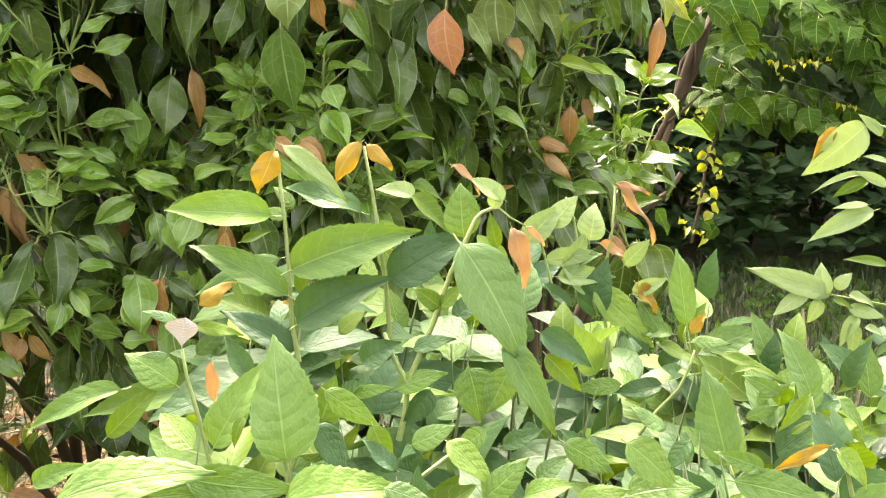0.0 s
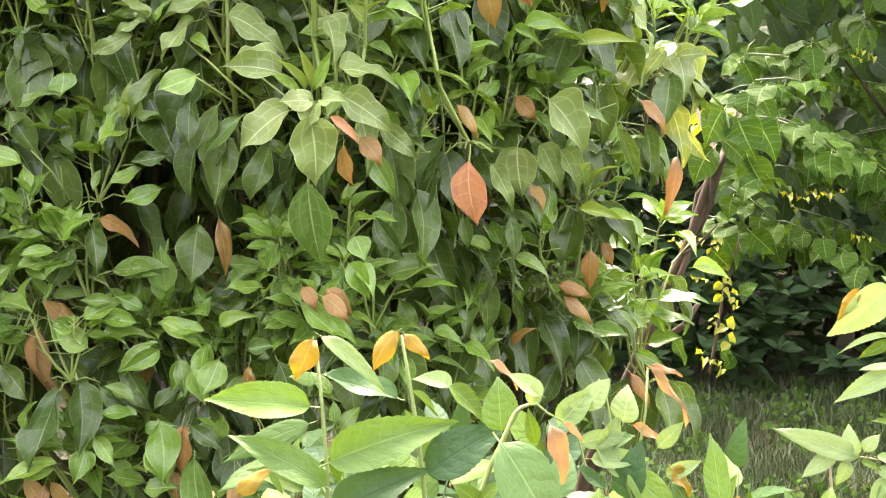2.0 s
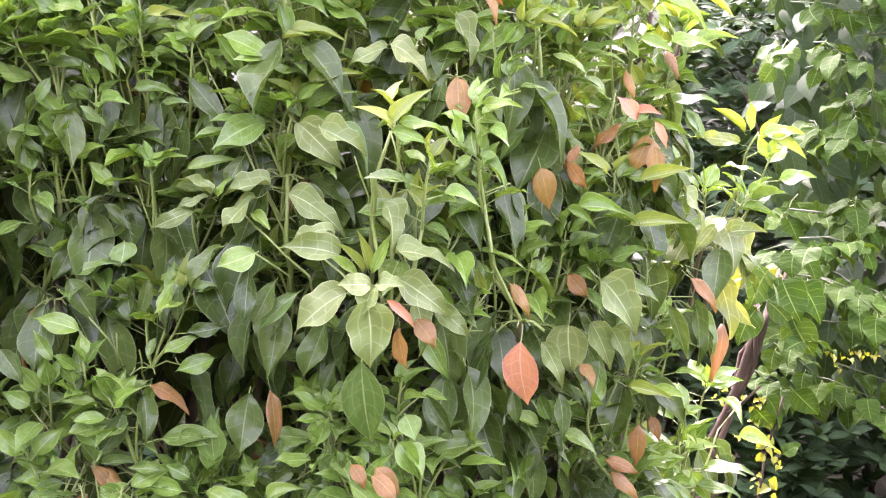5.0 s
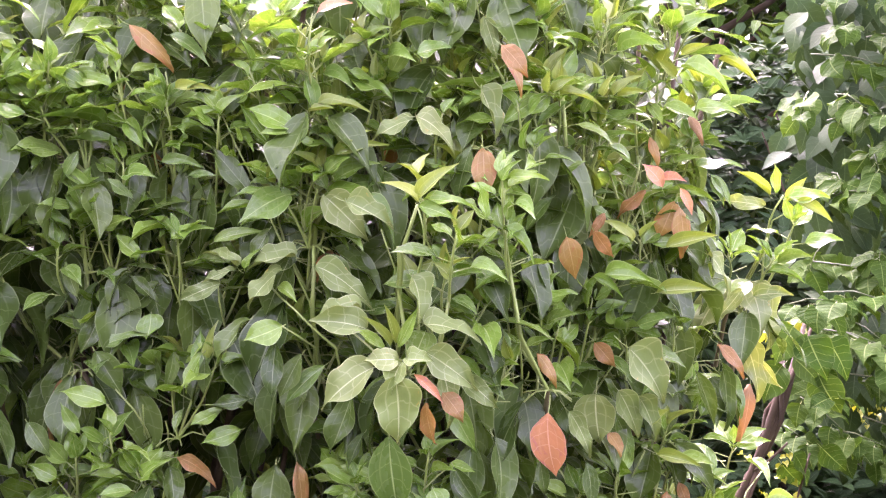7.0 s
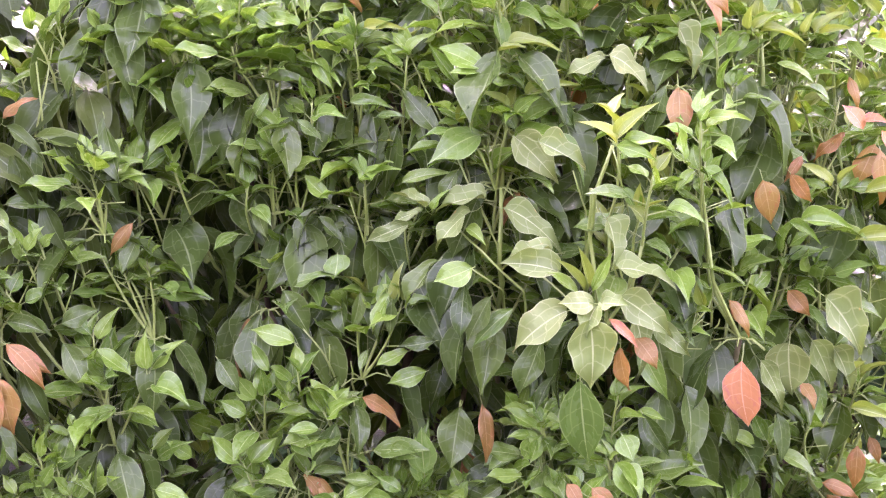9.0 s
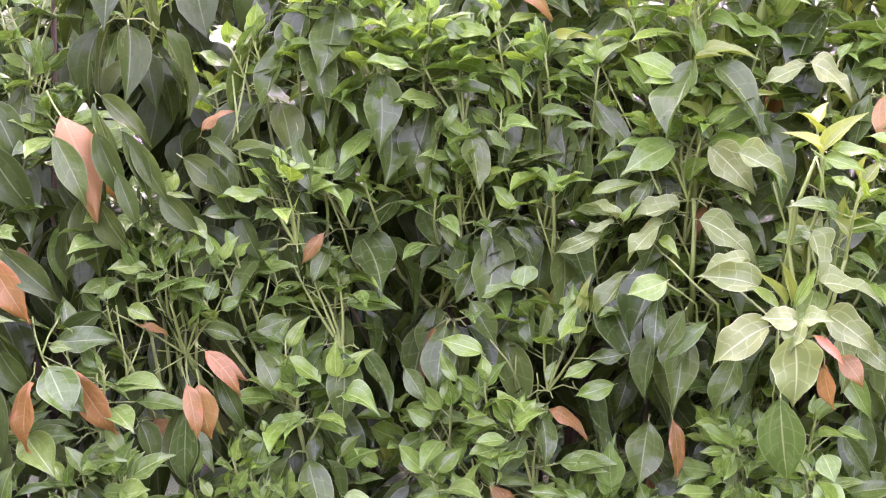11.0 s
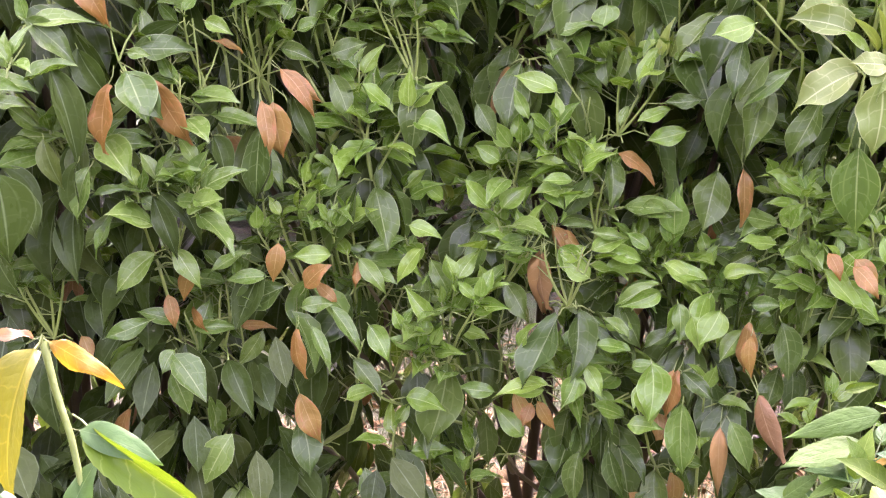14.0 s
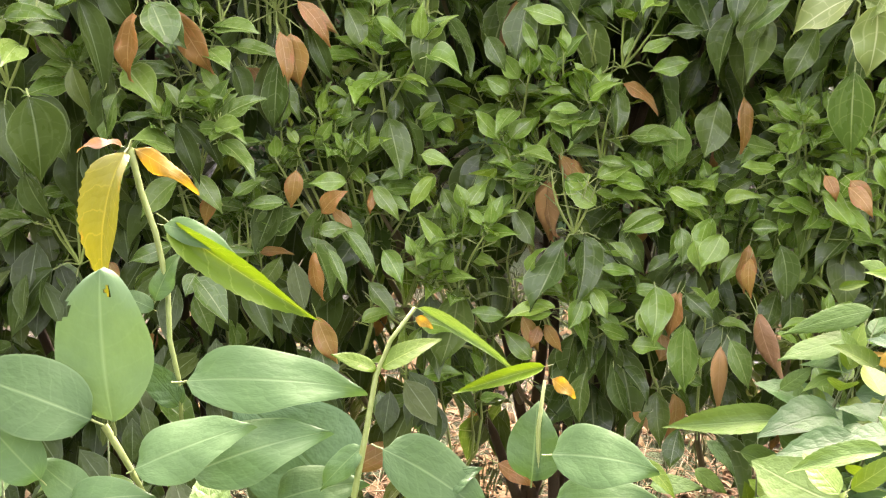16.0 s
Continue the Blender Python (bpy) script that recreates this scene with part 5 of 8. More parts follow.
leaves(left_shrub, "deep", [(-1.23, 1.521, 0.818, 158, -66, 0.074, 1.41, 0),
    (-1.272, 1.48, 0.888, 115, -60, 0.101, 1.24, 0),
    (-1.344, 1.535, 0.78, -176, -67, 0.086, 1.24, 0),
    (-1.18, 1.524, 0.893, 159, -66, 0.074, 1.24, 0),
    (-1.388, 1.494, 1.461, 119, -64, 0.092, 0.88, 0),
    (-1.338, 1.514, 1.481, 154, -67, 0.071, 1.06, 0),
    (-1.32, 1.515, 1.47, 99, -49, 0.099, 0.97, 0),
    (-1.308, 1.495, 1.406, 101, -55, 0.114, 0.97, 0),
    (-1.389, 1.459, 1.38, 112, -61, 0.096, 1.06, 0),
    (-1.347, 1.473, 1.383, 109, -55, 0.083, 0.88, 0),
    (-1.332, 1.441, 1.3, 124, -61, 0.072, 0.88, 0),
    (-1.359, 1.428, 1.295, 118, -65, 0.099, 0.88, 0)])
leaves(left_shrub, "deep", [(-1.297, 1.429, 1.252, 98, -47, 0.099, 0.97, 0),
    (-1.125, 1.546, 1.43, 102, -54, 0.105, 0.53, 0),
    (-1.111, 1.549, 1.419, 104, -54, 0.095, 0.62, 0),
    (-1.159, 1.547, 1.479, 93, -34, 0.093, 0.62, 0),
    (-1.123, 1.531, 1.37, 110, -56, 0.083, 0.62, 0),
    (-1.157, 1.533, 1.426, 108, -58, 0.099, 0.71, 0),
    (-1.241, 1.44, 1.26, 93, -37, 0.099, 0.8, 0),
    (-1.068, 1.621, 1.396, 91, -31, 0.1, 0.88, 0),
    (-0.987, 1.657, 1.408, 89, -33, 0.125, 0.71, 0),
    (-1.029, 1.634, 1.385, 113, -58, 0.08, 0.8, 0),
    (-1.09, 1.598, 1.342, 101, -44, 0.077, 0.88, 0),
    (-1.042, 1.638, 1.425, 96, -27, 0.067, 0.62, 0)])
leaves(left_shrub, "deep", [(-1.169, 1.561, 1.333, 112, -60, 0.091, 0.97, 0),
    (-1.149, 1.543, 1.172, -128, -32, 0.079, 0.88, 0),
    (-1.255, 1.389, 1.107, 99, -55, 0.131, 0.64, 0),
    (-1.233, 1.422, 1.13, 108, -52, 0.076, 1.06, 0),
    (-1.09, 1.589, 1.086, -135, -53, 0.099, 0.88, 0),
    (-1.042, 1.581, 1.037, 156, -73, 0.11, 0.97, 0),
    (-0.995, 1.601, 1.086, 108, -56, 0.087, 0.62, 0),
    (-1.092, 1.551, 1.018, 106, -44, 0.065, 1.06, 0),
    (-1.093, 1.541, 0.96, -176, -67, 0.076, 1.06, 0),
    (-1.202, 1.382, 0.983, -177, -68, 0.078, 0.88, 0),
    (-1.237, 1.356, 1.013, 127, -60, 0.064, 0.88, 0),
    (-1.273, 1.342, 0.945, 107, -49, 0.07, 1.24, 0)])
leaves(left_shrub, "deep", [(-1.142, 1.477, 0.933, 105, -54, 0.089, 0.71, 0),
    (-1.119, 1.507, 0.93, 106, -46, 0.067, 0.71, 0)])
leaves(left_shrub, "red", [(-1.292, 1.494, 1.256, 110, -57, 0.103, 0.88, 0),
    (-1.025, 1.563, 1.076, 122, -59, 0.079, 0.64, 0),
    (-1.008, 1.582, 1.122, 101, -33, 0.067, 0.71, 0),
    (-1.087, 1.624, 1.134, -132, 31, 0.046, 0.62, 0),
    (-0.992, 1.579, 0.871, 167, -58, 0.051, 1.06, 0),
    (-1.059, 1.609, 0.724, 95, 19, 0.052, 0.62, 0)])
leaves(left_shrub, "young", [(-1.301, 1.408, 1.159, -136, 61, 0.055, 0.85, 0),
    (-1.291, 1.4, 1.157, 87, 25, 0.075, 0.76, 0),
    (-1.173, 1.448, 1.105, 111, -51, 0.076, 1.42, 0),
    (-1.196, 1.486, 1.127, 107, 3, 0.036, 0.95, 0),
    (-1.121, 1.567, 1.178, 102, -15, 0.048, 0.95, 0),
    (-1.044, 1.642, 1.314, 92, 12, 0.061, 0.72, 0),
    (-1.19, 1.393, 0.978, -155, -58, 0.074, 1.14, 0),
    (-1.157, 1.443, 0.943, -128, -5, 0.057, 0.53, 0),
    (-1.136, 1.468, 0.954, 90, 40, 0.065, 0.91, 0),
    (-1.16, 1.48, 0.927, 109, -14, 0.038, 1.14, 0),
    (-1.177, 1.446, 0.908, -140, -41, 0.064, 0.91, 0),
    (-1.136, 1.479, 0.851, -131, -34, 0.077, 1.1, 0)])
leaves(left_shrub, "young", [(-1.119, 1.504, 0.856, 107, -40, 0.063, 0.95, 0),
    (-1.041, 1.552, 0.911, -125, -4, 0.065, 0.98, 0),
    (-1.004, 1.574, 0.819, -127, 1, 0.058, 0.79, 0),
    (-1.034, 1.565, 0.851, -128, -12, 0.061, 0.76, 0),
    (-0.95, 1.583, 0.779, 95, 25, 0.051, 0.95, 0),
    (-1.14, 1.48, 0.751, -129, -23, 0.07, 0.79, 0),
    (-1.118, 1.529, 0.739, -123, 24, 0.064, 0.76, 0),
    (-1.124, 1.527, 0.697, -157, -37, 0.038, 1.42, 0),
    (-1.116, 1.567, 0.722, 89, 17, 0.066, 0.66, 0)])
leaves(mid_shrub, "brown", [(-0.648, 1.792, 0.873, -166, -65, 0.086, 0.85, 0),
    (-0.643, 1.782, 0.87, 178, -69, 0.086, 0.89, 0),
    (-0.646, 1.782, 0.869, 163, -68, 0.081, 0.89, 0)])
leaves(left_shrub, "brown", [(-1.207, 1.523, 1.449, 96, -54, 0.147, 0.89, 0)])
shoot(mid_shrub, [(-0.610, 1.786, 1.494), (-0.638, 1.764, 1.549), (-0.659, 1.762, 1.623)], 0.0022, "stalk")
shoot(mid_shrub, [(-0.589, 1.786, 1.491), (-0.563, 1.765, 1.559), (-0.568, 1.765, 1.609)], 0.0022, "stalk")
shoot(mid_shrub, [(-0.610, 1.787, 1.490), (-0.625, 1.765, 1.533)], 0.0020, "stalk")
shoot(mid_shrub, [(-0.602, 1.786, 1.495), (-0.592, 1.765, 1.550)], 0.0020, "stalk")
tuft(mid_shrub, (-0.623, 1.748, 1.474), 7, 0.041, "young", 25)
tuft(mid_shrub, (-0.562, 1.745, 1.565), 6, 0.037, "young", 26)
tuft(mid_shrub, (-0.682, 1.753, 1.411), 6, 0.037, "young", 27)
tuft(mid_shrub, (-0.720, 1.756, 1.348), 6, 0.037, "young", 28)
tuft(mid_shrub, (-0.543, 1.752, 1.369), 6, 0.037, "young", 29)
tuft(mid_shrub, (-0.483, 1.745, 1.542), 6, 0.041, "young", 30)
tuft(mid_shrub, (-0.741, 1.736, 1.584), 6, 0.041, "young", 31)
shoot(mid_shrub, [(-0.690, 1.803, 1.333), (-0.690, 1.776, 1.383)], 0.0020, "stalk")
shoot(mid_shrub, [(-0.690, 1.805, 1.320), (-0.710, 1.776, 1.366)], 0.0020, "stalk")
shoot(mid_shrub, [(-0.690, 1.804, 1.324), (-0.661, 1.780, 1.375)], 0.0020, "stalk")
shoot(mid_shrub, [(-0.554, 1.814, 1.268), (-0.573, 1.785, 1.336)], 0.0020, "stalk")
shoot(mid_shrub, [(-0.554, 1.814, 1.268), (-0.549, 1.776, 1.353)], 0.0020, "stalk")
shoot(mid_shrub, [(-0.484, 1.776, 1.271), (-0.490, 1.760, 1.321)], 0.0020, "stalk")
shoot(right_shrub, [(-0.346, 1.751, 1.276), (-0.435, 1.761, 1.455), (-0.484, 1.766, 1.549)], 0.0022, "stalk")
shoot(right_shrub, [(-0.345, 1.785, 1.359), (-0.339, 1.762, 1.441), (-0.345, 1.787, 1.534)], 0.0050, "stalk")
shoot(right_shrub, [(-0.350, 1.785, 1.371), (-0.416, 1.765, 1.505)], 0.0025, "stalk")
shoot(right_shrub, [(-0.342, 1.786, 1.401), (-0.306, 1.784, 1.497)], 0.0025, "stalk")
shoot(right_shrub, [(-0.341, 1.747, 1.268), (-0.344, 1.766, 1.358)], 0.0050, "stalk")
shoot(right_shrub, [(-0.216, 1.730, 1.272), (-0.206, 1.661, 1.352), (-0.184, 1.643, 1.417)], 0.0040, "stalk")
shoot(right_shrub, [(-0.154, 1.778, 1.280), (-0.175, 1.637, 1.383), (-0.184, 1.641, 1.413)], 0.0020, "stalk")
shoot(right_shrub, [(-0.219, 1.709, 1.328), (-0.237, 1.679, 1.383)], 0.0020, "stalk")
tuft(right_shrub, (-0.356, 1.771, 1.581), 7, 0.046, "tip", 80)
tuft(right_shrub, (-0.320, 1.766, 1.507), 6, 0.041, "young", 81)
tuft(right_shrub, (-0.269, 1.805, 1.605), 7, 0.038, "young", 82)
tuft(right_shrub, (-0.185, 1.639, 1.448), 6, 0.038, "tip", 83)
tuft(right_shrub, (-0.244, 1.801, 1.617), 6, 0.042, "young", 84)
tuft(mid_shrub, (-0.396, 1.760, 1.603), 6, 0.041, "young", 85)
tuft(mid_shrub, (-0.440, 1.753, 1.609), 6, 0.041, "young", 86)
tuft(right_shrub, (-0.158, 1.737, 1.548), 5, 0.036, "young", 87)
tuft(right_shrub, (-0.129, 1.621, 1.383), 6, 0.034, "tip", 88)
tuft(right_shrub, (-0.141, 1.676, 1.330), 6, 0.035, "tip", 89)
shoot(right_shrub, [(-0.347, 1.815, 1.588), (-0.393, 1.781, 1.657)], 0.0022, "stalk")
shoot(right_shrub, [(-0.274, 1.848, 1.594), (-0.262, 1.811, 1.640)], 0.0022, "stalk")
shoot(right_shrub, [(-0.282, 1.845, 1.594), (-0.335, 1.762, 1.441)], 0.0020, "stalk")
whorl(mid_shrub, (-0.619, 1.772, 1.318), 7, 0.071, "old", 98)
whorl(mid_shrub, (-0.713, 1.745, 1.463), 6, 0.066, "old", 99)
whorl(mid_shrub, (-0.488, 1.742, 1.460), 6, 0.070, "old", 100)
whorl(right_shrub, (-0.297, 1.742, 1.359), 6, 0.069, "old", 101)
whorl(mid_shrub, (-0.396, 1.740, 1.413), 6, 0.069, "old", 102)
whorl(right_shrub, (-0.275, 1.742, 1.473), 6, 0.065, "old", 103)
shoot(right_shrub, [(0.031, 1.893, 1.406), (0.025, 1.822, 1.496), (0.017, 1.812, 1.587)], 0.0050, "stalk")
shoot(right_shrub, [(0.048, 1.903, 1.416), (0.054, 1.854, 1.577)], 0.0030, "stalk")
shoot(right_shrub, [(0.007, 1.856, 1.413), (-0.003, 1.783, 1.541)], 0.0025, "stalk")
shoot(right_shrub, [(0.081, 1.922, 1.409), (0.122, 1.942, 1.563)], 0.0025, "stalk")
shoot(right_shrub, [(0.040, 1.901, 1.407), (0.082, 1.890, 1.574)], 0.0022, "stalk")
shoot(right_shrub, [(0.015, 1.850, 1.438), (-0.024, 1.757, 1.530)], 0.0020, "stalk")
shoot(right_shrub, [(0.056, 1.899, 1.442), (0.133, 1.931, 1.607)], 0.0025, "stalk")
tuft(right_shrub, (0.136, 1.910, 1.613), 8, 0.044, "tip", 130)
tuft(right_shrub, (0.008, 1.784, 1.600), 8, 0.041, "tip", 131)
tuft(right_shrub, (0.069, 1.846, 1.610), 7, 0.039, "tip", 132)
tuft(right_shrub, (0.171, 1.922, 1.642), 7, 0.044, "tip", 133)
tuft(right_shrub, (-0.050, 1.730, 1.566), 6, 0.036, "young", 134)
tuft(right_shrub, (0.238, 1.989, 1.544), 6, 0.041, "young", 135)
shoot(right_shrub, [(0.397, 2.140, 1.416), (0.417, 2.126, 1.460)], 0.0025, "stalk")
shoot(right_shrub, [(0.392, 2.133, 1.386), (0.384, 2.131, 1.316)], 0.0025, "stalk")
shoot(right_shrub, [(0.402, 2.141, 1.416), (0.466, 2.125, 1.456)], 0.0018, "stalk")
tuft(right_shrub, (0.148, 1.915, 1.374), 8, 0.049, "tip", 169)
tuft(right_shrub, (0.098, 1.884, 1.337), 6, 0.044, "young", 170)
shoot(right_shrub, [(0.187, 1.961, 1.294), (0.150, 1.937, 1.375)], 0.0025, "stalk")
shoot(right_shrub, [(0.177, 1.956, 1.312), (0.215, 1.985, 1.378)], 0.0020, "stalk")
tuft(right_shrub, (0.305, 2.021, 1.353), 6, 0.042, "young", 179)
tuft(right_shrub, (0.396, 2.100, 1.346), 6, 0.044, "young", 180)
whorl(right_shrub, (0.346, 2.083, 1.296), 6, 0.072, "pale", 181)
tuft(right_shrub, (0.433, 2.104, 1.415), 5, 0.039, "young", 182)
tuft(right_shrub, (-0.070, 1.660, 1.463), 7, 0.039, "young", 189)
tuft(right_shrub, (-0.061, 1.683, 1.395), 6, 0.035, "young", 190)
shoot(right_shrub, [(-0.068, 1.769, 1.341), (-0.066, 1.680, 1.442)], 0.0022, "stalk")
tuft(right_shrub, (-0.060, 1.730, 1.349), 6, 0.036, "young", 195)
tuft(right_shrub, (-0.008, 1.819, 1.292), 6, 0.042, "young", 196)
tuft(right_shrub, (0.072, 1.873, 1.284), 6, 0.044, "young", 197)
tuft(right_shrub, (-0.024, 1.730, 1.503), 7, 0.036, "young", 198)
whorl(right_shrub, (0.025, 1.853, 1.396), 7, 0.069, "pale", 199)
whorl(right_shrub, (-0.044, 1.741, 1.365), 6, 0.069, "old", 200)
whorl(right_shrub, (0.213, 1.994, 1.470), 6, 0.069, "old", 201)
whorl(right_shrub, (0.057, 1.852, 1.474), 6, 0.065, "old", 202)
whorl(right_shrub, (-0.103, 1.664, 1.502), 6, 0.062, "old", 203)
whorl(right_shrub, (0.144, 1.965, 1.512), 6, 0.064, "old", 204)
shoot(mid_shrub, [(-0.593, 1.830, 1.041), (-0.642, 1.751, 1.118)], 0.0020, "stalk")
shoot(mid_shrub, [(-0.593, 1.830, 1.041), (-0.607, 1.773, 1.108), (-0.638, 1.760, 1.146)], 0.0020, "stalk")
shoot(mid_shrub, [(-0.604, 1.817, 1.060), (-0.596, 1.778, 1.116)], 0.0020, "stalk")
shoot(mid_shrub, [(-0.573, 1.835, 1.050), (-0.568, 1.801, 1.089)], 0.0020, "stalk")
shoot(mid_shrub, [(-0.573, 1.835, 1.050), (-0.539, 1.811, 1.082)], 0.0020, "stalk")
shoot(right_shrub, [(-0.333, 1.734, 1.211), (-0.378, 1.704, 1.244)], 0.0020, "stalk")
shoot(right_shrub, [(-0.304, 1.733, 1.212), (-0.365, 1.721, 1.268), (-0.403, 1.743, 1.299)], 0.0025, "stalk")
tuft(mid_shrub, (-0.688, 1.753, 1.041), 6, 0.037, "young", 237)
tuft(mid_shrub, (-0.653, 1.761, 1.041), 7, 0.038, "young", 238)
tuft(mid_shrub, (-0.636, 1.747, 1.077), 6, 0.037, "young", 239)
tuft(mid_shrub, (-0.639, 1.786, 0.999), 6, 0.038, "young", 241)
shoot(mid_shrub, [(-0.658, 1.846, 0.940), (-0.644, 1.787, 1.037)], 0.0020, "stalk")
shoot(mid_shrub, [(-0.665, 1.851, 0.894), (-0.728, 1.794, 0.995)], 0.0020, "stalk")
shoot(mid_shrub, [(-0.664, 1.852, 0.899), (-0.705, 1.802, 0.973)], 0.0020, "stalk")
shoot(mid_shrub, [(-0.657, 1.843, 0.949), (-0.660, 1.781, 1.038)], 0.0020, "stalk")
whorl(mid_shrub, (-0.651, 1.813, 0.905), 6, 0.069, "old", 246)
shoot(right_shrub, [(-0.221, 1.686, 1.185), (-0.225, 1.724, 1.091)], 0.0015, "stalk")
tuft(right_shrub, (-0.166, 1.725, 1.070), 6, 0.032, "young", 279)
tuft(mid_shrub, (-0.484, 1.804, 0.903), 6, 0.038, "young", 283)
tuft(mid_shrub, (-0.457, 1.809, 0.896), 6, 0.039, "young", 284)
tuft(right_shrub, (-0.271, 1.730, 1.021), 6, 0.037, "young", 285)
tuft(right_shrub, (-0.251, 1.723, 0.929), 6, 0.037, "young", 286)
tuft(mid_shrub, (-0.393, 1.825, 0.892), 6, 0.039, "young", 287)
tuft(right_shrub, (-0.178, 1.702, 0.985), 5, 0.032, "young", 288)
shoot(right_shrub, [(-0.174, 1.748, 1.009), (-0.138, 1.763, 1.041)], 0.0018, "stalk")
shoot(right_shrub, [(-0.266, 1.770, 0.943), (-0.274, 1.753, 1.013)], 0.0020, "stalk")
whorl(right_shrub, (-0.360, 1.703, 1.172), 6, 0.068, "old", 293)
whorl(mid_shrub, (-0.704, 1.733, 1.159), 6, 0.070, "old", 294)
whorl(mid_shrub, (-0.742, 1.778, 0.899), 6, 0.064, "old", 295)
whorl(mid_shrub, (-0.437, 1.825, 0.952), 6, 0.069, "old", 296)
whorl(right_shrub, (-0.291, 1.765, 0.968), 6, 0.067, "old", 297)
shoot(right_shrub, [(-0.200, 1.706, 1.225), (-0.214, 1.703, 1.304), (-0.211, 1.659, 1.359)], 0.0040, "stalk")
shoot(right_shrub, [(-0.163, 1.753, 1.223), (-0.186, 1.705, 1.305)], 0.0025, "stalk")
shoot(right_shrub, [(-0.222, 1.687, 1.193), (-0.291, 1.718, 1.246)], 0.0025, "stalk")
shoot(right_shrub, [(0.006, 1.891, 1.140), (0.006, 1.871, 1.114)], 0.0013, "stalk")
shoot(right_shrub, [(0.082, 1.944, 1.128), (0.133, 1.939, 1.207)], 0.0020, "stalk")
shoot(right_shrub, [(0.257, 2.040, 1.176), (0.327, 2.195, 1.166)], 0.0015, "stalk")
shoot(right_shrub, [(0.402, 2.386, 1.195), (0.285, 2.049, 1.229)], 0.0015, "stalk")
tuft(right_shrub, (0.204, 1.968, 1.074), 8, 0.046, "tip", 325)
tuft(right_shrub, (0.232, 2.059, 1.005), 7, 0.048, "young", 326)
shoot(right_shrub, [(0.108, 2.072, 0.863), (0.028, 1.876, 1.019)], 0.0022, "stalk")
shoot(right_shrub, [(0.107, 2.068, 0.868), (0.169, 1.972, 1.036)], 0.0022, "stalk")
shoot(right_shrub, [(0.113, 2.075, 0.867), (0.138, 1.939, 1.049)], 0.0022, "stalk")
shoot(right_shrub, [(0.119, 2.085, 0.860), (0.207, 2.077, 0.963)], 0.0020, "stalk")
shoot(right_shrub, [(0.097, 2.058, 0.866), (0.068, 1.890, 1.027)], 0.0020, "stalk")
shoot(right_shrub, [(0.109, 2.078, 0.852), (0.161, 2.084, 0.893)], 0.0015, "stalk")
shoot(right_shrub, [(0.367, 2.328, 0.792), (0.413, 2.365, 0.896), (0.486, 2.509, 0.930)], 0.0025, "stalk")
tuft(right_shrub, (0.326, 2.245, 0.952), 6, 0.042, "young", 339)
tuft(right_shrub, (0.404, 2.450, 0.971), 6, 0.051, "young", 340)
tuft(right_shrub, (0.311, 2.208, 0.907), 6, 0.041, "young", 341)
tuft(right_shrub, (0.274, 2.152, 0.850), 6, 0.045, "young", 342)
tuft(right_shrub, (0.120, 1.920, 1.006), 6, 0.045, "young", 343)
tuft(right_shrub, (0.065, 1.884, 0.984), 6, 0.040, "young", 344)
tuft(right_shrub, (0.259, 2.039, 1.105), 6, 0.038, "young", 345)
tuft(right_shrub, (0.171, 2.049, 0.928), 6, 0.043, "young", 346)
whorl(right_shrub, (0.006, 1.851, 1.144), 6, 0.065, "old", 349)
whorl(right_shrub, (0.088, 1.912, 1.141), 6, 0.071, "old", 350)
whorl(right_shrub, (-0.046, 1.820, 1.137), 7, 0.072, "old", 351)
whorl(right_shrub, (-0.059, 1.819, 1.000), 6, 0.073, "old", 352)
whorl(right_shrub, (-0.005, 1.863, 0.923), 6, 0.066, "old", 353)
whorl(right_shrub, (0.277, 2.046, 1.162), 6, 0.067, "old", 354)
whorl(right_shrub, (0.104, 2.021, 0.874), 6, 0.071, "old", 355)
tuft(right_shrub, (-0.040, 1.811, 1.223), 7, 0.042, "young", 356)
tuft(right_shrub, (0.020, 1.843, 1.240), 6, 0.043, "young", 357)
tuft(right_shrub, (0.119, 1.900, 1.249), 6, 0.044, "young", 358)
tuft(right_shrub, (-0.099, 1.801, 1.222), 6, 0.042, "young", 359)
tuft(right_shrub, (0.203, 1.933, 1.250), 6, 0.040, "young", 360)
shoot(right_shrub, [(-0.046, 1.859, 1.142), (-0.057, 1.828, 1.248)], 0.0030, "stalk")
shoot(right_shrub, [(0.016, 1.897, 1.140), (0.039, 1.876, 1.248)], 0.0030, "stalk")
tuft(mid_shrub, (-0.396, 1.760, 1.696), 7, 0.045, "young", 367)
tuft(right_shrub, (-0.282, 1.780, 1.667), 7, 0.041, "tip", 368)
tuft(mid_shrub, (-0.470, 1.752, 1.695), 7, 0.045, "young", 369)
tuft(mid_shrub, (-0.543, 1.747, 1.661), 7, 0.049, "young", 370)
tuft(mid_shrub, (-0.633, 1.743, 1.635), 7, 0.049, "young", 371)
tuft(mid_shrub, (-0.732, 1.736, 1.617), 7, 0.045, "young", 372)
tuft(mid_shrub, (-0.788, 1.730, 1.599), 7, 0.041, "young", 373)
tuft(right_shrub, (-0.241, 1.775, 1.691), 7, 0.041, "young", 374)
tuft(right_shrub, (-0.141, 1.764, 1.698), 7, 0.041, "young", 375)
tuft(right_shrub, (-0.010, 1.786, 1.686), 8, 0.041, "tip", 376)
tuft(right_shrub, (0.085, 1.843, 1.705), 8, 0.042, "tip", 377)
tuft(right_shrub, (0.186, 1.907, 1.700), 8, 0.044, "tip", 378)
tuft(mid_shrub, (-0.566, 1.745, 1.594), 7, 0.041, "young", 379)
tuft(mid_shrub, (-0.690, 1.741, 1.560), 7, 0.041, "young", 380)
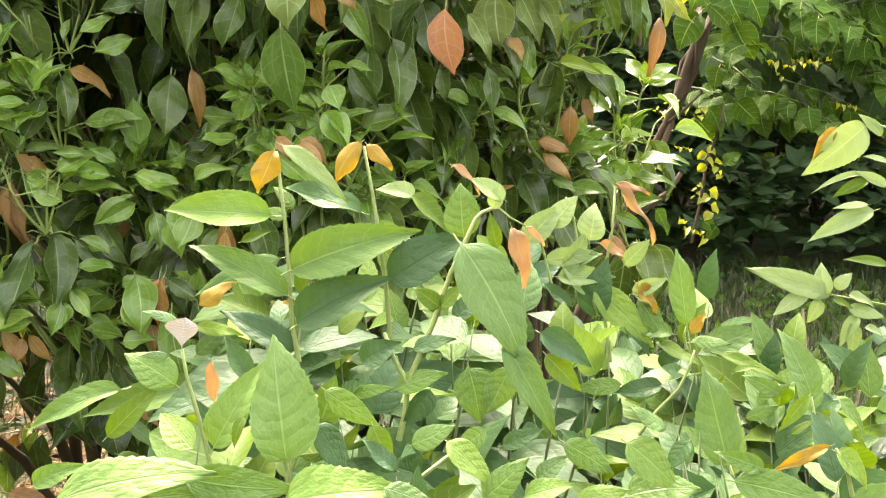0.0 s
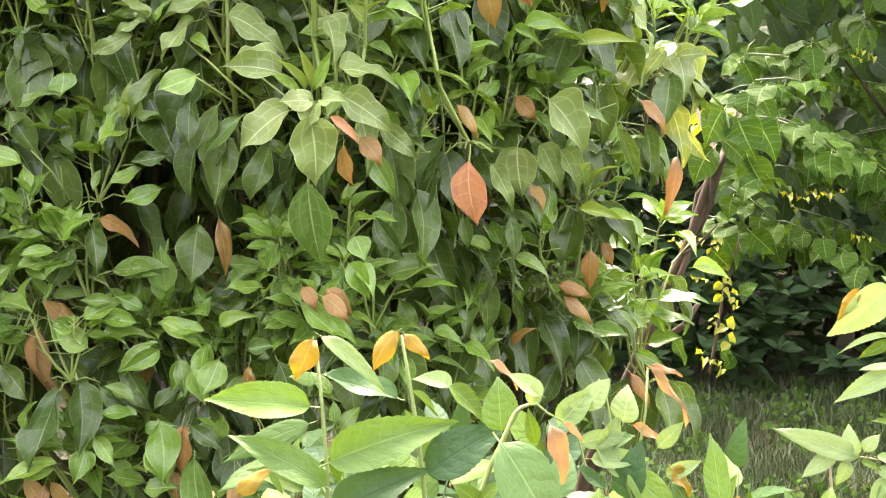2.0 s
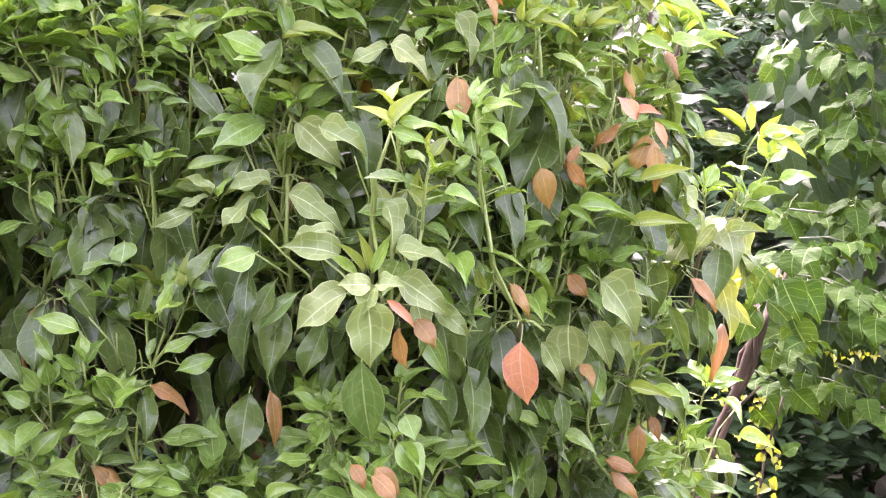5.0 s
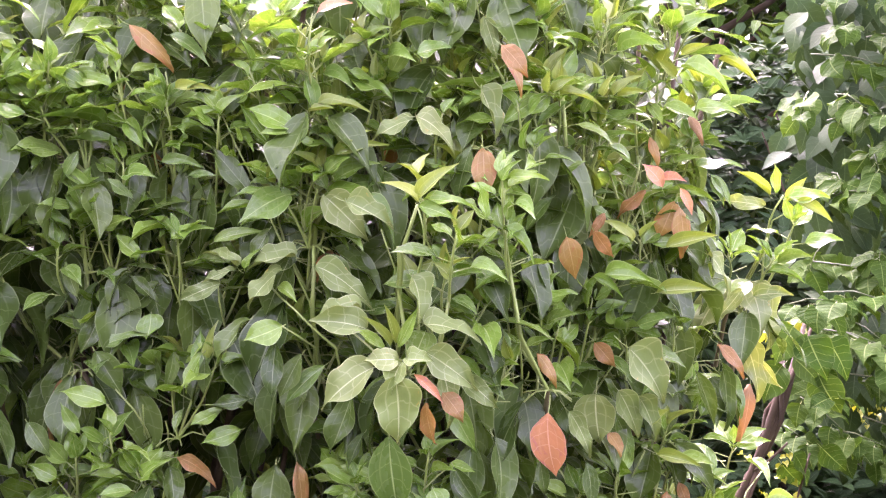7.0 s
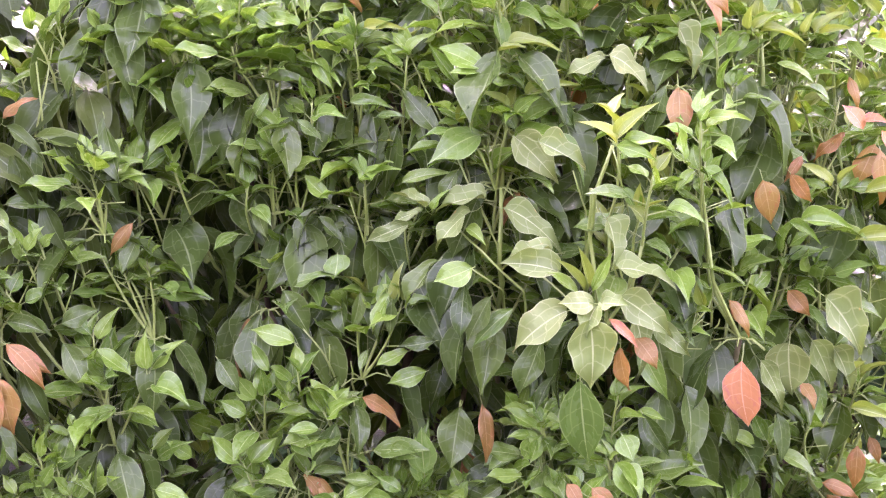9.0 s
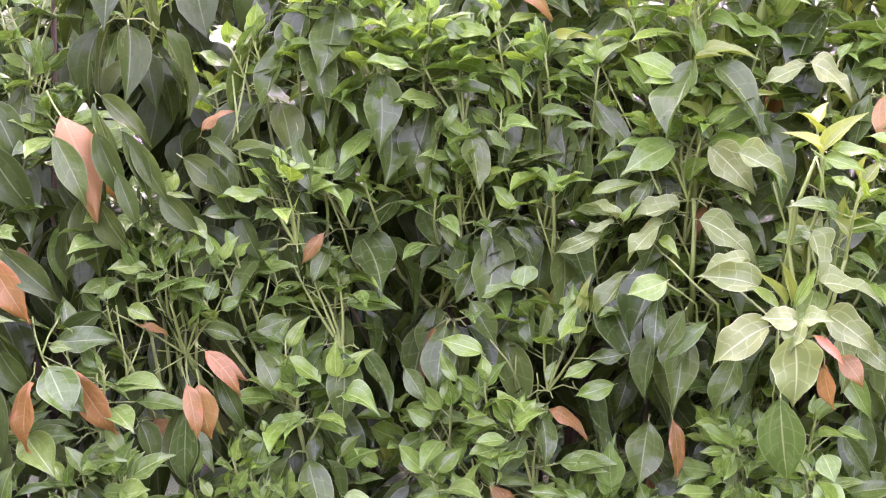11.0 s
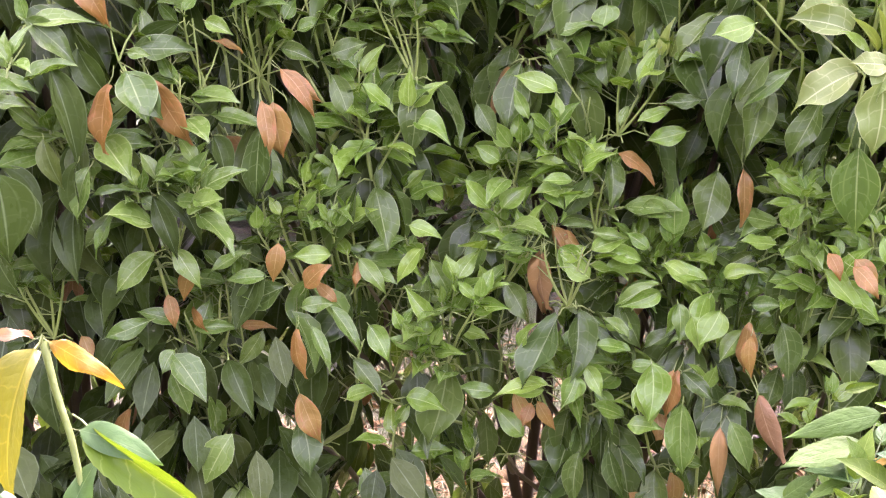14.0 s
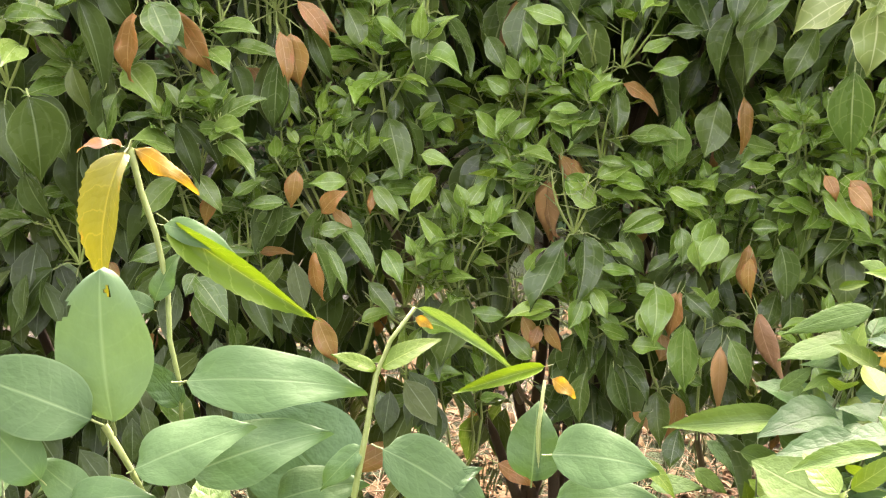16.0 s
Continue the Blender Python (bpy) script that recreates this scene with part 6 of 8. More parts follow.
shoot(right_shrub, [(0.250, 2.021, 1.591), (0.287, 1.987, 1.678)], 0.0022, "stalk")
shoot(mid_shrub, [(-0.576, 1.785, 1.507), (-0.639, 1.763, 1.613)], 0.0022, "stalk")
shoot(mid_shrub, [(-0.386, 1.803, 1.620), (-0.350, 1.785, 1.701)], 0.0022, "stalk")
shoot(right_shrub, [(-0.280, 1.852, 1.568), (-0.251, 1.801, 1.671)], 0.0022, "stalk")
whorl(mid_shrub, (-0.593, 1.745, 1.685), 6, 0.070, "old", 398)
whorl(mid_shrub, (-0.444, 1.753, 1.637), 6, 0.070, "old", 399)
whorl(right_shrub, (-0.316, 1.787, 1.610), 6, 0.071, "old", 400)
whorl(right_shrub, (-0.181, 1.777, 1.568), 6, 0.070, "old", 401)
whorl(right_shrub, (-0.098, 1.725, 1.579), 6, 0.064, "old", 402)
whorl(mid_shrub, (-0.787, 1.731, 1.542), 6, 0.070, "old", 403)
tuft(mid_shrub, (-0.735, 1.737, 1.555), 7, 0.045, "young", 404)
tuft(mid_shrub, (-0.833, 1.723, 1.569), 7, 0.045, "young", 405)
tuft(mid_shrub, (-0.929, 1.702, 1.566), 7, 0.045, "young", 406)
tuft(mid_shrub, (-0.635, 1.743, 1.598), 7, 0.045, "young", 407)
tuft(left_shrub, (-1.021, 1.677, 1.561), 7, 0.045, "young", 408)
tuft(left_shrub, (-0.992, 1.687, 1.579), 7, 0.045, "young", 409)
tuft(mid_shrub, (-0.568, 1.745, 1.598), 7, 0.049, "tip", 410)
tuft(mid_shrub, (-0.792, 1.732, 1.496), 7, 0.041, "young", 411)
tuft(mid_shrub, (-0.685, 1.750, 1.433), 7, 0.037, "young", 412)
whorl(mid_shrub, (-0.873, 1.715, 1.535), 6, 0.074, "old", 413)
whorl(left_shrub, (-0.986, 1.679, 1.489), 6, 0.074, "deep", 414)
whorl(mid_shrub, (-0.734, 1.741, 1.481), 6, 0.075, "old", 415)
shoot(left_shrub, [(-1.026, 1.690, 1.407), (-1.001, 1.705, 1.582)], 0.0022, "stalk")
shoot(left_shrub, [(-1.011, 1.695, 1.399), (-1.029, 1.693, 1.547)], 0.0022, "stalk")
shoot(right_shrub, [(0.037, 2.067, 0.851), (-0.038, 1.933, 0.984)], 0.0070, "bark")
shoot(left_shrub, [(-1.348, 1.528, 1.268), (-1.298, 1.523, 1.260)], 0.0016, "stalk")
shoot(left_shrub, [(-1.357, 1.533, 1.284), (-1.376, 1.561, 1.397)], 0.0025, "stalk")
shoot(left_shrub, [(-1.342, 1.459, 1.151), (-1.347, 1.406, 1.105)], 0.0022, "stalk")
shoot(left_shrub, [(-1.331, 1.445, 1.127), (-1.328, 1.393, 1.084)], 0.0020, "stalk")
shoot(left_shrub, [(-1.213, 1.493, 1.113), (-1.205, 1.528, 1.168)], 0.0025, "stalk")
shoot(left_shrub, [(-1.213, 1.493, 1.113), (-1.234, 1.501, 1.166)], 0.0022, "stalk")
shoot(left_shrub, [(-1.213, 1.493, 1.113), (-1.168, 1.510, 1.091)], 0.0015, "stalk")
shoot(left_shrub, [(-1.213, 1.494, 1.114), (-1.192, 1.479, 1.099)], 0.0015, "stalk")
shoot(left_shrub, [(-1.079, 1.666, 1.100), (-1.106, 1.623, 1.077)], 0.0016, "stalk")
shoot(left_shrub, [(-1.079, 1.666, 1.100), (-1.053, 1.627, 1.028)], 0.0016, "stalk")
shoot(left_shrub, [(-1.079, 1.666, 1.100), (-1.059, 1.638, 1.063)], 0.0015, "stalk")
shoot(left_shrub, [(-1.079, 1.666, 1.100), (-1.024, 1.643, 1.076)], 0.0014, "stalk")
shoot(left_shrub, [(-1.079, 1.666, 1.100), (-1.038, 1.649, 1.114)], 0.0014, "stalk")
shoot(left_shrub, [(-1.079, 1.666, 1.100), (-1.090, 1.632, 1.191), (-1.101, 1.627, 1.265)], 0.0024, "stalk")
shoot(left_shrub, [(-1.082, 1.666, 1.102), (-1.108, 1.624, 1.190)], 0.0020, "stalk")
shoot(left_shrub, [(-1.078, 1.667, 1.106), (-1.042, 1.646, 1.195), (-1.027, 1.655, 1.238)], 0.0022, "stalk")
shoot(left_shrub, [(-1.078, 1.667, 1.102), (-1.025, 1.651, 1.172), (-1.001, 1.668, 1.240)], 0.0020, "stalk")
shoot(left_shrub, [(-1.082, 1.666, 1.102), (-1.138, 1.604, 1.155), (-1.156, 1.585, 1.170)], 0.0020, "stalk")
shoot(left_shrub, [(-1.135, 1.590, 1.077), (-1.154, 1.589, 1.178)], 0.0022, "stalk")
shoot(left_shrub, [(-1.135, 1.590, 1.077), (-1.123, 1.620, 1.147)], 0.0020, "stalk")
shoot(left_shrub, [(-0.968, 1.693, 1.142), (-1.001, 1.668, 1.240)], 0.0020, "stalk")
shoot(left_shrub, [(-0.976, 1.689, 1.150), (-0.956, 1.693, 1.235)], 0.0020, "stalk")
tuft(left_shrub, (-1.087, 1.611, 1.233), 7, 0.041, "young", 480)
tuft(left_shrub, (-1.107, 1.604, 1.264), 6, 0.039, "young", 481)
tuft(left_shrub, (-1.074, 1.618, 1.259), 6, 0.037, "young", 482)
tuft(left_shrub, (-1.016, 1.642, 1.247), 6, 0.035, "young", 483)
tuft(left_shrub, (-0.996, 1.654, 1.257), 6, 0.037, "young", 484)
tuft(mid_shrub, (-0.947, 1.680, 1.236), 6, 0.035, "young", 485)
tuft(left_shrub, (-1.156, 1.567, 1.183), 7, 0.037, "young", 486)
tuft(left_shrub, (-1.082, 1.616, 1.184), 7, 0.035, "young", 487)
tuft(left_shrub, (-1.127, 1.592, 1.246), 5, 0.037, "young", 488)
tuft(left_shrub, (-1.054, 1.625, 1.244), 6, 0.037, "young", 489)
tuft(mid_shrub, (-0.929, 1.688, 1.129), 6, 0.038, "young", 491)
shoot(mid_shrub, [(-0.917, 1.754, 1.038), (-0.918, 1.722, 1.119)], 0.0020, "stalk")
tuft(left_shrub, (-1.034, 1.629, 1.188), 5, 0.035, "young", 496)
tuft(left_shrub, (-1.089, 1.629, 1.343), 6, 0.037, "young", 502)
tuft(left_shrub, (-1.174, 1.586, 1.323), 6, 0.037, "young", 503)
tuft(left_shrub, (-1.120, 1.618, 1.353), 5, 0.037, "young", 504)
tuft(mid_shrub, (-0.890, 1.725, 1.374), 6, 0.037, "young", 505)
shoot(mid_shrub, [(-0.870, 1.770, 1.293), (-0.896, 1.741, 1.366)], 0.0020, "stalk")
tuft(mid_shrub, (-0.835, 1.745, 1.379), 6, 0.038, "young", 507)
tuft(left_shrub, (-0.962, 1.688, 1.342), 6, 0.041, "young", 508)
tuft(mid_shrub, (-0.862, 1.733, 1.218), 6, 0.035, "young", 511)
whorl(left_shrub, (-0.971, 1.674, 1.292), 7, 0.070, "deep", 512)
whorl(left_shrub, (-1.103, 1.610, 1.289), 6, 0.069, "deep", 513)
whorl(mid_shrub, (-0.875, 1.729, 1.175), 6, 0.068, "old", 514)
whorl(left_shrub, (-1.234, 1.551, 1.301), 7, 0.073, "deep", 515)
whorl(left_shrub, (-1.178, 1.555, 1.218), 6, 0.069, "deep", 516)
shoot(left_shrub, [(-1.153, 1.547, 0.858), (-1.161, 1.510, 0.906), (-1.174, 1.480, 0.934)], 0.0040, "stalk")
tuft(left_shrub, (-1.162, 1.467, 0.942), 5, 0.038, "young", 522)
shoot(left_shrub, [(-1.174, 1.530, 0.885), (-1.202, 1.487, 0.896)], 0.0016, "stalk")
shoot(left_shrub, [(-1.160, 1.543, 0.841), (-1.161, 1.522, 0.837)], 0.0015, "stalk")
shoot(left_shrub, [(-1.040, 1.656, 0.807), (-1.072, 1.603, 0.837)], 0.0018, "stalk")
tuft(left_shrub, (-1.035, 1.598, 0.878), 6, 0.035, "young", 538)
tuft(left_shrub, (-1.006, 1.609, 0.901), 6, 0.035, "young", 539)
tuft(left_shrub, (-0.977, 1.617, 0.959), 6, 0.037, "young", 540)
tuft(left_shrub, (-0.957, 1.635, 0.941), 6, 0.037, "young", 541)
tuft(mid_shrub, (-0.941, 1.655, 0.987), 6, 0.035, "young", 542)
tuft(mid_shrub, (-0.922, 1.666, 0.911), 6, 0.035, "young", 543)
tuft(mid_shrub, (-0.940, 1.646, 0.895), 6, 0.035, "young", 544)
tuft(left_shrub, (-0.980, 1.621, 0.911), 6, 0.035, "young", 545)
tuft(left_shrub, (-1.030, 1.597, 0.934), 5, 0.035, "young", 546)
shoot(left_shrub, [(-0.973, 1.666, 0.860), (-0.984, 1.636, 0.933)], 0.0020, "stalk")
shoot(mid_shrub, [(-0.949, 1.675, 0.861), (-0.959, 1.654, 0.925)], 0.0020, "stalk")
shoot(left_shrub, [(-0.961, 1.670, 0.861), (-0.941, 1.672, 0.950)], 0.0020, "stalk")
tuft(mid_shrub, (-0.912, 1.651, 0.855), 5, 0.035, "young", 551)
shoot(left_shrub, [(-0.995, 1.668, 0.767), (-0.975, 1.627, 0.729)], 0.0015, "stalk")
shoot(left_shrub, [(-0.985, 1.666, 0.765), (-0.951, 1.627, 0.736)], 0.0015, "stalk")
whorl(left_shrub, (-0.979, 1.627, 0.785), 5, 0.059, "deep", 563)
tuft(left_shrub, (-1.123, 1.550, 0.747), 6, 0.037, "young", 571)
shoot(left_shrub, [(-1.069, 1.637, 0.655), (-1.129, 1.586, 0.687), (-1.148, 1.566, 0.703)], 0.0020, "stalk")
shoot(left_shrub, [(-1.069, 1.637, 0.654), (-1.125, 1.572, 0.736)], 0.0020, "stalk")
shoot(left_shrub, [(-1.078, 1.635, 0.663), (-1.101, 1.608, 0.650)], 0.0020, "stalk")
tuft(left_shrub, (-1.059, 1.609, 0.728), 5, 0.038, "young", 578)
whorl(mid_shrub, (-0.898, 1.739, 1.014), 4, 0.052, "old", 583)
shoot(mid_shrub, [(-0.907, 1.762, 1.012), (-0.900, 1.743, 1.085)], 0.0022, "stalk")
tuft(mid_shrub, (-0.863, 1.749, 0.943), 7, 0.037, "young", 588)
shoot(mid_shrub, [(-0.855, 1.746, 0.874), (-0.868, 1.754, 0.929)], 0.0020, "stalk")
tuft(mid_shrub, (-0.777, 1.721, 0.780), 7, 0.036, "young", 596)
tuft(mid_shrub, (-0.820, 1.669, 0.743), 6, 0.035, "young", 597)
tuft(mid_shrub, (-0.867, 1.629, 0.729), 6, 0.035, "young", 598)
tuft(mid_shrub, (-0.871, 1.622, 0.696), 6, 0.035, "young", 599)
tuft(mid_shrub, (-0.782, 1.695, 0.716), 6, 0.036, "young", 600)
whorl(left_shrub, (-1.234, 1.378, 1.005), 6, 0.064, "deep", 603)
whorl(left_shrub, (-1.111, 1.537, 1.007), 6, 0.064, "deep", 604)
whorl(mid_shrub, (-0.900, 1.633, 0.792), 6, 0.067, "old", 605)
tuft(mid_shrub, (-0.758, 1.744, 0.795), 7, 0.039, "young", 614)
tuft(mid_shrub, (-0.692, 1.774, 0.771), 6, 0.039, "young", 615)
tuft(mid_shrub, (-0.666, 1.761, 0.716), 6, 0.039, "young", 616)
shoot(mid_shrub, [(-0.668, 1.860, 0.882), (-0.672, 1.833, 0.942)], 0.0030, "stalk")
shoot(mid_shrub, [(-0.674, 1.859, 0.900), (-0.720, 1.799, 1.012)], 0.0022, "stalk")
shoot(mid_shrub, [(-0.675, 1.859, 0.909), (-0.618, 1.818, 1.014)], 0.0022, "stalk")
shoot(mid_shrub, [(-0.670, 1.860, 0.901), (-0.647, 1.821, 0.983)], 0.0020, "stalk")
shoot(mid_shrub, [(-0.474, 1.846, 0.842), (-0.521, 1.830, 0.892)], 0.0020, "stalk")
shoot(mid_shrub, [(-0.458, 1.850, 0.853), (-0.466, 1.840, 0.934)], 0.0020, "stalk")
tuft(mid_shrub, (-0.553, 1.812, 0.891), 7, 0.039, "young", 623)
tuft(mid_shrub, (-0.493, 1.812, 0.900), 7, 0.038, "young", 624)
tuft(mid_shrub, (-0.463, 1.821, 0.929), 6, 0.051, "young", 625)
tuft(mid_shrub, (-0.409, 1.828, 0.883), 6, 0.038, "young", 626)
tuft(right_shrub, (-0.362, 1.810, 0.851), 6, 0.035, "young", 633)
tuft(right_shrub, (-0.313, 1.812, 0.919), 6, 0.035, "young", 634)
tuft(right_shrub, (-0.272, 1.739, 0.981), 6, 0.033, "young", 640)
shoot(right_shrub, [(-0.275, 1.801, 0.799), (-0.226, 1.749, 0.913)], 0.0025, "stalk")
shoot(right_shrub, [(-0.225, 1.772, 0.908), (-0.217, 1.726, 0.960)], 0.0020, "stalk")
shoot(right_shrub, [(-0.331, 1.792, 0.753), (-0.294, 1.750, 0.719)], 0.0014, "stalk")
tuft(mid_shrub, (-0.741, 1.754, 0.789), 7, 0.041, "young", 665)
tuft(mid_shrub, (-0.661, 1.771, 0.742), 6, 0.041, "young", 666)
tuft(mid_shrub, (-0.590, 1.777, 0.724), 6, 0.041, "young", 667)
tuft(mid_shrub, (-0.709, 1.754, 0.564), 7, 0.042, "young", 668)
tuft(mid_shrub, (-0.724, 1.758, 0.501), 6, 0.042, "young", 669)
shoot(mid_shrub, [(-0.545, 1.802, 0.620), (-0.592, 1.794, 0.710)], 0.0020, "stalk")
shoot(mid_shrub, [(-0.545, 1.802, 0.620), (-0.485, 1.790, 0.672)], 0.0020, "stalk")
shoot(mid_shrub, [(-0.545, 1.802, 0.615), (-0.610, 1.779, 0.653)], 0.0020, "stalk")
shoot(mid_shrub, [(-0.545, 1.802, 0.620), (-0.385, 1.784, 0.737)], 0.0025, "stalk")
tuft(right_shrub, (-0.371, 1.754, 0.719), 5, 0.037, "young", 682)
whorl(right_shrub, (-0.377, 1.752, 0.701), 6, 0.066, "old", 683)
whorl(mid_shrub, (-0.538, 1.763, 0.622), 6, 0.068, "old", 684)
whorl(mid_shrub, (-0.436, 1.763, 0.536), 5, 0.068, "old", 685)
whorl(mid_shrub, (-0.676, 1.759, 0.510), 6, 0.065, "old", 686)
whorl(right_shrub, (-0.266, 1.741, 0.758), 5, 0.059, "old", 687)
whorl(right_shrub, (-0.235, 1.727, 0.661), 6, 0.059, "old", 690)
tuft(right_shrub, (-0.222, 1.728, 0.689), 5, 0.036, "young", 691)
tuft(right_shrub, (-0.197, 1.745, 0.734), 5, 0.035, "young", 692)
whorl(mid_shrub, (-0.798, 1.719, 0.578), 6, 0.069, "old", 694)
tuft(mid_shrub, (-0.782, 1.744, 0.534), 6, 0.039, "young", 695)
tuft(mid_shrub, (-0.828, 1.694, 0.580), 6, 0.039, "young", 696)
tuft(mid_shrub, (-0.846, 1.646, 0.647), 6, 0.037, "young", 697)
tuft(mid_shrub, (-0.799, 1.682, 0.720), 6, 0.038, "young", 702)
shoot(mid_shrub, [(-0.681, 1.858, 0.901), (-0.638, 1.822, 0.984)], 0.0025, "stalk")
shoot(mid_shrub, [(-0.669, 1.857, 0.861), (-0.658, 1.842, 0.903)], 0.0015, "stalk")
tuft(mid_shrub, (-0.506, 1.811, 0.908), 6, 0.038, "young", 711)
tuft(mid_shrub, (-0.477, 1.813, 0.886), 6, 0.038, "young", 712)
tuft(right_shrub, (-0.377, 1.823, 0.871), 6, 0.039, "young", 714)
shoot(right_shrub, [(-0.372, 1.834, 0.816), (-0.398, 1.838, 0.860)], 0.0020, "stalk")
shoot(right_shrub, [(-0.364, 1.836, 0.825), (-0.356, 1.851, 0.893)], 0.0020, "stalk")
tuft(mid_shrub, (-0.592, 1.772, 0.704), 7, 0.042, "young", 723)
shoot(mid_shrub, [(-0.545, 1.803, 0.620), (-0.606, 1.784, 0.679)], 0.0020, "stalk")
shoot(mid_shrub, [(-0.537, 1.804, 0.624), (-0.566, 1.803, 0.736)], 0.0020, "stalk")
whorl(mid_shrub, (-0.637, 1.787, 0.766), 6, 0.068, "old", 742)
whorl(mid_shrub, (-0.520, 1.806, 0.848), 6, 0.068, "old", 743)
whorl(mid_shrub, (-0.567, 1.762, 0.633), 6, 0.059, "old", 744)
whorl(mid_shrub, (-0.405, 1.774, 0.751), 6, 0.063, "old", 745)
tuft(mid_shrub, (-0.650, 1.772, 0.735), 6, 0.042, "young", 746)
tuft(right_shrub, (-0.331, 1.799, 0.850), 5, 0.038, "young", 747)
tuft(mid_shrub, (-0.666, 1.806, 0.823), 5, 0.038, "young", 748)
tuft(mid_shrub, (-0.445, 1.826, 0.914), 6, 0.039, "young", 749)
tuft(mid_shrub, (-0.466, 1.767, 0.658), 5, 0.038, "young", 751)
whorl(right_shrub, (-0.323, 1.733, 0.694), 5, 0.062, "old", 752)
whorl(mid_shrub, (-0.655, 1.753, 0.671), 6, 0.067, "old", 753)
tuft(right_shrub, (-0.273, 1.764, 0.907), 6, 0.037, "young", 754)
tuft(right_shrub, (-0.217, 1.712, 0.940), 6, 0.036, "young", 755)
tuft(right_shrub, (-0.178, 1.724, 0.930), 6, 0.036, "young", 757)
whorl(right_shrub, (0.047, 1.941, 0.896), 6, 0.068, "old", 758)
tuft(right_shrub, (0.343, 2.266, 0.887), 6, 0.048, "young", 759)
tuft(right_shrub, (0.252, 2.126, 0.886), 6, 0.045, "young", 760)
whorl(right_shrub, (0.190, 2.092, 0.852), 5, 0.074, "old", 765)
tuft(right_shrub, (0.314, 2.273, 0.800), 6, 0.043, "young", 766)
tuft(right_shrub, (-0.025, 1.875, 0.870), 5, 0.037, "young", 768)
whorl(right_shrub, (-0.095, 1.831, 0.790), 6, 0.065, "old", 769)
whorl(right_shrub, (-0.008, 1.930, 0.786), 6, 0.068, "old", 770)

def fan(plant, p, r, kind="young", stems=4, rise=0.125):
    """A branch end with hanging old leaves and green shoots that spread upward from it."""
    p = Vector(p)
    for k in range(4):
        drooping(plant, p, 180 + (k - 1.5) * 60 + r.uniform(-20, 20), 0.095 * r.uniform(0.8, 1.2), "deep" if plant is left_shrub else "old", r)
    for k in range(stems):
        d = Vector((r.uniform(-0.55, 0.55), r.uniform(-0.5, 0.1), 1)).normalized()
        leafy_shoot(plant, p, p + d * rise * r.uniform(0.7, 1.25), r, 0.06, r.randint(5, 6), kind, 0.45, False, "tip" if kind == "young" and p.z > 1.05 and p.x > -0.6 else kind)


# Passes 404 and 405 add light-coloured leaves so the hedge top looks brighter lit.
for shrub, x0, x1, z0, z1, step, kind, seed in ((mid_shrub, -0.95, -0.38, 0.55, 1.85, 0.16, "young", 401), (right_shrub, -0.38, 0.3, 0.65, 1.86, 0.15, "young", 402), (left_shrub, -1.9, -0.95, 0.6, 1.8, 0.17, "mid", 403), (mid_shrub, -0.95, -0.38, 1.2, 1.86, 0.17, "young", 404), (right_shrub, -0.38, 0.34, 1.15, 1.86, 0.16, "young", 405)):
    r = random.Random(seed)
    for row in range(int((z1 - z0) / step)):
        for col in range(int((x1 - x0) / step)):
            x, z = x0 + (col + r.uniform(0.1, 0.9)) * step, z0 + (row + r.uniform(0.1, 0.9)) * step
            fan(shrub, (x, hedge_face(x, z) + r.uniform(-0.03, 0.09), z), r, kind)

# ---- uncounted foliage of the hedge ----
for shrub, x0, x1, seed, top, base in ((left_shrub, -2.5, -0.95, 21, 1.98, "deep"), (mid_shrub, -0.95, -0.38, 22, 1.92, "old"), (right_shrub, -0.38, 0.27, 23, 1.86, "old")):
    fill(shrub, x0, x1, 0.42, top, (0.14, 0.32), 0.14, seed, 0.15 if base == "old" else 0.0, base=base, stems=(0, 1), keep=lambda x, z: noise.noise(Vector((x * 5, z * 5, 1))) > (-1 if z > 1.45 else -0.12 if z > 0.75 else 0.12))
    # Inner layers use the darkest leaf colour, standing in for shade inside the hedge.
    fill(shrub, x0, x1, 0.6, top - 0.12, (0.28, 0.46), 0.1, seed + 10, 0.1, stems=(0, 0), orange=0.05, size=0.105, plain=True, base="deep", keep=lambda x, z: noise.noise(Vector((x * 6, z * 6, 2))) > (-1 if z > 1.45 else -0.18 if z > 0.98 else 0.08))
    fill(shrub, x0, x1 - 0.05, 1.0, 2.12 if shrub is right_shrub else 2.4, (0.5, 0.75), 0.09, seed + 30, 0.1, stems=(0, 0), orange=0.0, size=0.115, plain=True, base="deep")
# Low layers are darkened by leaf colour too, for the shade near the ground.
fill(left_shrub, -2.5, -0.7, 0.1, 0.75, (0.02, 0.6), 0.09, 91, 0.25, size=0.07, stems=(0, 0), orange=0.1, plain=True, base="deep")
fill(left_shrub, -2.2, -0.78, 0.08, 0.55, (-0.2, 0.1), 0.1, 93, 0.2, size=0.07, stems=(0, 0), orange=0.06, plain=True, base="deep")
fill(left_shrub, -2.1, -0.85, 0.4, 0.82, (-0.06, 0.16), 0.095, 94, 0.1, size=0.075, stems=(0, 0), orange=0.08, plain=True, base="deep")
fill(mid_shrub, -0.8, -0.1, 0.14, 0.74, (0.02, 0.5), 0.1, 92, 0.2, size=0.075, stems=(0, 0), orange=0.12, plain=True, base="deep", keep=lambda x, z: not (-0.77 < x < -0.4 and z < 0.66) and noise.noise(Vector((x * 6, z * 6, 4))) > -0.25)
for shrub in (left_shrub, mid_shrub, right_shrub):
    shrub.finish()


# ---- saplings in front, with toothed leaves ----
def sapling(foot, label, seed):
    return Plant("sapling", foot, label, "sapling", "saplings in front", seed)


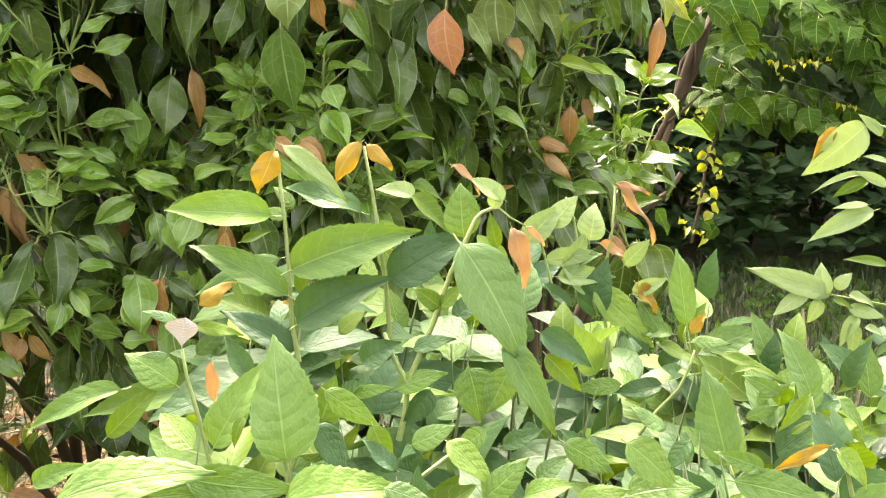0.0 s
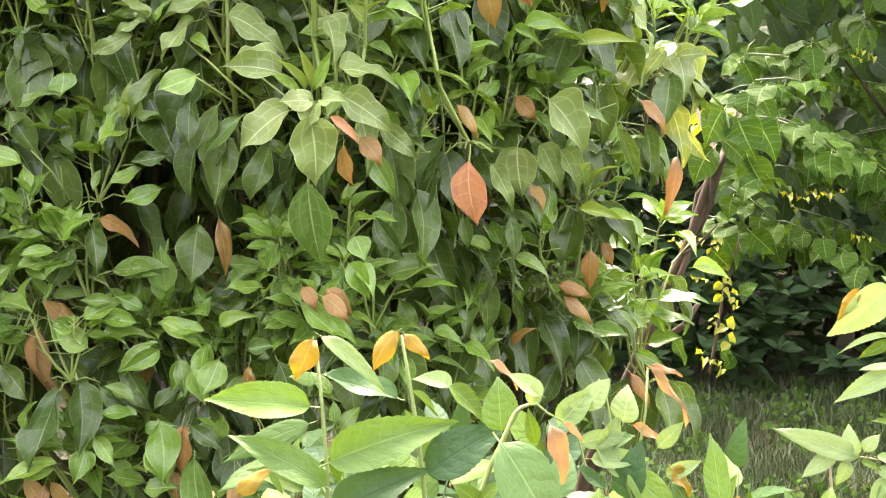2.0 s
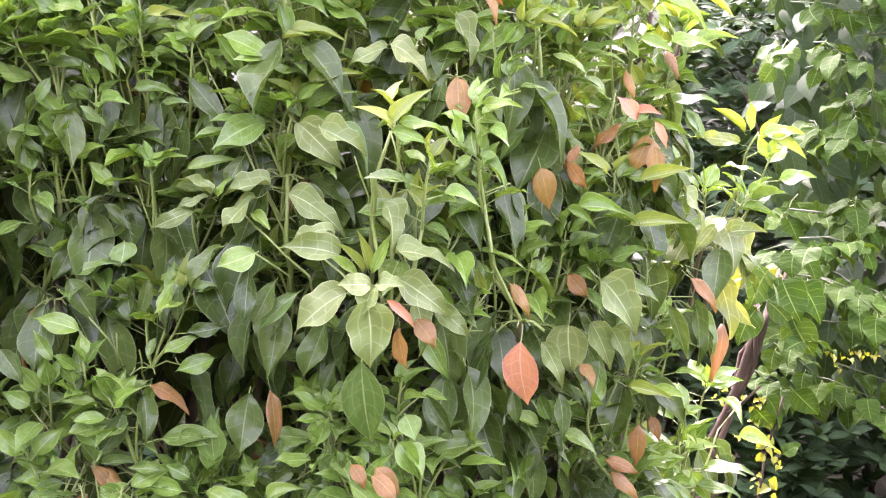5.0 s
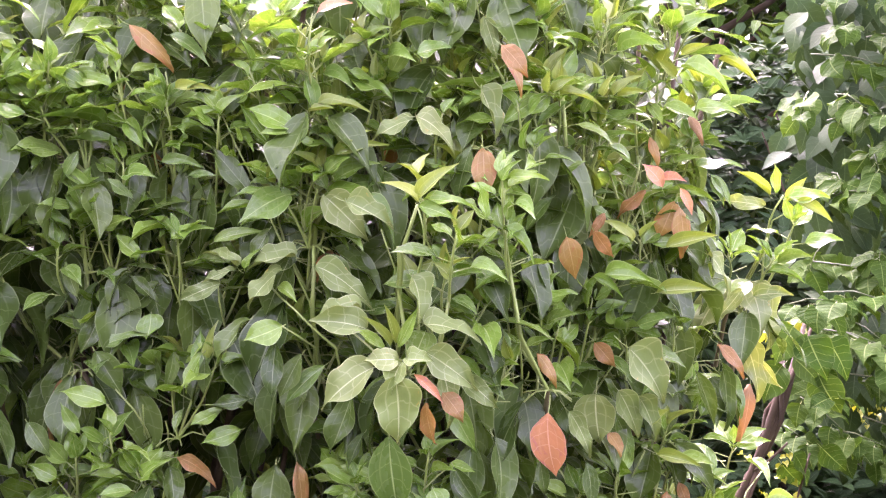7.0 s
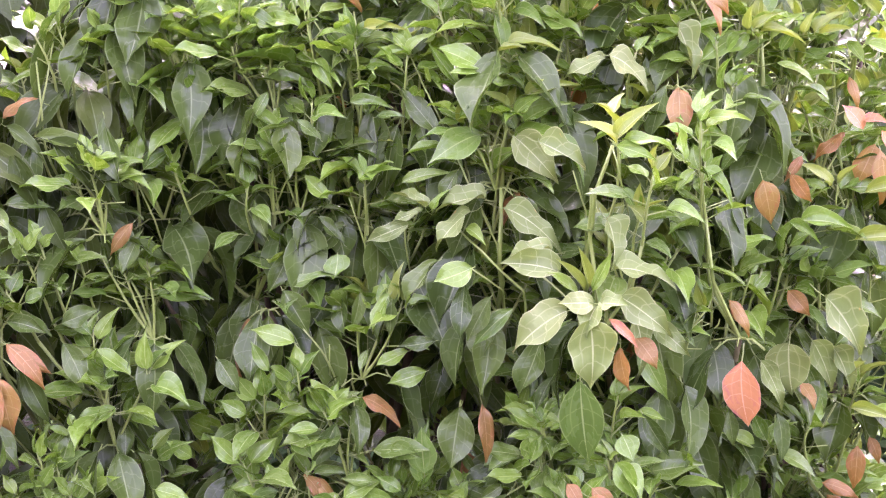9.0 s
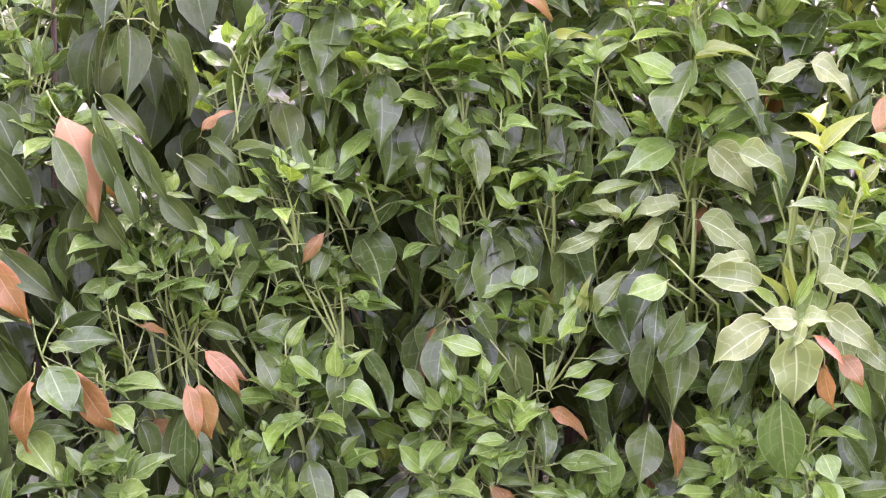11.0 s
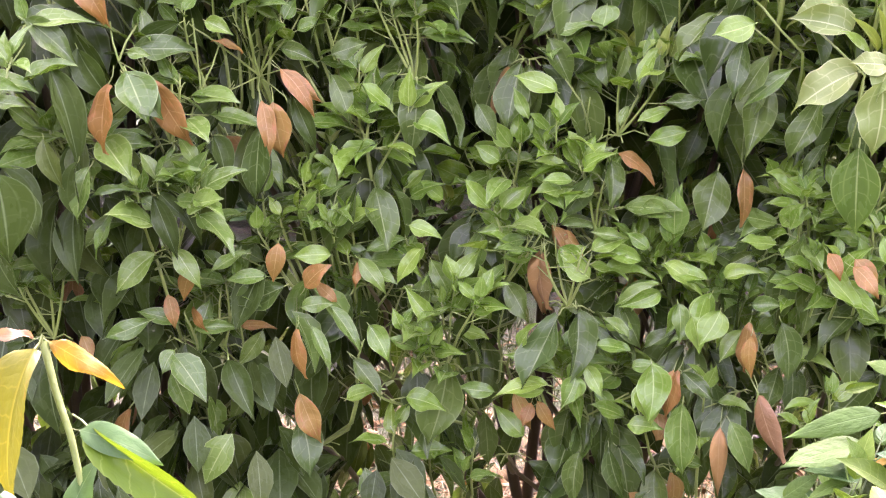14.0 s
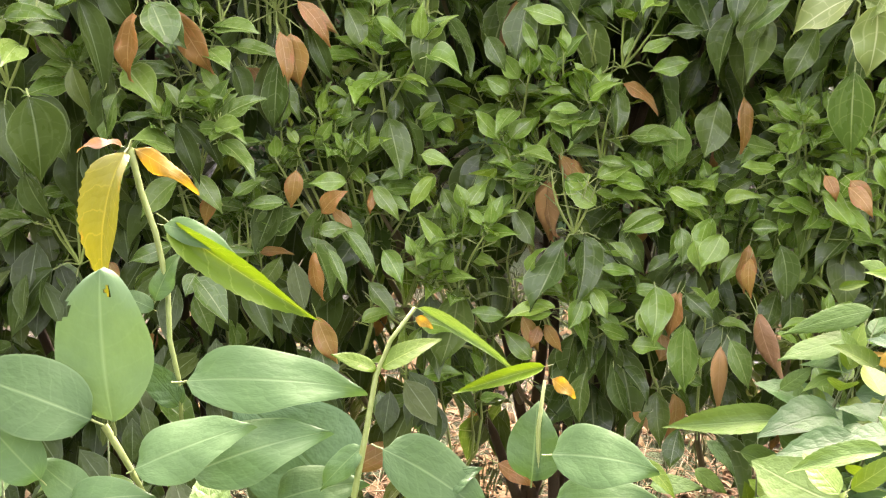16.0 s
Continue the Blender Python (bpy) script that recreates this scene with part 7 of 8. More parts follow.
sapling_a = sapling((0.02, 1.0, 0), "upright sapling with toothed light green leaves and yellow tips", 51)
sapling_b = sapling((0.27, 0.95, 0), "bushy sapling with upright toothed light green leaves", 52)
sapling_c = sapling((-0.1, 0.75, 0), "low sapling with broad toothed leaves and a pale withered tip", 53)
sapling_d = sapling((0.5, 1.4, 0), "slender sapling with pale green leaves beside the grass", 54)
sapling_e = sapling((-0.45, 0.45, 0), "tall sapling with smooth oval leaves and one yellow leaf", 55)
sapling_f = sapling((-0.1, 1.3, 0), "sapling with narrow toothed leaves against the hedge", 56)
leaves(sapling_a, "saw_yellow", [(-0.128, 0.915, 1.032, -148, -61, 0.032, 1.45, 0),
    (-0.062, 0.917, 1.038, -115, -36, 0.034, 1.04, 0),
    (-0.057, 0.906, 1.038, 115, -36, 0.025, 1.04, 0),
    (-0.185, 0.891, 0.917, 96, 36, 0.027, 1.04, 0),
    (0.159, 0.972, 0.915, 122, -45, 0.03, 0.94, 0),
    (0.204, 0.964, 0.874, 95, 57, 0.02, 1.04, 0)])
leaves(sapling_a, "saw_light", [(-0.119, 0.896, 1.038, 111, -27, 0.061, 0.46, 0),
    (-0.021, 0.898, 1, -98, 29, 0.028, 1.04, 0),
    (0.043, 0.839, 1.007, -97, 39, 0.028, 1.04, 0),
    (0.034, 0.837, 1.001, 94, 64, 0.018, 1.25, 0),
    (0.089, 0.982, 0.96, 95, 55, 0.033, 1.29, 0),
    (0.121, 0.98, 0.949, 95, 78, 0.029, 1.66, 0),
    (0.084, 0.976, 0.933, 100, 14, 0.046, 0.67, 0),
    (0.094, 0.973, 0.92, 103, 3, 0.046, 0.75, 0),
    (0.068, 0.979, 0.947, 95, 53, 0.042, 1.04, 0),
    (0.101, 0.974, 0.924, 95, 60, 0.036, 1.04, 0),
    (0.149, 0.975, 0.929, 96, 48, 0.03, 0.94, 0),
    (0.156, 0.971, 0.906, 98, 30, 0.031, 0.83, 0)])
leaves(sapling_a, "saw_light", [(0.119, 0.971, 0.906, -95, 51, 0.031, 1.04, 0)])
leaves(sapling_a, "saw", [(-0.126, 0.876, 0.989, -102, 8, 0.077, 0.75, 0),
    (-0.117, 0.936, 0.983, -94, 63, 0.023, 1.04, 0),
    (-0.11, 0.858, 0.952, 98, 28, 0.092, 0.75, 0),
    (-0.114, 0.864, 0.932, -98, 38, 0.078, 0.62, 0),
    (-0.04, 0.9, 0.959, -99, 24, 0.023, 0.83, 0),
    (-0.16, 0.895, 0.934, 125, -48, 0.021, 0.52, 0),
    (0.012, 0.803, 0.983, 123, -46, 0.09, 0.91, 0),
    (0.015, 0.853, 0.977, -94, 84, 0.038, 1.45, 0),
    (0.042, 0.789, 0.92, 132, -53, 0.071, 0.62, 0),
    (0.018, 0.814, 0.892, 144, -59, 0.038, 1.45, 0),
    (0.046, 0.814, 0.892, -140, -58, 0.036, 1.25, 0),
    (-0.033, 0.811, 0.877, 98, 29, 0.037, 0.83, 0)])
leaves(sapling_a, "saw", [(-0.065, 0.81, 0.873, 99, 19, 0.03, 0.62, 0),
    (0.124, 0.971, 0.911, 115, -34, 0.068, 0.75, 0),
    (0.161, 0.97, 0.902, 123, -45, 0.048, 0.75, 0),
    (0.197, 0.946, 0.886, -95, 81, 0.062, 0.83, 0),
    (0.068, 0.983, 0.963, 109, -21, 0.028, 0.42, 0),
    (0.204, 0.962, 0.867, 102, 8, 0.032, 0.71, 0),
    (0.128, 0.977, 0.938, -106, -14, 0.031, 0.62, 0),
    (0.189, 0.964, 0.874, -99, 18, 0.036, 0.83, 0),
    (0.147, 0.955, 0.833, -103, -3, 0.039, 0.73, 0)])
leaves(sapling_a, "saw_deep", [(-0.064, 0.935, 0.981, -99, 21, 0.066, 0.75, 0),
    (-0.107, 0.859, 0.911, 97, 36, 0.075, 0.87, 0),
    (-0.113, 0.884, 0.883, -97, 36, 0.061, 0.73, 0),
    (-0.04, 0.866, 0.942, 97, 36, 0.067, 1, 0),
    (0.068, 0.819, 0.916, 110, -23, 0.042, 0.87, 0),
    (-0.057, 0.815, 0.896, 97, 36, 0.03, 1.25, 0),
    (-0.021, 0.817, 0.904, 98, 26, 0.031, 0.83, 0),
    (-0.009, 0.811, 0.877, -129, -51, 0.032, 1.04, 0),
    (0.105, 0.969, 0.897, -96, 40, 0.031, 0.83, 0),
    (0.147, 0.967, 0.888, 118, -40, 0.039, 0.83, 0),
    (0.124, 0.961, 0.861, -110, -24, 0.039, 0.83, 0),
    (0.18, 0.955, 0.833, -105, -9, 0.04, 0.83, 0)])
leaves(sapling_a, "saw_glow", [(-0.023, 0.889, 1.002, 115, -34, 0.04, 0.79, 0),
    (-0.079, 0.887, 0.896, 95, 49, 0.027, 1.25, 0),
    (-0.002, 0.823, 0.933, -96, 43, 0.023, 1.14, 0),
    (-0.002, 0.823, 0.933, 95, 49, 0.022, 1.04, 0),
    (0.038, 0.832, 0.974, -94, 76, 0.025, 0.83, 0),
    (0.072, 0.816, 0.901, 119, -40, 0.035, 0.87, 0),
    (0.175, 0.962, 0.867, 108, -17, 0.045, 0.62, 0),
    (0.226, 0.96, 0.858, 107, -13, 0.062, 0.42, 0),
    (0.142, 0.971, 0.906, 127, -49, 0.017, 1.04, 0)])
leaves(sapling_a, "saw_bronze", [(0.047, 0.815, 0.992, 140, -58, 0.038, 0.83, 0),
    (0.058, 0.835, 0.989, 115, -36, 0.018, 0.62, 0),
    (0.006, 0.844, 1.031, 110, -24, 0.025, 0.52, 0),
    (0.142, 0.989, 0.995, 117, -37, 0.054, 0.27, 0),
    (0.142, 0.989, 0.994, 104, -2, 0.028, 0.52, 0),
    (0.128, 0.979, 0.947, 106, -12, 0.03, 0.58, 0)])
leaves(sapling_b, "saw", [(0.288, 0.905, 0.84, -92, 74, 0.055, 0.96, 0),
    (0.214, 0.856, 0.802, -94, 74, 0.077, 1.04, 0),
    (0.246, 0.905, 0.84, 99, 23, 0.027, 0.62, 0),
    (0.237, 0.902, 0.823, 99, 23, 0.027, 0.73, 0),
    (0.308, 0.905, 0.84, 120, -40, 0.036, 0.73, 0),
    (0.264, 0.905, 0.84, -96, 39, 0.031, 0.83, 0),
    (0.228, 0.909, 0.858, 98, 31, 0.019, 0.62, 0),
    (0.259, 0.755, 0.853, 113, -28, 0.03, 1.04, 0),
    (0.192, 0.751, 0.834, 105, -5, 0.065, 0.75, 0),
    (0.121, 0.756, 0.859, 113, -29, 0.044, 1.14, 0),
    (0.08, 0.756, 0.859, 110, -23, 0.038, 0.94, 0),
    (0.121, 0.749, 0.824, 99, 23, 0.047, 1.25, 0)])
leaves(sapling_b, "saw", [(0.147, 0.758, 0.867, -96, 35, 0.029, 0.83, 0),
    (0.211, 0.752, 0.842, -97, 26, 0.031, 0.83, 0),
    (0.062, 0.751, 0.835, 96, 42, 0.025, 1.04, 0),
    (0.028, 0.758, 0.867, -111, -27, 0.027, 1.04, 0)])
leaves(sapling_b, "saw_glow", [(0.295, 0.903, 0.827, 106, -7, 0.021, 0.62, 0),
    (0.272, 0.899, 0.81, 97, 42, 0.022, 0.62, 0),
    (0.099, 0.754, 0.849, 103, 1, 0.03, 0.37, 0),
    (0.241, 0.762, 0.889, -118, -40, 0.03, 0.62, 0)])
leaves(sapling_b, "saw_yellow", [(0.255, 0.755, 0.857, -106, -16, 0.039, 0.46, 0)])
leaves(sapling_b, "saw_deep", [(0.162, 0.756, 0.86, -119, -42, 0.024, 1.04, 0),
    (0.039, 0.755, 0.857, 98, 27, 0.029, 0.83, 0)])
leaves(sapling_c, "saw", [(-0.09, 0.659, 0.885, -100, 83, 0.068, 1.21, 0),
    (-0.136, 0.68, 0.885, 94, 64, 0.054, 0.87, 0),
    (-0.191, 0.687, 0.919, -106, -8, 0.06, 0.54, 0),
    (-0.163, 0.707, 0.915, -97, 43, 0.035, 1.25, 0),
    (-0.161, 0.714, 0.952, -98, 30, 0.023, 0.58, 0),
    (-0.072, 0.706, 0.912, 113, -30, 0.038, 0.83, 0),
    (-0.167, 0.71, 0.932, -101, 13, 0.017, 0.62, 0),
    (-0.192, 0.561, 0.903, 98, 25, 0.081, 0.71, 0),
    (-0.18, 0.579, 0.892, 99, 15, 0.06, 0.73, 0),
    (-0.132, 0.582, 0.907, 104, -7, 0.056, 0.71, 0),
    (-0.081, 0.58, 0.894, 99, 18, 0.058, 1.04, 0),
    (-0.03, 0.581, 0.902, 106, -11, 0.029, 0.83, 0)])
leaves(sapling_c, "saw", [(0.002, 0.586, 0.925, 115, -34, 0.031, 1.04, 0),
    (0.022, 0.58, 0.897, 96, 44, 0.028, 1.04, 0),
    (-0.016, 0.586, 0.923, 98, 27, 0.023, 1.04, 0),
    (0.042, 0.58, 0.897, 98, 25, 0.025, 1.04, 0),
    (-0.209, 0.581, 0.903, 96, 36, 0.027, 0.83, 0),
    (0.068, 0.58, 0.894, 99, 23, 0.028, 0.83, 0)])
leaves(sapling_c, "saw_pale", [(-0.157, 0.702, 0.939, 14, 78, 0.019, 1.66, 0)])
leaves(sapling_c, "saw_glow", [(-0.205, 0.7, 0.884, 95, 46, 0.044, 0.67, 0),
    (-0.151, 0.714, 0.95, 103, -2, 0.03, 0.58, 0),
    (-0.043, 0.702, 0.891, 136, -56, 0.027, 1.04, 0),
    (-0.102, 0.589, 0.937, -129, -51, 0.016, 0.83, 0)])
leaves(sapling_c, "saw_bronze", [(-0.141, 0.71, 0.929, -178, -65, 0.025, 0.67, 0)])
leaves(sapling_c, "saw_deep", [(-0.118, 0.707, 0.919, -94, 62, 0.029, 0.94, 0),
    (-0.077, 0.702, 0.892, 123, -45, 0.037, 0.94, 0),
    (-0.024, 0.583, 0.911, -96, 43, 0.023, 0.83, 0)])
leaves(sapling_d, "saw_light", [(0.481, 1.379, 1.001, -115, -36, 0.085, 0.96, 0),
    (0.481, 1.367, 0.944, -101, 3, 0.059, 0.33, 0),
    (0.49, 1.359, 0.906, -105, -14, 0.078, 0.62, 0),
    (0.483, 1.36, 0.913, -102, -1, 0.042, 0.52, 0),
    (0.499, 1.377, 0.989, -95, 50, 0.034, 0.83, 0),
    (0.505, 1.365, 0.933, -97, 30, 0.041, 0.62, 0),
    (0.508, 1.37, 0.958, -98, 23, 0.034, 0.62, 0),
    (0.442, 1.339, 0.812, -98, 21, 0.098, 0.56, 0),
    (0.432, 1.339, 0.812, 144, 89, 0.034, 1.29, 0),
    (0.447, 1.34, 0.818, 95, 60, 0.025, 1.29, 0),
    (0.416, 1.34, 0.818, -111, -28, 0.052, 0.75, 0),
    (0.428, 1.338, 0.808, -145, -60, 0.03, 1.29, 0)])
leaves(sapling_d, "saw_light", [(0.461, 1.339, 0.812, 106, -8, 0.031, 0.87, 0),
    (0.466, 1.333, 0.782, 178, -65, 0.043, 0.87, 0),
    (0.46, 1.336, 0.798, 106, -9, 0.042, 0.83, 0),
    (0.479, 1.331, 0.776, 107, -11, 0.024, 1.04, 0),
    (0.473, 1.334, 0.788, -115, -36, 0.039, 0.83, 0),
    (0.46, 1.323, 0.738, 112, -27, 0.048, 0.83, 0)])
leaves(sapling_d, "saw_yellow", [(0.446, 1.379, 0.998, -120, -44, 0.044, 0.71, 0),
    (0.394, 1.34, 0.816, -95, 44, 0.023, 1.04, 0)])
leaves(sapling_d, "saw_glow", [(0.483, 1.366, 0.939, -107, -19, 0.046, 0.62, 0),
    (0.443, 1.338, 0.807, 108, -14, 0.024, 0.83, 0),
    (0.505, 1.346, 0.845, -98, 21, 0.047, 0.54, 0),
    (0.486, 1.321, 0.725, -108, -20, 0.046, 0.62, 0)])
leaves(sapling_e, "saw_olive", [(-0.568, 0.389, 1.101, -154, -60, 0.064, 1.04, 0)])
leaves(sapling_e, "saw_bronze", [(-0.575, 0.398, 1.102, -117, 15, 0.019, 0.62, 0)])
leaves(sapling_e, "saw_yellow", [(-0.569, 0.4, 1.101, 92, -18, 0.029, 0.67, 0),
    (-0.423, 0.395, 1.045, 94, -22, 0.009, 1.04, 0),
    (-0.361, 0.407, 1.024, 96, -26, 0.013, 1.04, 0)])
leaves(sapling_e, "saw_glow", [(-0.548, 0.397, 1.069, 95, -25, 0.085, 0.38, 35),
    (-0.436, 0.385, 1.021, -115, 21, 0.021, 0.75, 0),
    (-0.434, 0.386, 1.022, 79, 41, 0.028, 0.87, 0),
    (-0.365, 0.407, 1.029, -123, -14, 0.043, 0.33, 0),
    (-0.317, 0.412, 0.992, 98, -30, 0.021, 0.83, 0)])
leaves(sapling_e, "oval", [(-0.548, 0.392, 1.069, 87, -2, 0.034, 0.55, 0),
    (-0.549, 0.387, 1.029, -114, 28, 0.02, 0.77, 0),
    (-0.549, 0.388, 1.033, 72, 75, 0.024, 0.77, 0),
    (-0.543, 0.327, 0.996, -116, 24, 0.059, 0.91, 0),
    (-0.56, 0.316, 0.969, -113, 46, 0.037, 0.91, 0),
    (-0.52, 0.368, 1.005, 84, 14, 0.076, 0.62, 0),
    (-0.522, 0.329, 0.977, 81, 34, 0.05, 0.84, 0),
    (-0.507, 0.352, 0.969, 81, 34, 0.06, 0.77, 0),
    (-0.473, 0.369, 0.956, 81, 32, 0.039, 0.91, 0),
    (-0.543, 0.328, 0.957, -114, 36, 0.03, 0.91, 0),
    (-0.547, 0.317, 0.958, 81, 31, 0.035, 0.91, 0),
    (-0.428, 0.379, 0.987, 91, -12, 0.057, 0.77, 0)])
leaves(sapling_e, "oval", [(-0.363, 0.396, 0.979, -51, 89, 0.033, 1.13, 0),
    (-0.353, 0.382, 0.999, 85, 12, 0.044, 0.95, 0),
    (-0.352, 0.397, 0.971, 83, 19, 0.047, 0.62, 0),
    (-0.437, 0.377, 0.987, -135, -38, 0.026, 0.73, 0)])
leaves(sapling_e, "bitten", [(-0.544, 0.346, 0.988, -107, 78, 0.068, 1.13, 0)])
leaves(sapling_e, "oval_deep", [(-0.53, 0.382, 0.986, -110, 51, 0.03, 0.73, 0),
    (-0.468, 0.439, 0.928, -108, 52, 0.072, 1.28, 0),
    (-0.524, 0.379, 0.966, -114, 23, 0.02, 0.91, 0),
    (-0.405, 0.381, 0.968, 79, 41, 0.025, 0.73, 0)])
leaves(sapling_e, "saw", [(-0.423, 0.396, 1.049, 92, -17, 0.052, 0.21, 0)])
leaves(sapling_f, "saw", [(-0.246, 1.186, 0.755, -117, -4, 0.117, 0.56, 0),
    (-0.218, 1.184, 0.714, -102, 77, 0.082, 1.08, 0),
    (-0.17, 1.238, 0.877, -121, -10, 0.092, 0.56, 0),
    (-0.185, 1.226, 0.848, -122, -15, 0.087, 0.75, 0),
    (-0.175, 1.23, 0.851, 82, 29, 0.028, 1.25, 0),
    (-0.19, 1.215, 0.808, -120, -8, 0.048, 0.62, 0),
    (-0.283, 1.166, 0.717, 89, -6, 0.067, 0.75, 0),
    (-0.177, 1.205, 0.751, 106, -41, 0.067, 0.87, 0),
    (-0.319, 1.158, 0.726, 98, -29, 0.047, 0.71, 0),
    (-0.163, 1.25, 0.919, -113, 23, 0.028, 1.04, 0),
    (-0.217, 1.201, 0.783, 90, -9, 0.036, 0.83, 0),
    (-0.252, 1.192, 0.786, 80, 44, 0.043, 0.83, 0)])
leaves(sapling_f, "saw", [(-0.165, 1.217, 0.788, 102, -35, 0.032, 1.04, 0),
    (-0.255, 1.167, 0.69, 89, -6, 0.042, 1.04, 0),
    (-0.326, 1.148, 0.695, 95, -23, 0.042, 0.83, 0),
    (-0.192, 1.187, 0.696, 81, 38, 0.04, 1.04, 0),
    (-0.369, 1.131, 0.674, 84, 17, 0.054, 0.83, 0)])
leaves(sapling_f, "saw_glow", [(-0.209, 1.231, 0.896, 84, 19, 0.034, 0.62, 0),
    (-0.198, 1.195, 0.737, -114, 16, 0.042, 0.62, 0)])
leaves(sapling_f, "saw_yellow", [(-0.188, 1.219, 0.821, 82, 30, 0.044, 0.5, 0)])
shoot(sapling_a, [(-0.109, 0.882, 0.875), (-0.116, 0.895, 0.934), (-0.126, 0.915, 1.031)], 0.0022, "stalk_tan")
shoot(sapling_a, [(-0.040, 0.886, 0.892), (-0.048, 0.902, 0.968), (-0.060, 0.916, 1.035)], 0.0022, "stalk_tan")
shoot(sapling_a, [(-0.031, 0.804, 0.842), (-0.025, 0.812, 0.881), (0.006, 0.828, 0.958), (0.023, 0.836, 0.994), (0.038, 0.838, 1.002)], 0.0023, "stalk_tan")
shoot(sapling_a, [(-0.025, 0.812, 0.881), (-0.041, 0.819, 0.916)], 0.0022, "stalk_tan")
shoot(sapling_a, [(0.038, 0.838, 1.002), (0.058, 0.835, 0.989)], 0.0011, "stalk_tan")
shoot(sapling_a, [(0.201, 0.961, 0.861), (0.201, 0.965, 0.881)], 0.0014, "stalk_tan")
shoot(sapling_a, [(0.128, 0.967, 0.888), (0.110, 0.980, 0.952), (0.101, 0.987, 0.984)], 0.0016, "stalk_tan")
shoot(sapling_a, [(0.138, 0.959, 0.851), (0.133, 0.974, 0.924), (0.142, 0.989, 0.993)], 0.0016, "stalk_tan")
shoot(sapling_a, [(0.101, 0.967, 0.888), (0.082, 0.978, 0.943), (0.073, 0.983, 0.963)], 0.0014, "stalk_tan")
shoot(sapling_b, [(0.228, 0.889, 0.763), (0.224, 0.894, 0.788)], 0.0018, "stalk_tan")
shoot(sapling_b, [(0.290, 0.898, 0.806), (0.288, 0.905, 0.840)], 0.0014, "stalk_tan")
shoot(sapling_b, [(0.153, 0.899, 0.810), (0.184, 0.906, 0.845), (0.197, 0.913, 0.875)], 0.0016, "stalk_tan")
shoot(sapling_b, [(0.270, 0.749, 0.824), (0.259, 0.755, 0.855)], 0.0018, "stalk_tan")
shoot(sapling_c, [(-0.094, 0.692, 0.848), (-0.091, 0.698, 0.875), (-0.077, 0.705, 0.909)], 0.0020, "stalk_tan")
shoot(sapling_c, [(-0.141, 0.696, 0.863), (-0.151, 0.704, 0.902), (-0.159, 0.711, 0.936)], 0.0018, "stalk_tan")
shoot(sapling_c, [(-0.032, 0.692, 0.848), (0.006, 0.698, 0.875)], 0.0018, "stalk_tan")
shoot(sapling_d, [(0.52, 1.4, 0.62), (0.6, 1.37, 0.8), (0.6, 1.37, 0.92), (0.55, 1.375, 0.98), (0.49, 1.38, 1.003)], 0.002, "stalk_tan")
shoot(sapling_d, [(0.55, 1.385, 0.7), (0.57, 1.34, 0.77), (0.51, 1.335, 0.8), (0.437, 1.339, 0.813)], 0.0018, "stalk_tan")
shoot(sapling_e, [(-0.571, 0.399, 1.101), (-0.554, 0.395, 1.064), (-0.540, 0.387, 1.016), (-0.528, 0.380, 0.976)], 0.0017, "stalk_tan")
shoot(sapling_e, [(-0.563, 0.370, 0.974), (-0.538, 0.369, 0.941)], 0.0019, "stalk_tan")
shoot(sapling_e, [(-0.437, 0.371, 0.965), (-0.436, 0.385, 1.018), (-0.424, 0.396, 1.049)], 0.0016, "stalk_tan")
shoot(sapling_e, [(-0.360, 0.397, 0.981), (-0.364, 0.406, 1.023)], 0.0014, "stalk_tan")
shoot(sapling_f, [(-0.166, 1.190, 0.680), (-0.181, 1.220, 0.816), (-0.173, 1.237, 0.876)], 0.0014, "stalk_tan")
shoot(sapling_f, [(-0.212, 1.176, 0.675), (-0.218, 1.184, 0.714)], 0.0014, "stalk_tan")
shoot(sapling_f, [(-0.208, 1.189, 0.724), (-0.246, 1.186, 0.755)], 0.0013, "stalk_tan")


def sapling_fill(plant, x0, x1, y0, y1, top, count, seed, size=0.07):
    """Lower leaves of the saplings, too many to count."""
    r = random.Random(seed)
    for _ in range(count):
        x, y = r.uniform(x0, x1), r.uniform(y0, y1)
        limit = top(x, y)
        z = limit - abs(r.gauss(0, 0.16))
        if z < 0.15:
            continue
        base = Vector((x, y, z))
        lean = Vector((r.uniform(-0.25, 0.25), r.uniform(-0.2, 0.2), 1))
        plant.stem("stem", [base - lean * 0.16, base - lean * 0.07, base], [0.0014, 0.0012, 0.0004], "shade_stalk", 4, False)
        turn = r.uniform(0, 360)
        for i in range(7):
            f = i / 6
            way = bearing(turn + i * 137.5, 60 - 75 * f ** 0.6 + r.uniform(-18, 18))
            at = base - lean * 0.12 * f
            # Mostly the dark leaf colour, which paints the understory as shaded.
            kind = r.choice(("saw", "saw_deep", "saw_deep", "saw_glow")) if f < 0.5 else r.choice(("saw", "saw_deep", "saw_deep", "saw_deep"))
            plant.leaf(kind, at + way * 0.006, way, size * (0.55 + 0.6 * f) * r.uniform(0.75, 1.2), r.uniform(0.85, 1.2), Vector((way.x * 0.3, -0.45, 0.9)) + Vector((r.uniform(-0.35, 0.35), r.uniform(-0.3, 0.2), 0)), r.uniform(-30, 30), False, True)


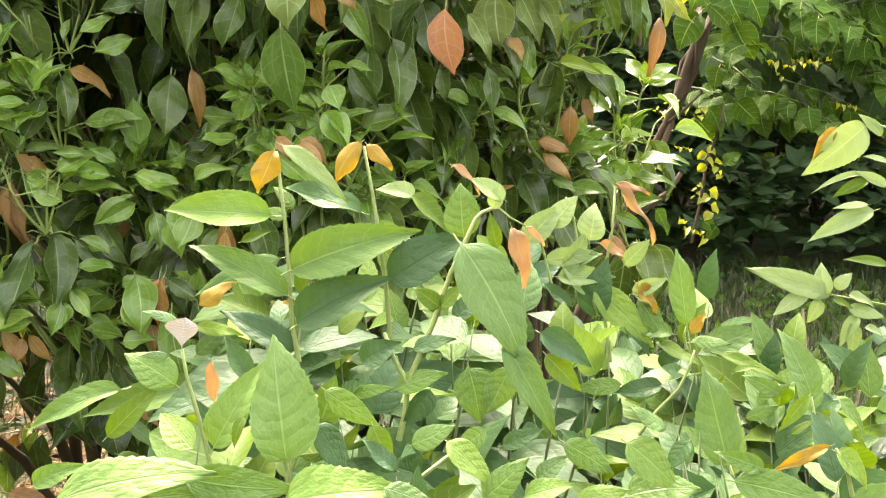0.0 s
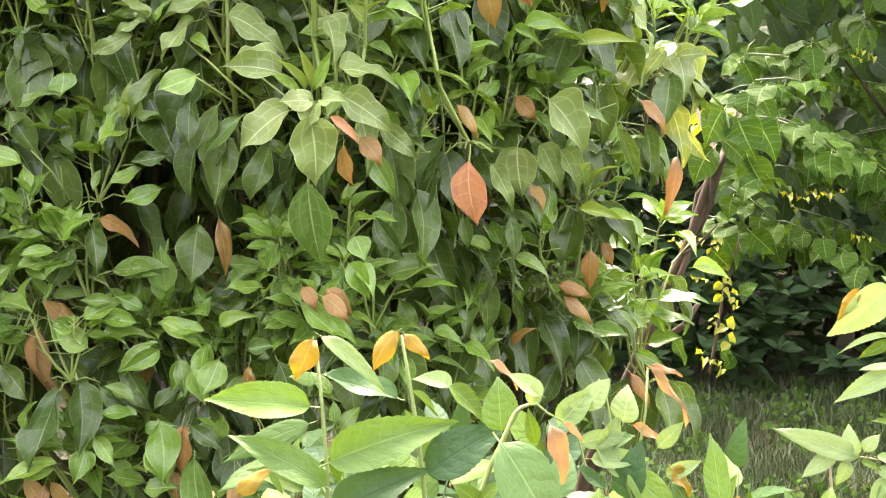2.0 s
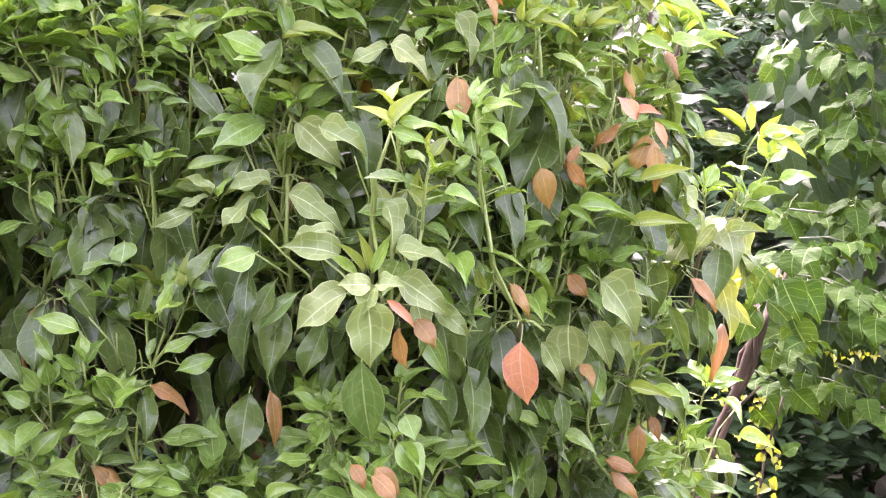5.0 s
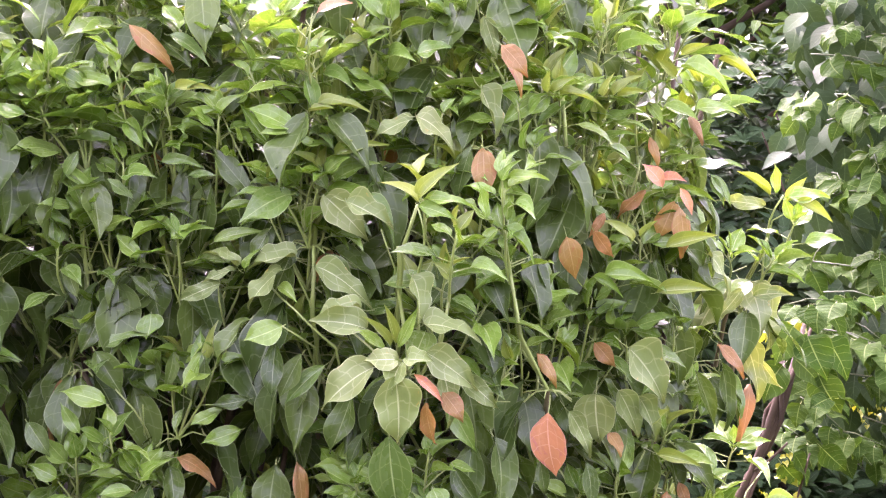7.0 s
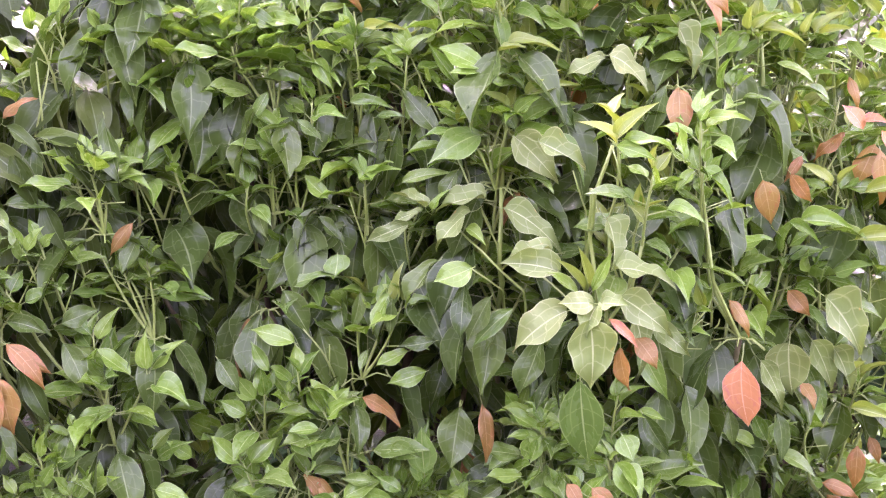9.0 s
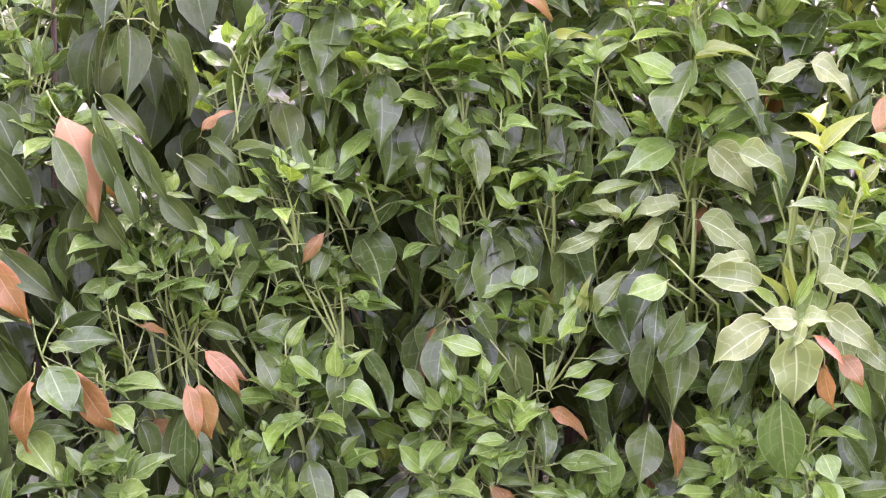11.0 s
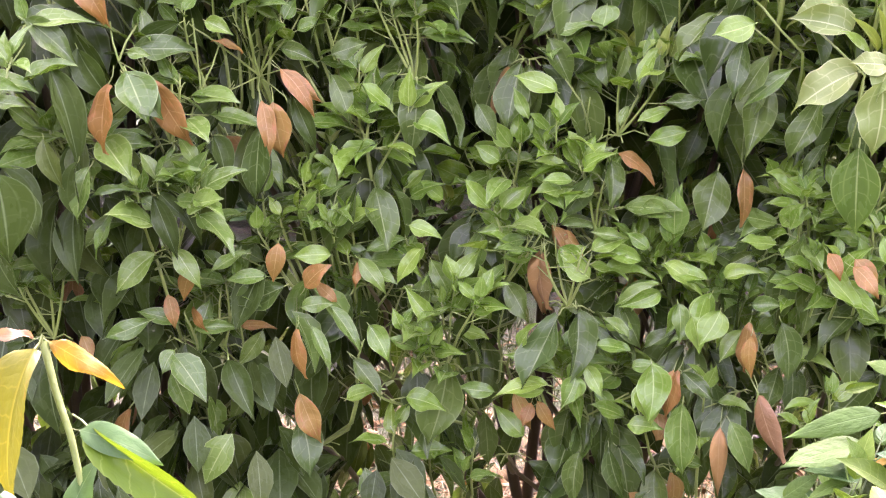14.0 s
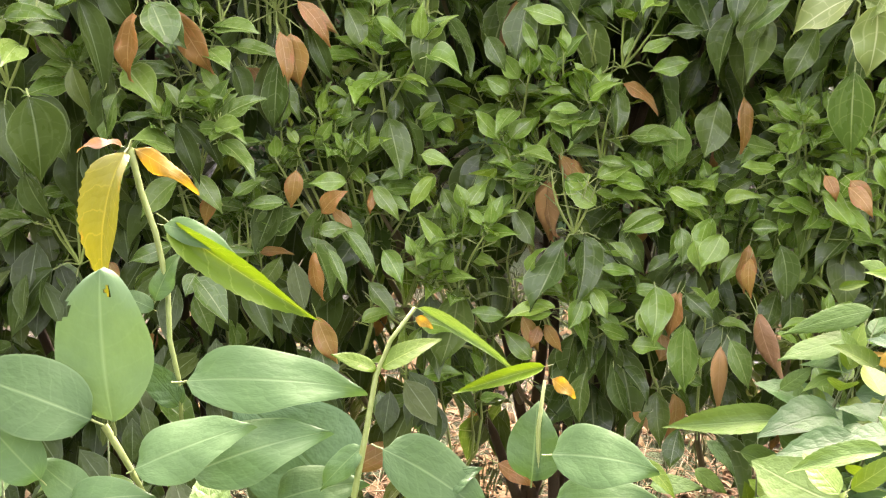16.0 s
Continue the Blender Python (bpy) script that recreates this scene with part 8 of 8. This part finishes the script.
sapling_fill(sapling_a, -0.2, 0.32, 0.85, 1.2, lambda x, y: 0.9 - 0.3 * max(0, x - 0.1), 160, 61, 0.08)
sapling_fill(sapling_b, 0.1, 0.62, 0.75, 1.15, lambda x, y: 0.83 - 0.1 * (x - 0.1), 150, 62, 0.085)
sapling_fill(sapling_c, -0.2, 0.2, 0.55, 0.85, lambda x, y: 0.86, 100, 63, 0.085)
sapling_fill(sapling_d, 0.45, 0.85, 1.2, 1.6, lambda x, y: 0.72, 45, 64)
sapling_fill(sapling_e, -0.75, -0.28, 0.3, 0.55, lambda x, y: 0.93, 60, 65, 0.06)
sapling_fill(sapling_f, -0.3, 0.15, 1.15, 1.4, lambda x, y: 0.72, 50, 66)
for s in (sapling_a, sapling_b, sapling_c, sapling_d, sapling_e, sapling_f):
    foot = s.ob.location
    for k in range(5):
        s.stem("stem", bent(foot + Vector((s.rng.uniform(-0.06, 0.06), s.rng.uniform(-0.06, 0.06), -0.03)), foot + Vector((s.rng.uniform(-0.15, 0.15), s.rng.uniform(-0.1, 0.1), s.rng.uniform(0.6, 0.8))), 0.0, 0.01, 5, s.rng),
               [0.0036, 0.0034, 0.0031, 0.0027, 0.0022, 0.0016], "twig", 6)
    s.finish()


# ---- broad-leaved shrub behind, at the hedge's open end ----
broad = Plant("broad_leaved_shrub", (1.15, 3.5, 0), "tall shrub with large soft green heart-shaped leaves behind the hedge", "shrub", "", 8)


def broad_shrub(plant):
    r = random.Random(8)
    for i in range(7):
        end = Vector((r.uniform(0.7, 2.0), r.uniform(3.2, 3.6), r.uniform(1.1, 1.9)))
        start = Vector((1.9 + r.uniform(-0.2, 0.4), 3.9 + r.uniform(-0.1, 0.1), -0.03))
        m = start.lerp(end, 0.5) + Vector((0, 0.05, 0.2))
        plant.stem("branch", [start, start.lerp(m, 0.5), m, m.lerp(end, 0.5) + Vector((0, 0, 0.03)), end], [0.012, 0.01, 0.008, 0.006, 0.004], "bark", 7)
    z = 0.74
    while z < 2.4:
        px = 0.66 + 0.12 * min(1, max(0, (z - 1.05) / 0.3)) + r.uniform(0, 0.1)
        while px < 2.6:
            low = 0.84 + 0.14 * noise.noise(Vector((px * 3, 0, 2)))
            pz = z + r.uniform(-0.05, 0.05)
            if pz > low:
                spray(plant, r, px, pz)
            px += r.uniform(0.1, 0.16)
        z += 0.085
    for px, pz in ((0.68, 1.1), (0.72, 1.17), (0.66, 1.22), (0.76, 1.08), (0.8, 1.16), (0.7, 1.04), (0.84, 1.04), (0.75, 1.26)):
        spray(plant, r, px, pz, 0.35)
    # Backing leaves borrow the dark shrub's colour to paint shade between the sprays.
    for k in range(1500):
        px, pz = r.uniform(0.8, 2.6), r.uniform(0.85, 2.4)
        plant.leaf("lance", (px, 3.5 + r.uniform(0, 0.35), pz), bearing(180 + r.uniform(-75, 75), r.uniform(-70, -15)), r.uniform(0.1, 0.14), 1.6, (r.uniform(-0.4, 0.4), -0.6, 0.8), r.uniform(-20, 20), False, True)
    plant.finish()


def spray(plant, r, px, pz, forward=0.0):
    """A twig that reaches forward with pairs of drooping leaves."""
    y = 3.3 - forward + 0.22 * noise.noise(Vector((px * 2.2, pz * 2.2, 7))) + r.uniform(-0.05, 0.1) + (pz - 1.2) * 0.1
    a = Vector((px, y, pz))
    d = bearing(180 + r.uniform(-60, 60), r.uniform(-15, 12))
    tip = a + d * r.uniform(0.16, 0.3) + Vector((0, 0, -0.02))
    tip.x = max(tip.x, px - 0.06)
    plant.stem("twig", [a, a.lerp(tip, 0.5) + Vector((0, 0, 0.012)), tip], [0.0022, 0.0018, 0.0009], "shade_stalk", 4, False)
    across = d.cross(Vector((0, 0, 1))).normalized()
    fresh = r.random() < 0.01 and not forward
    near = 0.6 < px < 1.3 and 0.8 < pz < 1.6
    for f in (0.25, 0.5, 0.75, 1.0):
        for side in (-1, 1):
            way = d * r.uniform(0.3, 0.9) + across * side * r.uniform(0.5, 1.0) + Vector((0, 0, r.uniform(-1.1, 0.1)))
            face = Vector((way.x * 0.5, -0.35, 0.85)) + Vector((r.uniform(-0.4, 0.4), r.uniform(-0.3, 0.3), 0))
            plant.leaf("heart_glow" if fresh else "heart", a.lerp(tip, f) + way.normalized() * 0.015, way, r.uniform(0.05, 0.08), r.uniform(0.9, 1.2), face, r.uniform(-18, 18), near, px > 1.7)


# ---- dark shrub with narrow leaves behind the grass ----
def dark_shrub(x, y, width, height, seed, near=False):
    plant = Plant("dark_shrub", (x, y, 0), "dense dark green shrub with narrow leaves behind the grass", "shrub", "dark shrubs", seed)
    r = random.Random(seed)
    for i in range(5):
        a = Vector((x + r.uniform(-0.3, 0.3) * width, y + r.uniform(0.25, 0.45), -0.03))
        b = Vector((x + r.uniform(-0.5, 0.5) * width, y + r.uniform(-0.2, 0.1), height * r.uniform(0.5, 0.9)))
        plant.stem("branch", bent(a, b, 0.05, 0.03, 4, r), [0.014, 0.011, 0.009, 0.007, 0.004], "bark", 6)
    for _ in range(int(width * height * (330 if near else 110))):
        px, pz = x + r.uniform(-0.6, 0.6) * width, r.uniform(0.03, 1) * height
        py = y - 0.3 + 0.25 * noise.noise(Vector((px * 2, pz * 2, seed))) + r.uniform(0, 0.35) + 0.25 * (pz / height) ** 2
        lean = Vector((r.uniform(-0.5, 0.5), -0.6, 1)).normalized()
        turn = r.uniform(0, 360)
        single = near and plant.count < 292
        for i in range(7):
            way = bearing(turn + i * 137, r.uniform(-20, 45))
            plant.leaf("lance", (px, py, pz), (way + lean * 0.4), r.uniform(0.07, 0.12), r.uniform(0.85, 1.2), (r.uniform(-0.3, 0.3), -0.6, 0.8), r.uniform(-20, 20), single, not single)
    plant.finish()


leaves(broad, "heart_glow", [(0.561, 2.99, 0.851, -100, 22, 0.04, 0.76, 0),
    (0.593, 2.993, 0.871, -101, 16, 0.043, 0.76, 0),
    (0.638, 2.992, 0.864, -125, -55, 0.033, 0.88, 0),
    (0.651, 2.984, 0.802, -101, 12, 0.038, 0.76, 0),
    (0.547, 2.976, 0.747, -117, -46, 0.036, 0.88, 0),
    (0.575, 2.98, 0.775, 105, -10, 0.035, 0.63, 0),
    (0.651, 2.979, 0.768, -162, -69, 0.043, 0.88, 0),
    (0.672, 2.974, 0.733, 137, -62, 0.038, 0.88, 0),
    (0.658, 2.965, 0.664, 168, -69, 0.057, 1.01, 0),
    (0.63, 2.967, 0.678, -140, -64, 0.03, 0.76, 0),
    (0.798, 3.009, 0.979, 105, -12, 0.062, 0.5, 0),
    (0.861, 3.01, 0.984, 104, -8, 0.054, 0.5, 0)])
leaves(broad, "heart_glow", [(0.889, 3.009, 0.975, 102, 8, 0.054, 0.5, 0),
    (0.819, 3.006, 0.954, 116, -44, 0.02, 1.01, 0),
    (0.876, 3.048, 1.258, 111, -34, 0.025, 0.88, 0),
    (0.987, 3.059, 1.334, 109, -28, 0.046, 0.5, 0),
    (0.973, 3.057, 1.32, 109, -26, 0.023, 0.63, 0),
    (0.973, 2.996, 0.878, 105, -12, 0.041, 0.5, 0),
    (0.637, 2.951, 0.567, -102, 3, 0.037, 0.5, 0),
    (0.588, 2.953, 0.581, 109, -27, 0.07, 0.44, 0),
    (0.708, 3.022, 1.079, 116, -44, 0.04, 0.76, 0)])
leaves(broad, "heart", [(0.651, 2.993, 0.871, 116, -43, 0.078, 1.04, 0),
    (0.721, 2.996, 0.885, 116, -43, 0.078, 0.92, 0),
    (0.624, 2.989, 0.844, 121, -50, 0.069, 0.92, 0),
    (0.679, 2.953, 0.581, -113, -38, 0.041, 0.92, 0),
    (0.644, 2.955, 0.595, 112, -36, 0.044, 0.92, 0),
    (0.693, 2.975, 0.733, 100, 36, 0.049, 0.92, 0),
    (0.525, 2.958, 0.623, 120, -49, 0.069, 0.58, 0),
    (0.708, 3.011, 0.996, 113, -38, 0.044, 0.58, 0)])
shoot(broad, [(0.616, 2.947, 0.539), (0.651, 2.974, 0.733), (0.693, 2.994, 0.871)], 0.0040, "bark")
leaves(broad, "heart", [(0.6, 2.8, 1.12, 110, -35, 0.095, 1.0, 0),
    (0.58, 2.81, 1.1, -115, -40, 0.09, 1.0, 0),
    (0.63, 2.79, 1.17, 170, -45, 0.1, 1.0, 0),
    (0.68, 2.82, 1.16, 120, -45, 0.095, 1.0, 0),
    (0.6, 2.8, 1.19, -130, -40, 0.09, 1.0, 0),
    (0.66, 2.8, 1.08, 150, -60, 0.09, 1.0, 0)])
broad.stem("trunk", [(0.25, 2.92, -0.03), (0.31, 2.9, 0.3), (0.41, 2.87, 0.56), (0.466, 2.86, 0.713), (0.487, 2.86, 0.765), (0.523, 2.86, 0.839), (0.548, 2.86, 0.9), (0.572, 2.86, 0.985), (0.598, 2.88, 1.06), (0.64, 3.1, 1.16)],
           [0.019, 0.017, 0.013, 0.0095, 0.0105, 0.0085, 0.0105, 0.0095, 0.008, 0.005], "bark", 9)
broad.stem("trunk", [(0.27, 2.94, -0.03), (0.33, 2.9, 0.3), (0.425, 2.885, 0.56), (0.47, 2.845, 0.713), (0.505, 2.84, 0.765), (0.535, 2.852, 0.839), (0.548, 2.875, 0.9), (0.563, 2.88, 0.985), (0.61, 2.86, 1.06), (0.7, 3.0, 1.2)],
           [0.015, 0.013, 0.01, 0.0085, 0.007, 0.008, 0.0065, 0.0075, 0.006, 0.004], "bark", 8)
broad.stem("trunk", [(0.36, 2.9, 0.42), (0.43, 2.9, 0.6), (0.5, 2.872, 0.74), (0.52, 2.885, 0.83), (0.566, 2.87, 0.9), (0.59, 2.85, 0.97), (0.59, 2.86, 1.07), (0.57, 3.0, 1.22)],
           [0.008, 0.0075, 0.006, 0.007, 0.0055, 0.006, 0.005, 0.003], "bark", 7)
broad.stem("limb", [(0.548, 2.86, 0.9), (0.59, 2.865, 0.985), (0.612, 2.88, 1.05), (0.7, 3.1, 1.18)], [0.012, 0.011, 0.01, 0.006], "bark", 7)
broad.stem("limb", [(0.41, 2.87, 0.56), (0.453, 2.86, 0.632), (0.494, 2.86, 0.648), (0.534, 2.86, 0.676), (0.566, 2.86, 0.727)], [0.011, 0.01, 0.009, 0.008, 0.006], "bark", 7)
broad.stem("limb", [(0.53, 2.85, 0.85), (0.56, 2.84, 0.875), (0.6, 2.83, 0.92)], [0.004, 0.0035, 0.0025], "bark", 6)
broad_shrub(broad)
dark_shrub(1.25, 5.1, 1.9, 2.2, 31, True)
dark_shrub(3.0, 5.2, 1.9, 1.8, 32)
dark_shrub(1.6, 6.0, 2.2, 2.4, 36)
dark_shrub(1.75, 5.55, 1.8, 1.3, 37)
dark_shrub(-0.5, 5.3, 1.9, 2.0, 33)
dark_shrub(-2.1, 5.4, 1.9, 2.2, 34)
dark_shrub(-3.7, 5.4, 1.9, 2.2, 35)


# ---- trees that close the distance ----
def far_tree(x, y, height, seed):
    plant = Plant("tree", (x, y, 0), "leafy tree standing behind the shrubs", "tree", "trees behind", seed)
    r = random.Random(seed)
    plant.stem("trunk", bent((x, y, -0.05), (x + r.uniform(-0.2, 0.2), y, height * 0.75), 0.0, 0.05, 6, r), [0.09, 0.08, 0.07, 0.06, 0.045, 0.03, 0.02], "bark", 9)
    limbs = []
    for i in range(9):
        z = height * r.uniform(0.25, 0.7)
        end = Vector((x + r.uniform(-1, 1) * height * 0.32, y + r.uniform(-0.8, 0.8), z + r.uniform(0.2, 0.28) * height))
        limbs.append(end)
        plant.stem("limb", bent((x, y, z), end, 0.1, 0.04, 4, r), [0.03, 0.025, 0.02, 0.014, 0.006], "bark", 6)
    for i in range(150):
        c = r.choice(limbs) + Vector((r.gauss(0, 0.5), r.gauss(0, 0.35), r.gauss(-0.1, 0.55)))
        for k in range(16):
            p = c + Vector((r.gauss(0, 0.16), r.gauss(0, 0.16), r.gauss(0, 0.12)))
            plant.leaf(r.choice(("lance", "heart", "mid")), p, bearing(r.uniform(0, 360), r.uniform(-50, 20)), r.uniform(0.09, 0.15), r.uniform(0.9, 1.2), (r.uniform(-0.5, 0.5), -0.6, 0.8), plain=True)
    plant.finish()


for x, y, h, seed in ((2.8, 7.4, 4.6, 41), (4.6, 7.0, 4.4, 42), (0.9, 7.6, 4.2, 43), (-0.9, 7.6, 4.0, 44), (-2.6, 7.4, 4.2, 45), (-4.3, 7.0, 4.4, 46)):
    far_tree(x, y, h, seed)


def far_woods():
    """The leafy distance behind the trees, too far to count, continued unseen round the camera."""
    r = random.Random(81)
    placed = []
    for i in range(4400):
        # Past 1800 the clusters also circle the camera, added to block low skylight.
        a, z = r.uniform(0, 360) if i > 1800 else r.uniform(-45, 45), r.uniform(0.1, 5.2)
        if i > 1800 and z > 3.2:
            z *= 0.5
        far = 7.4 + 0.7 * noise.noise(Vector((a * 0.09, z * 0.7, 3))) + r.uniform(0, 0.6)
        c = Vector((0, 1.2, z + 0.5 * noise.noise(Vector((a * 0.12, 0, 0))))) + bearing(a, 0) * far
        for _ in range(4):
            p = c + Vector((r.gauss(0, 0.12), r.gauss(0, 0.1), r.gauss(0, 0.1)))
            placed.append((r.choice(PLAIN["lance"] + PLAIN["old"] + PLAIN["mid"][:2]), leaf_pose(p, bearing(a + r.uniform(90, 270), r.uniform(-60, 10)), r.uniform(0.3, 0.5), 1.2, bearing(a + 180 + r.uniform(-40, 40), 50))))
    tagged(new("far_woods", joined("far_woods", placed)), "dense green woods closing the distance, continued unseen round the camera to block low skylight", "woods", kind="stuff")


far_woods()
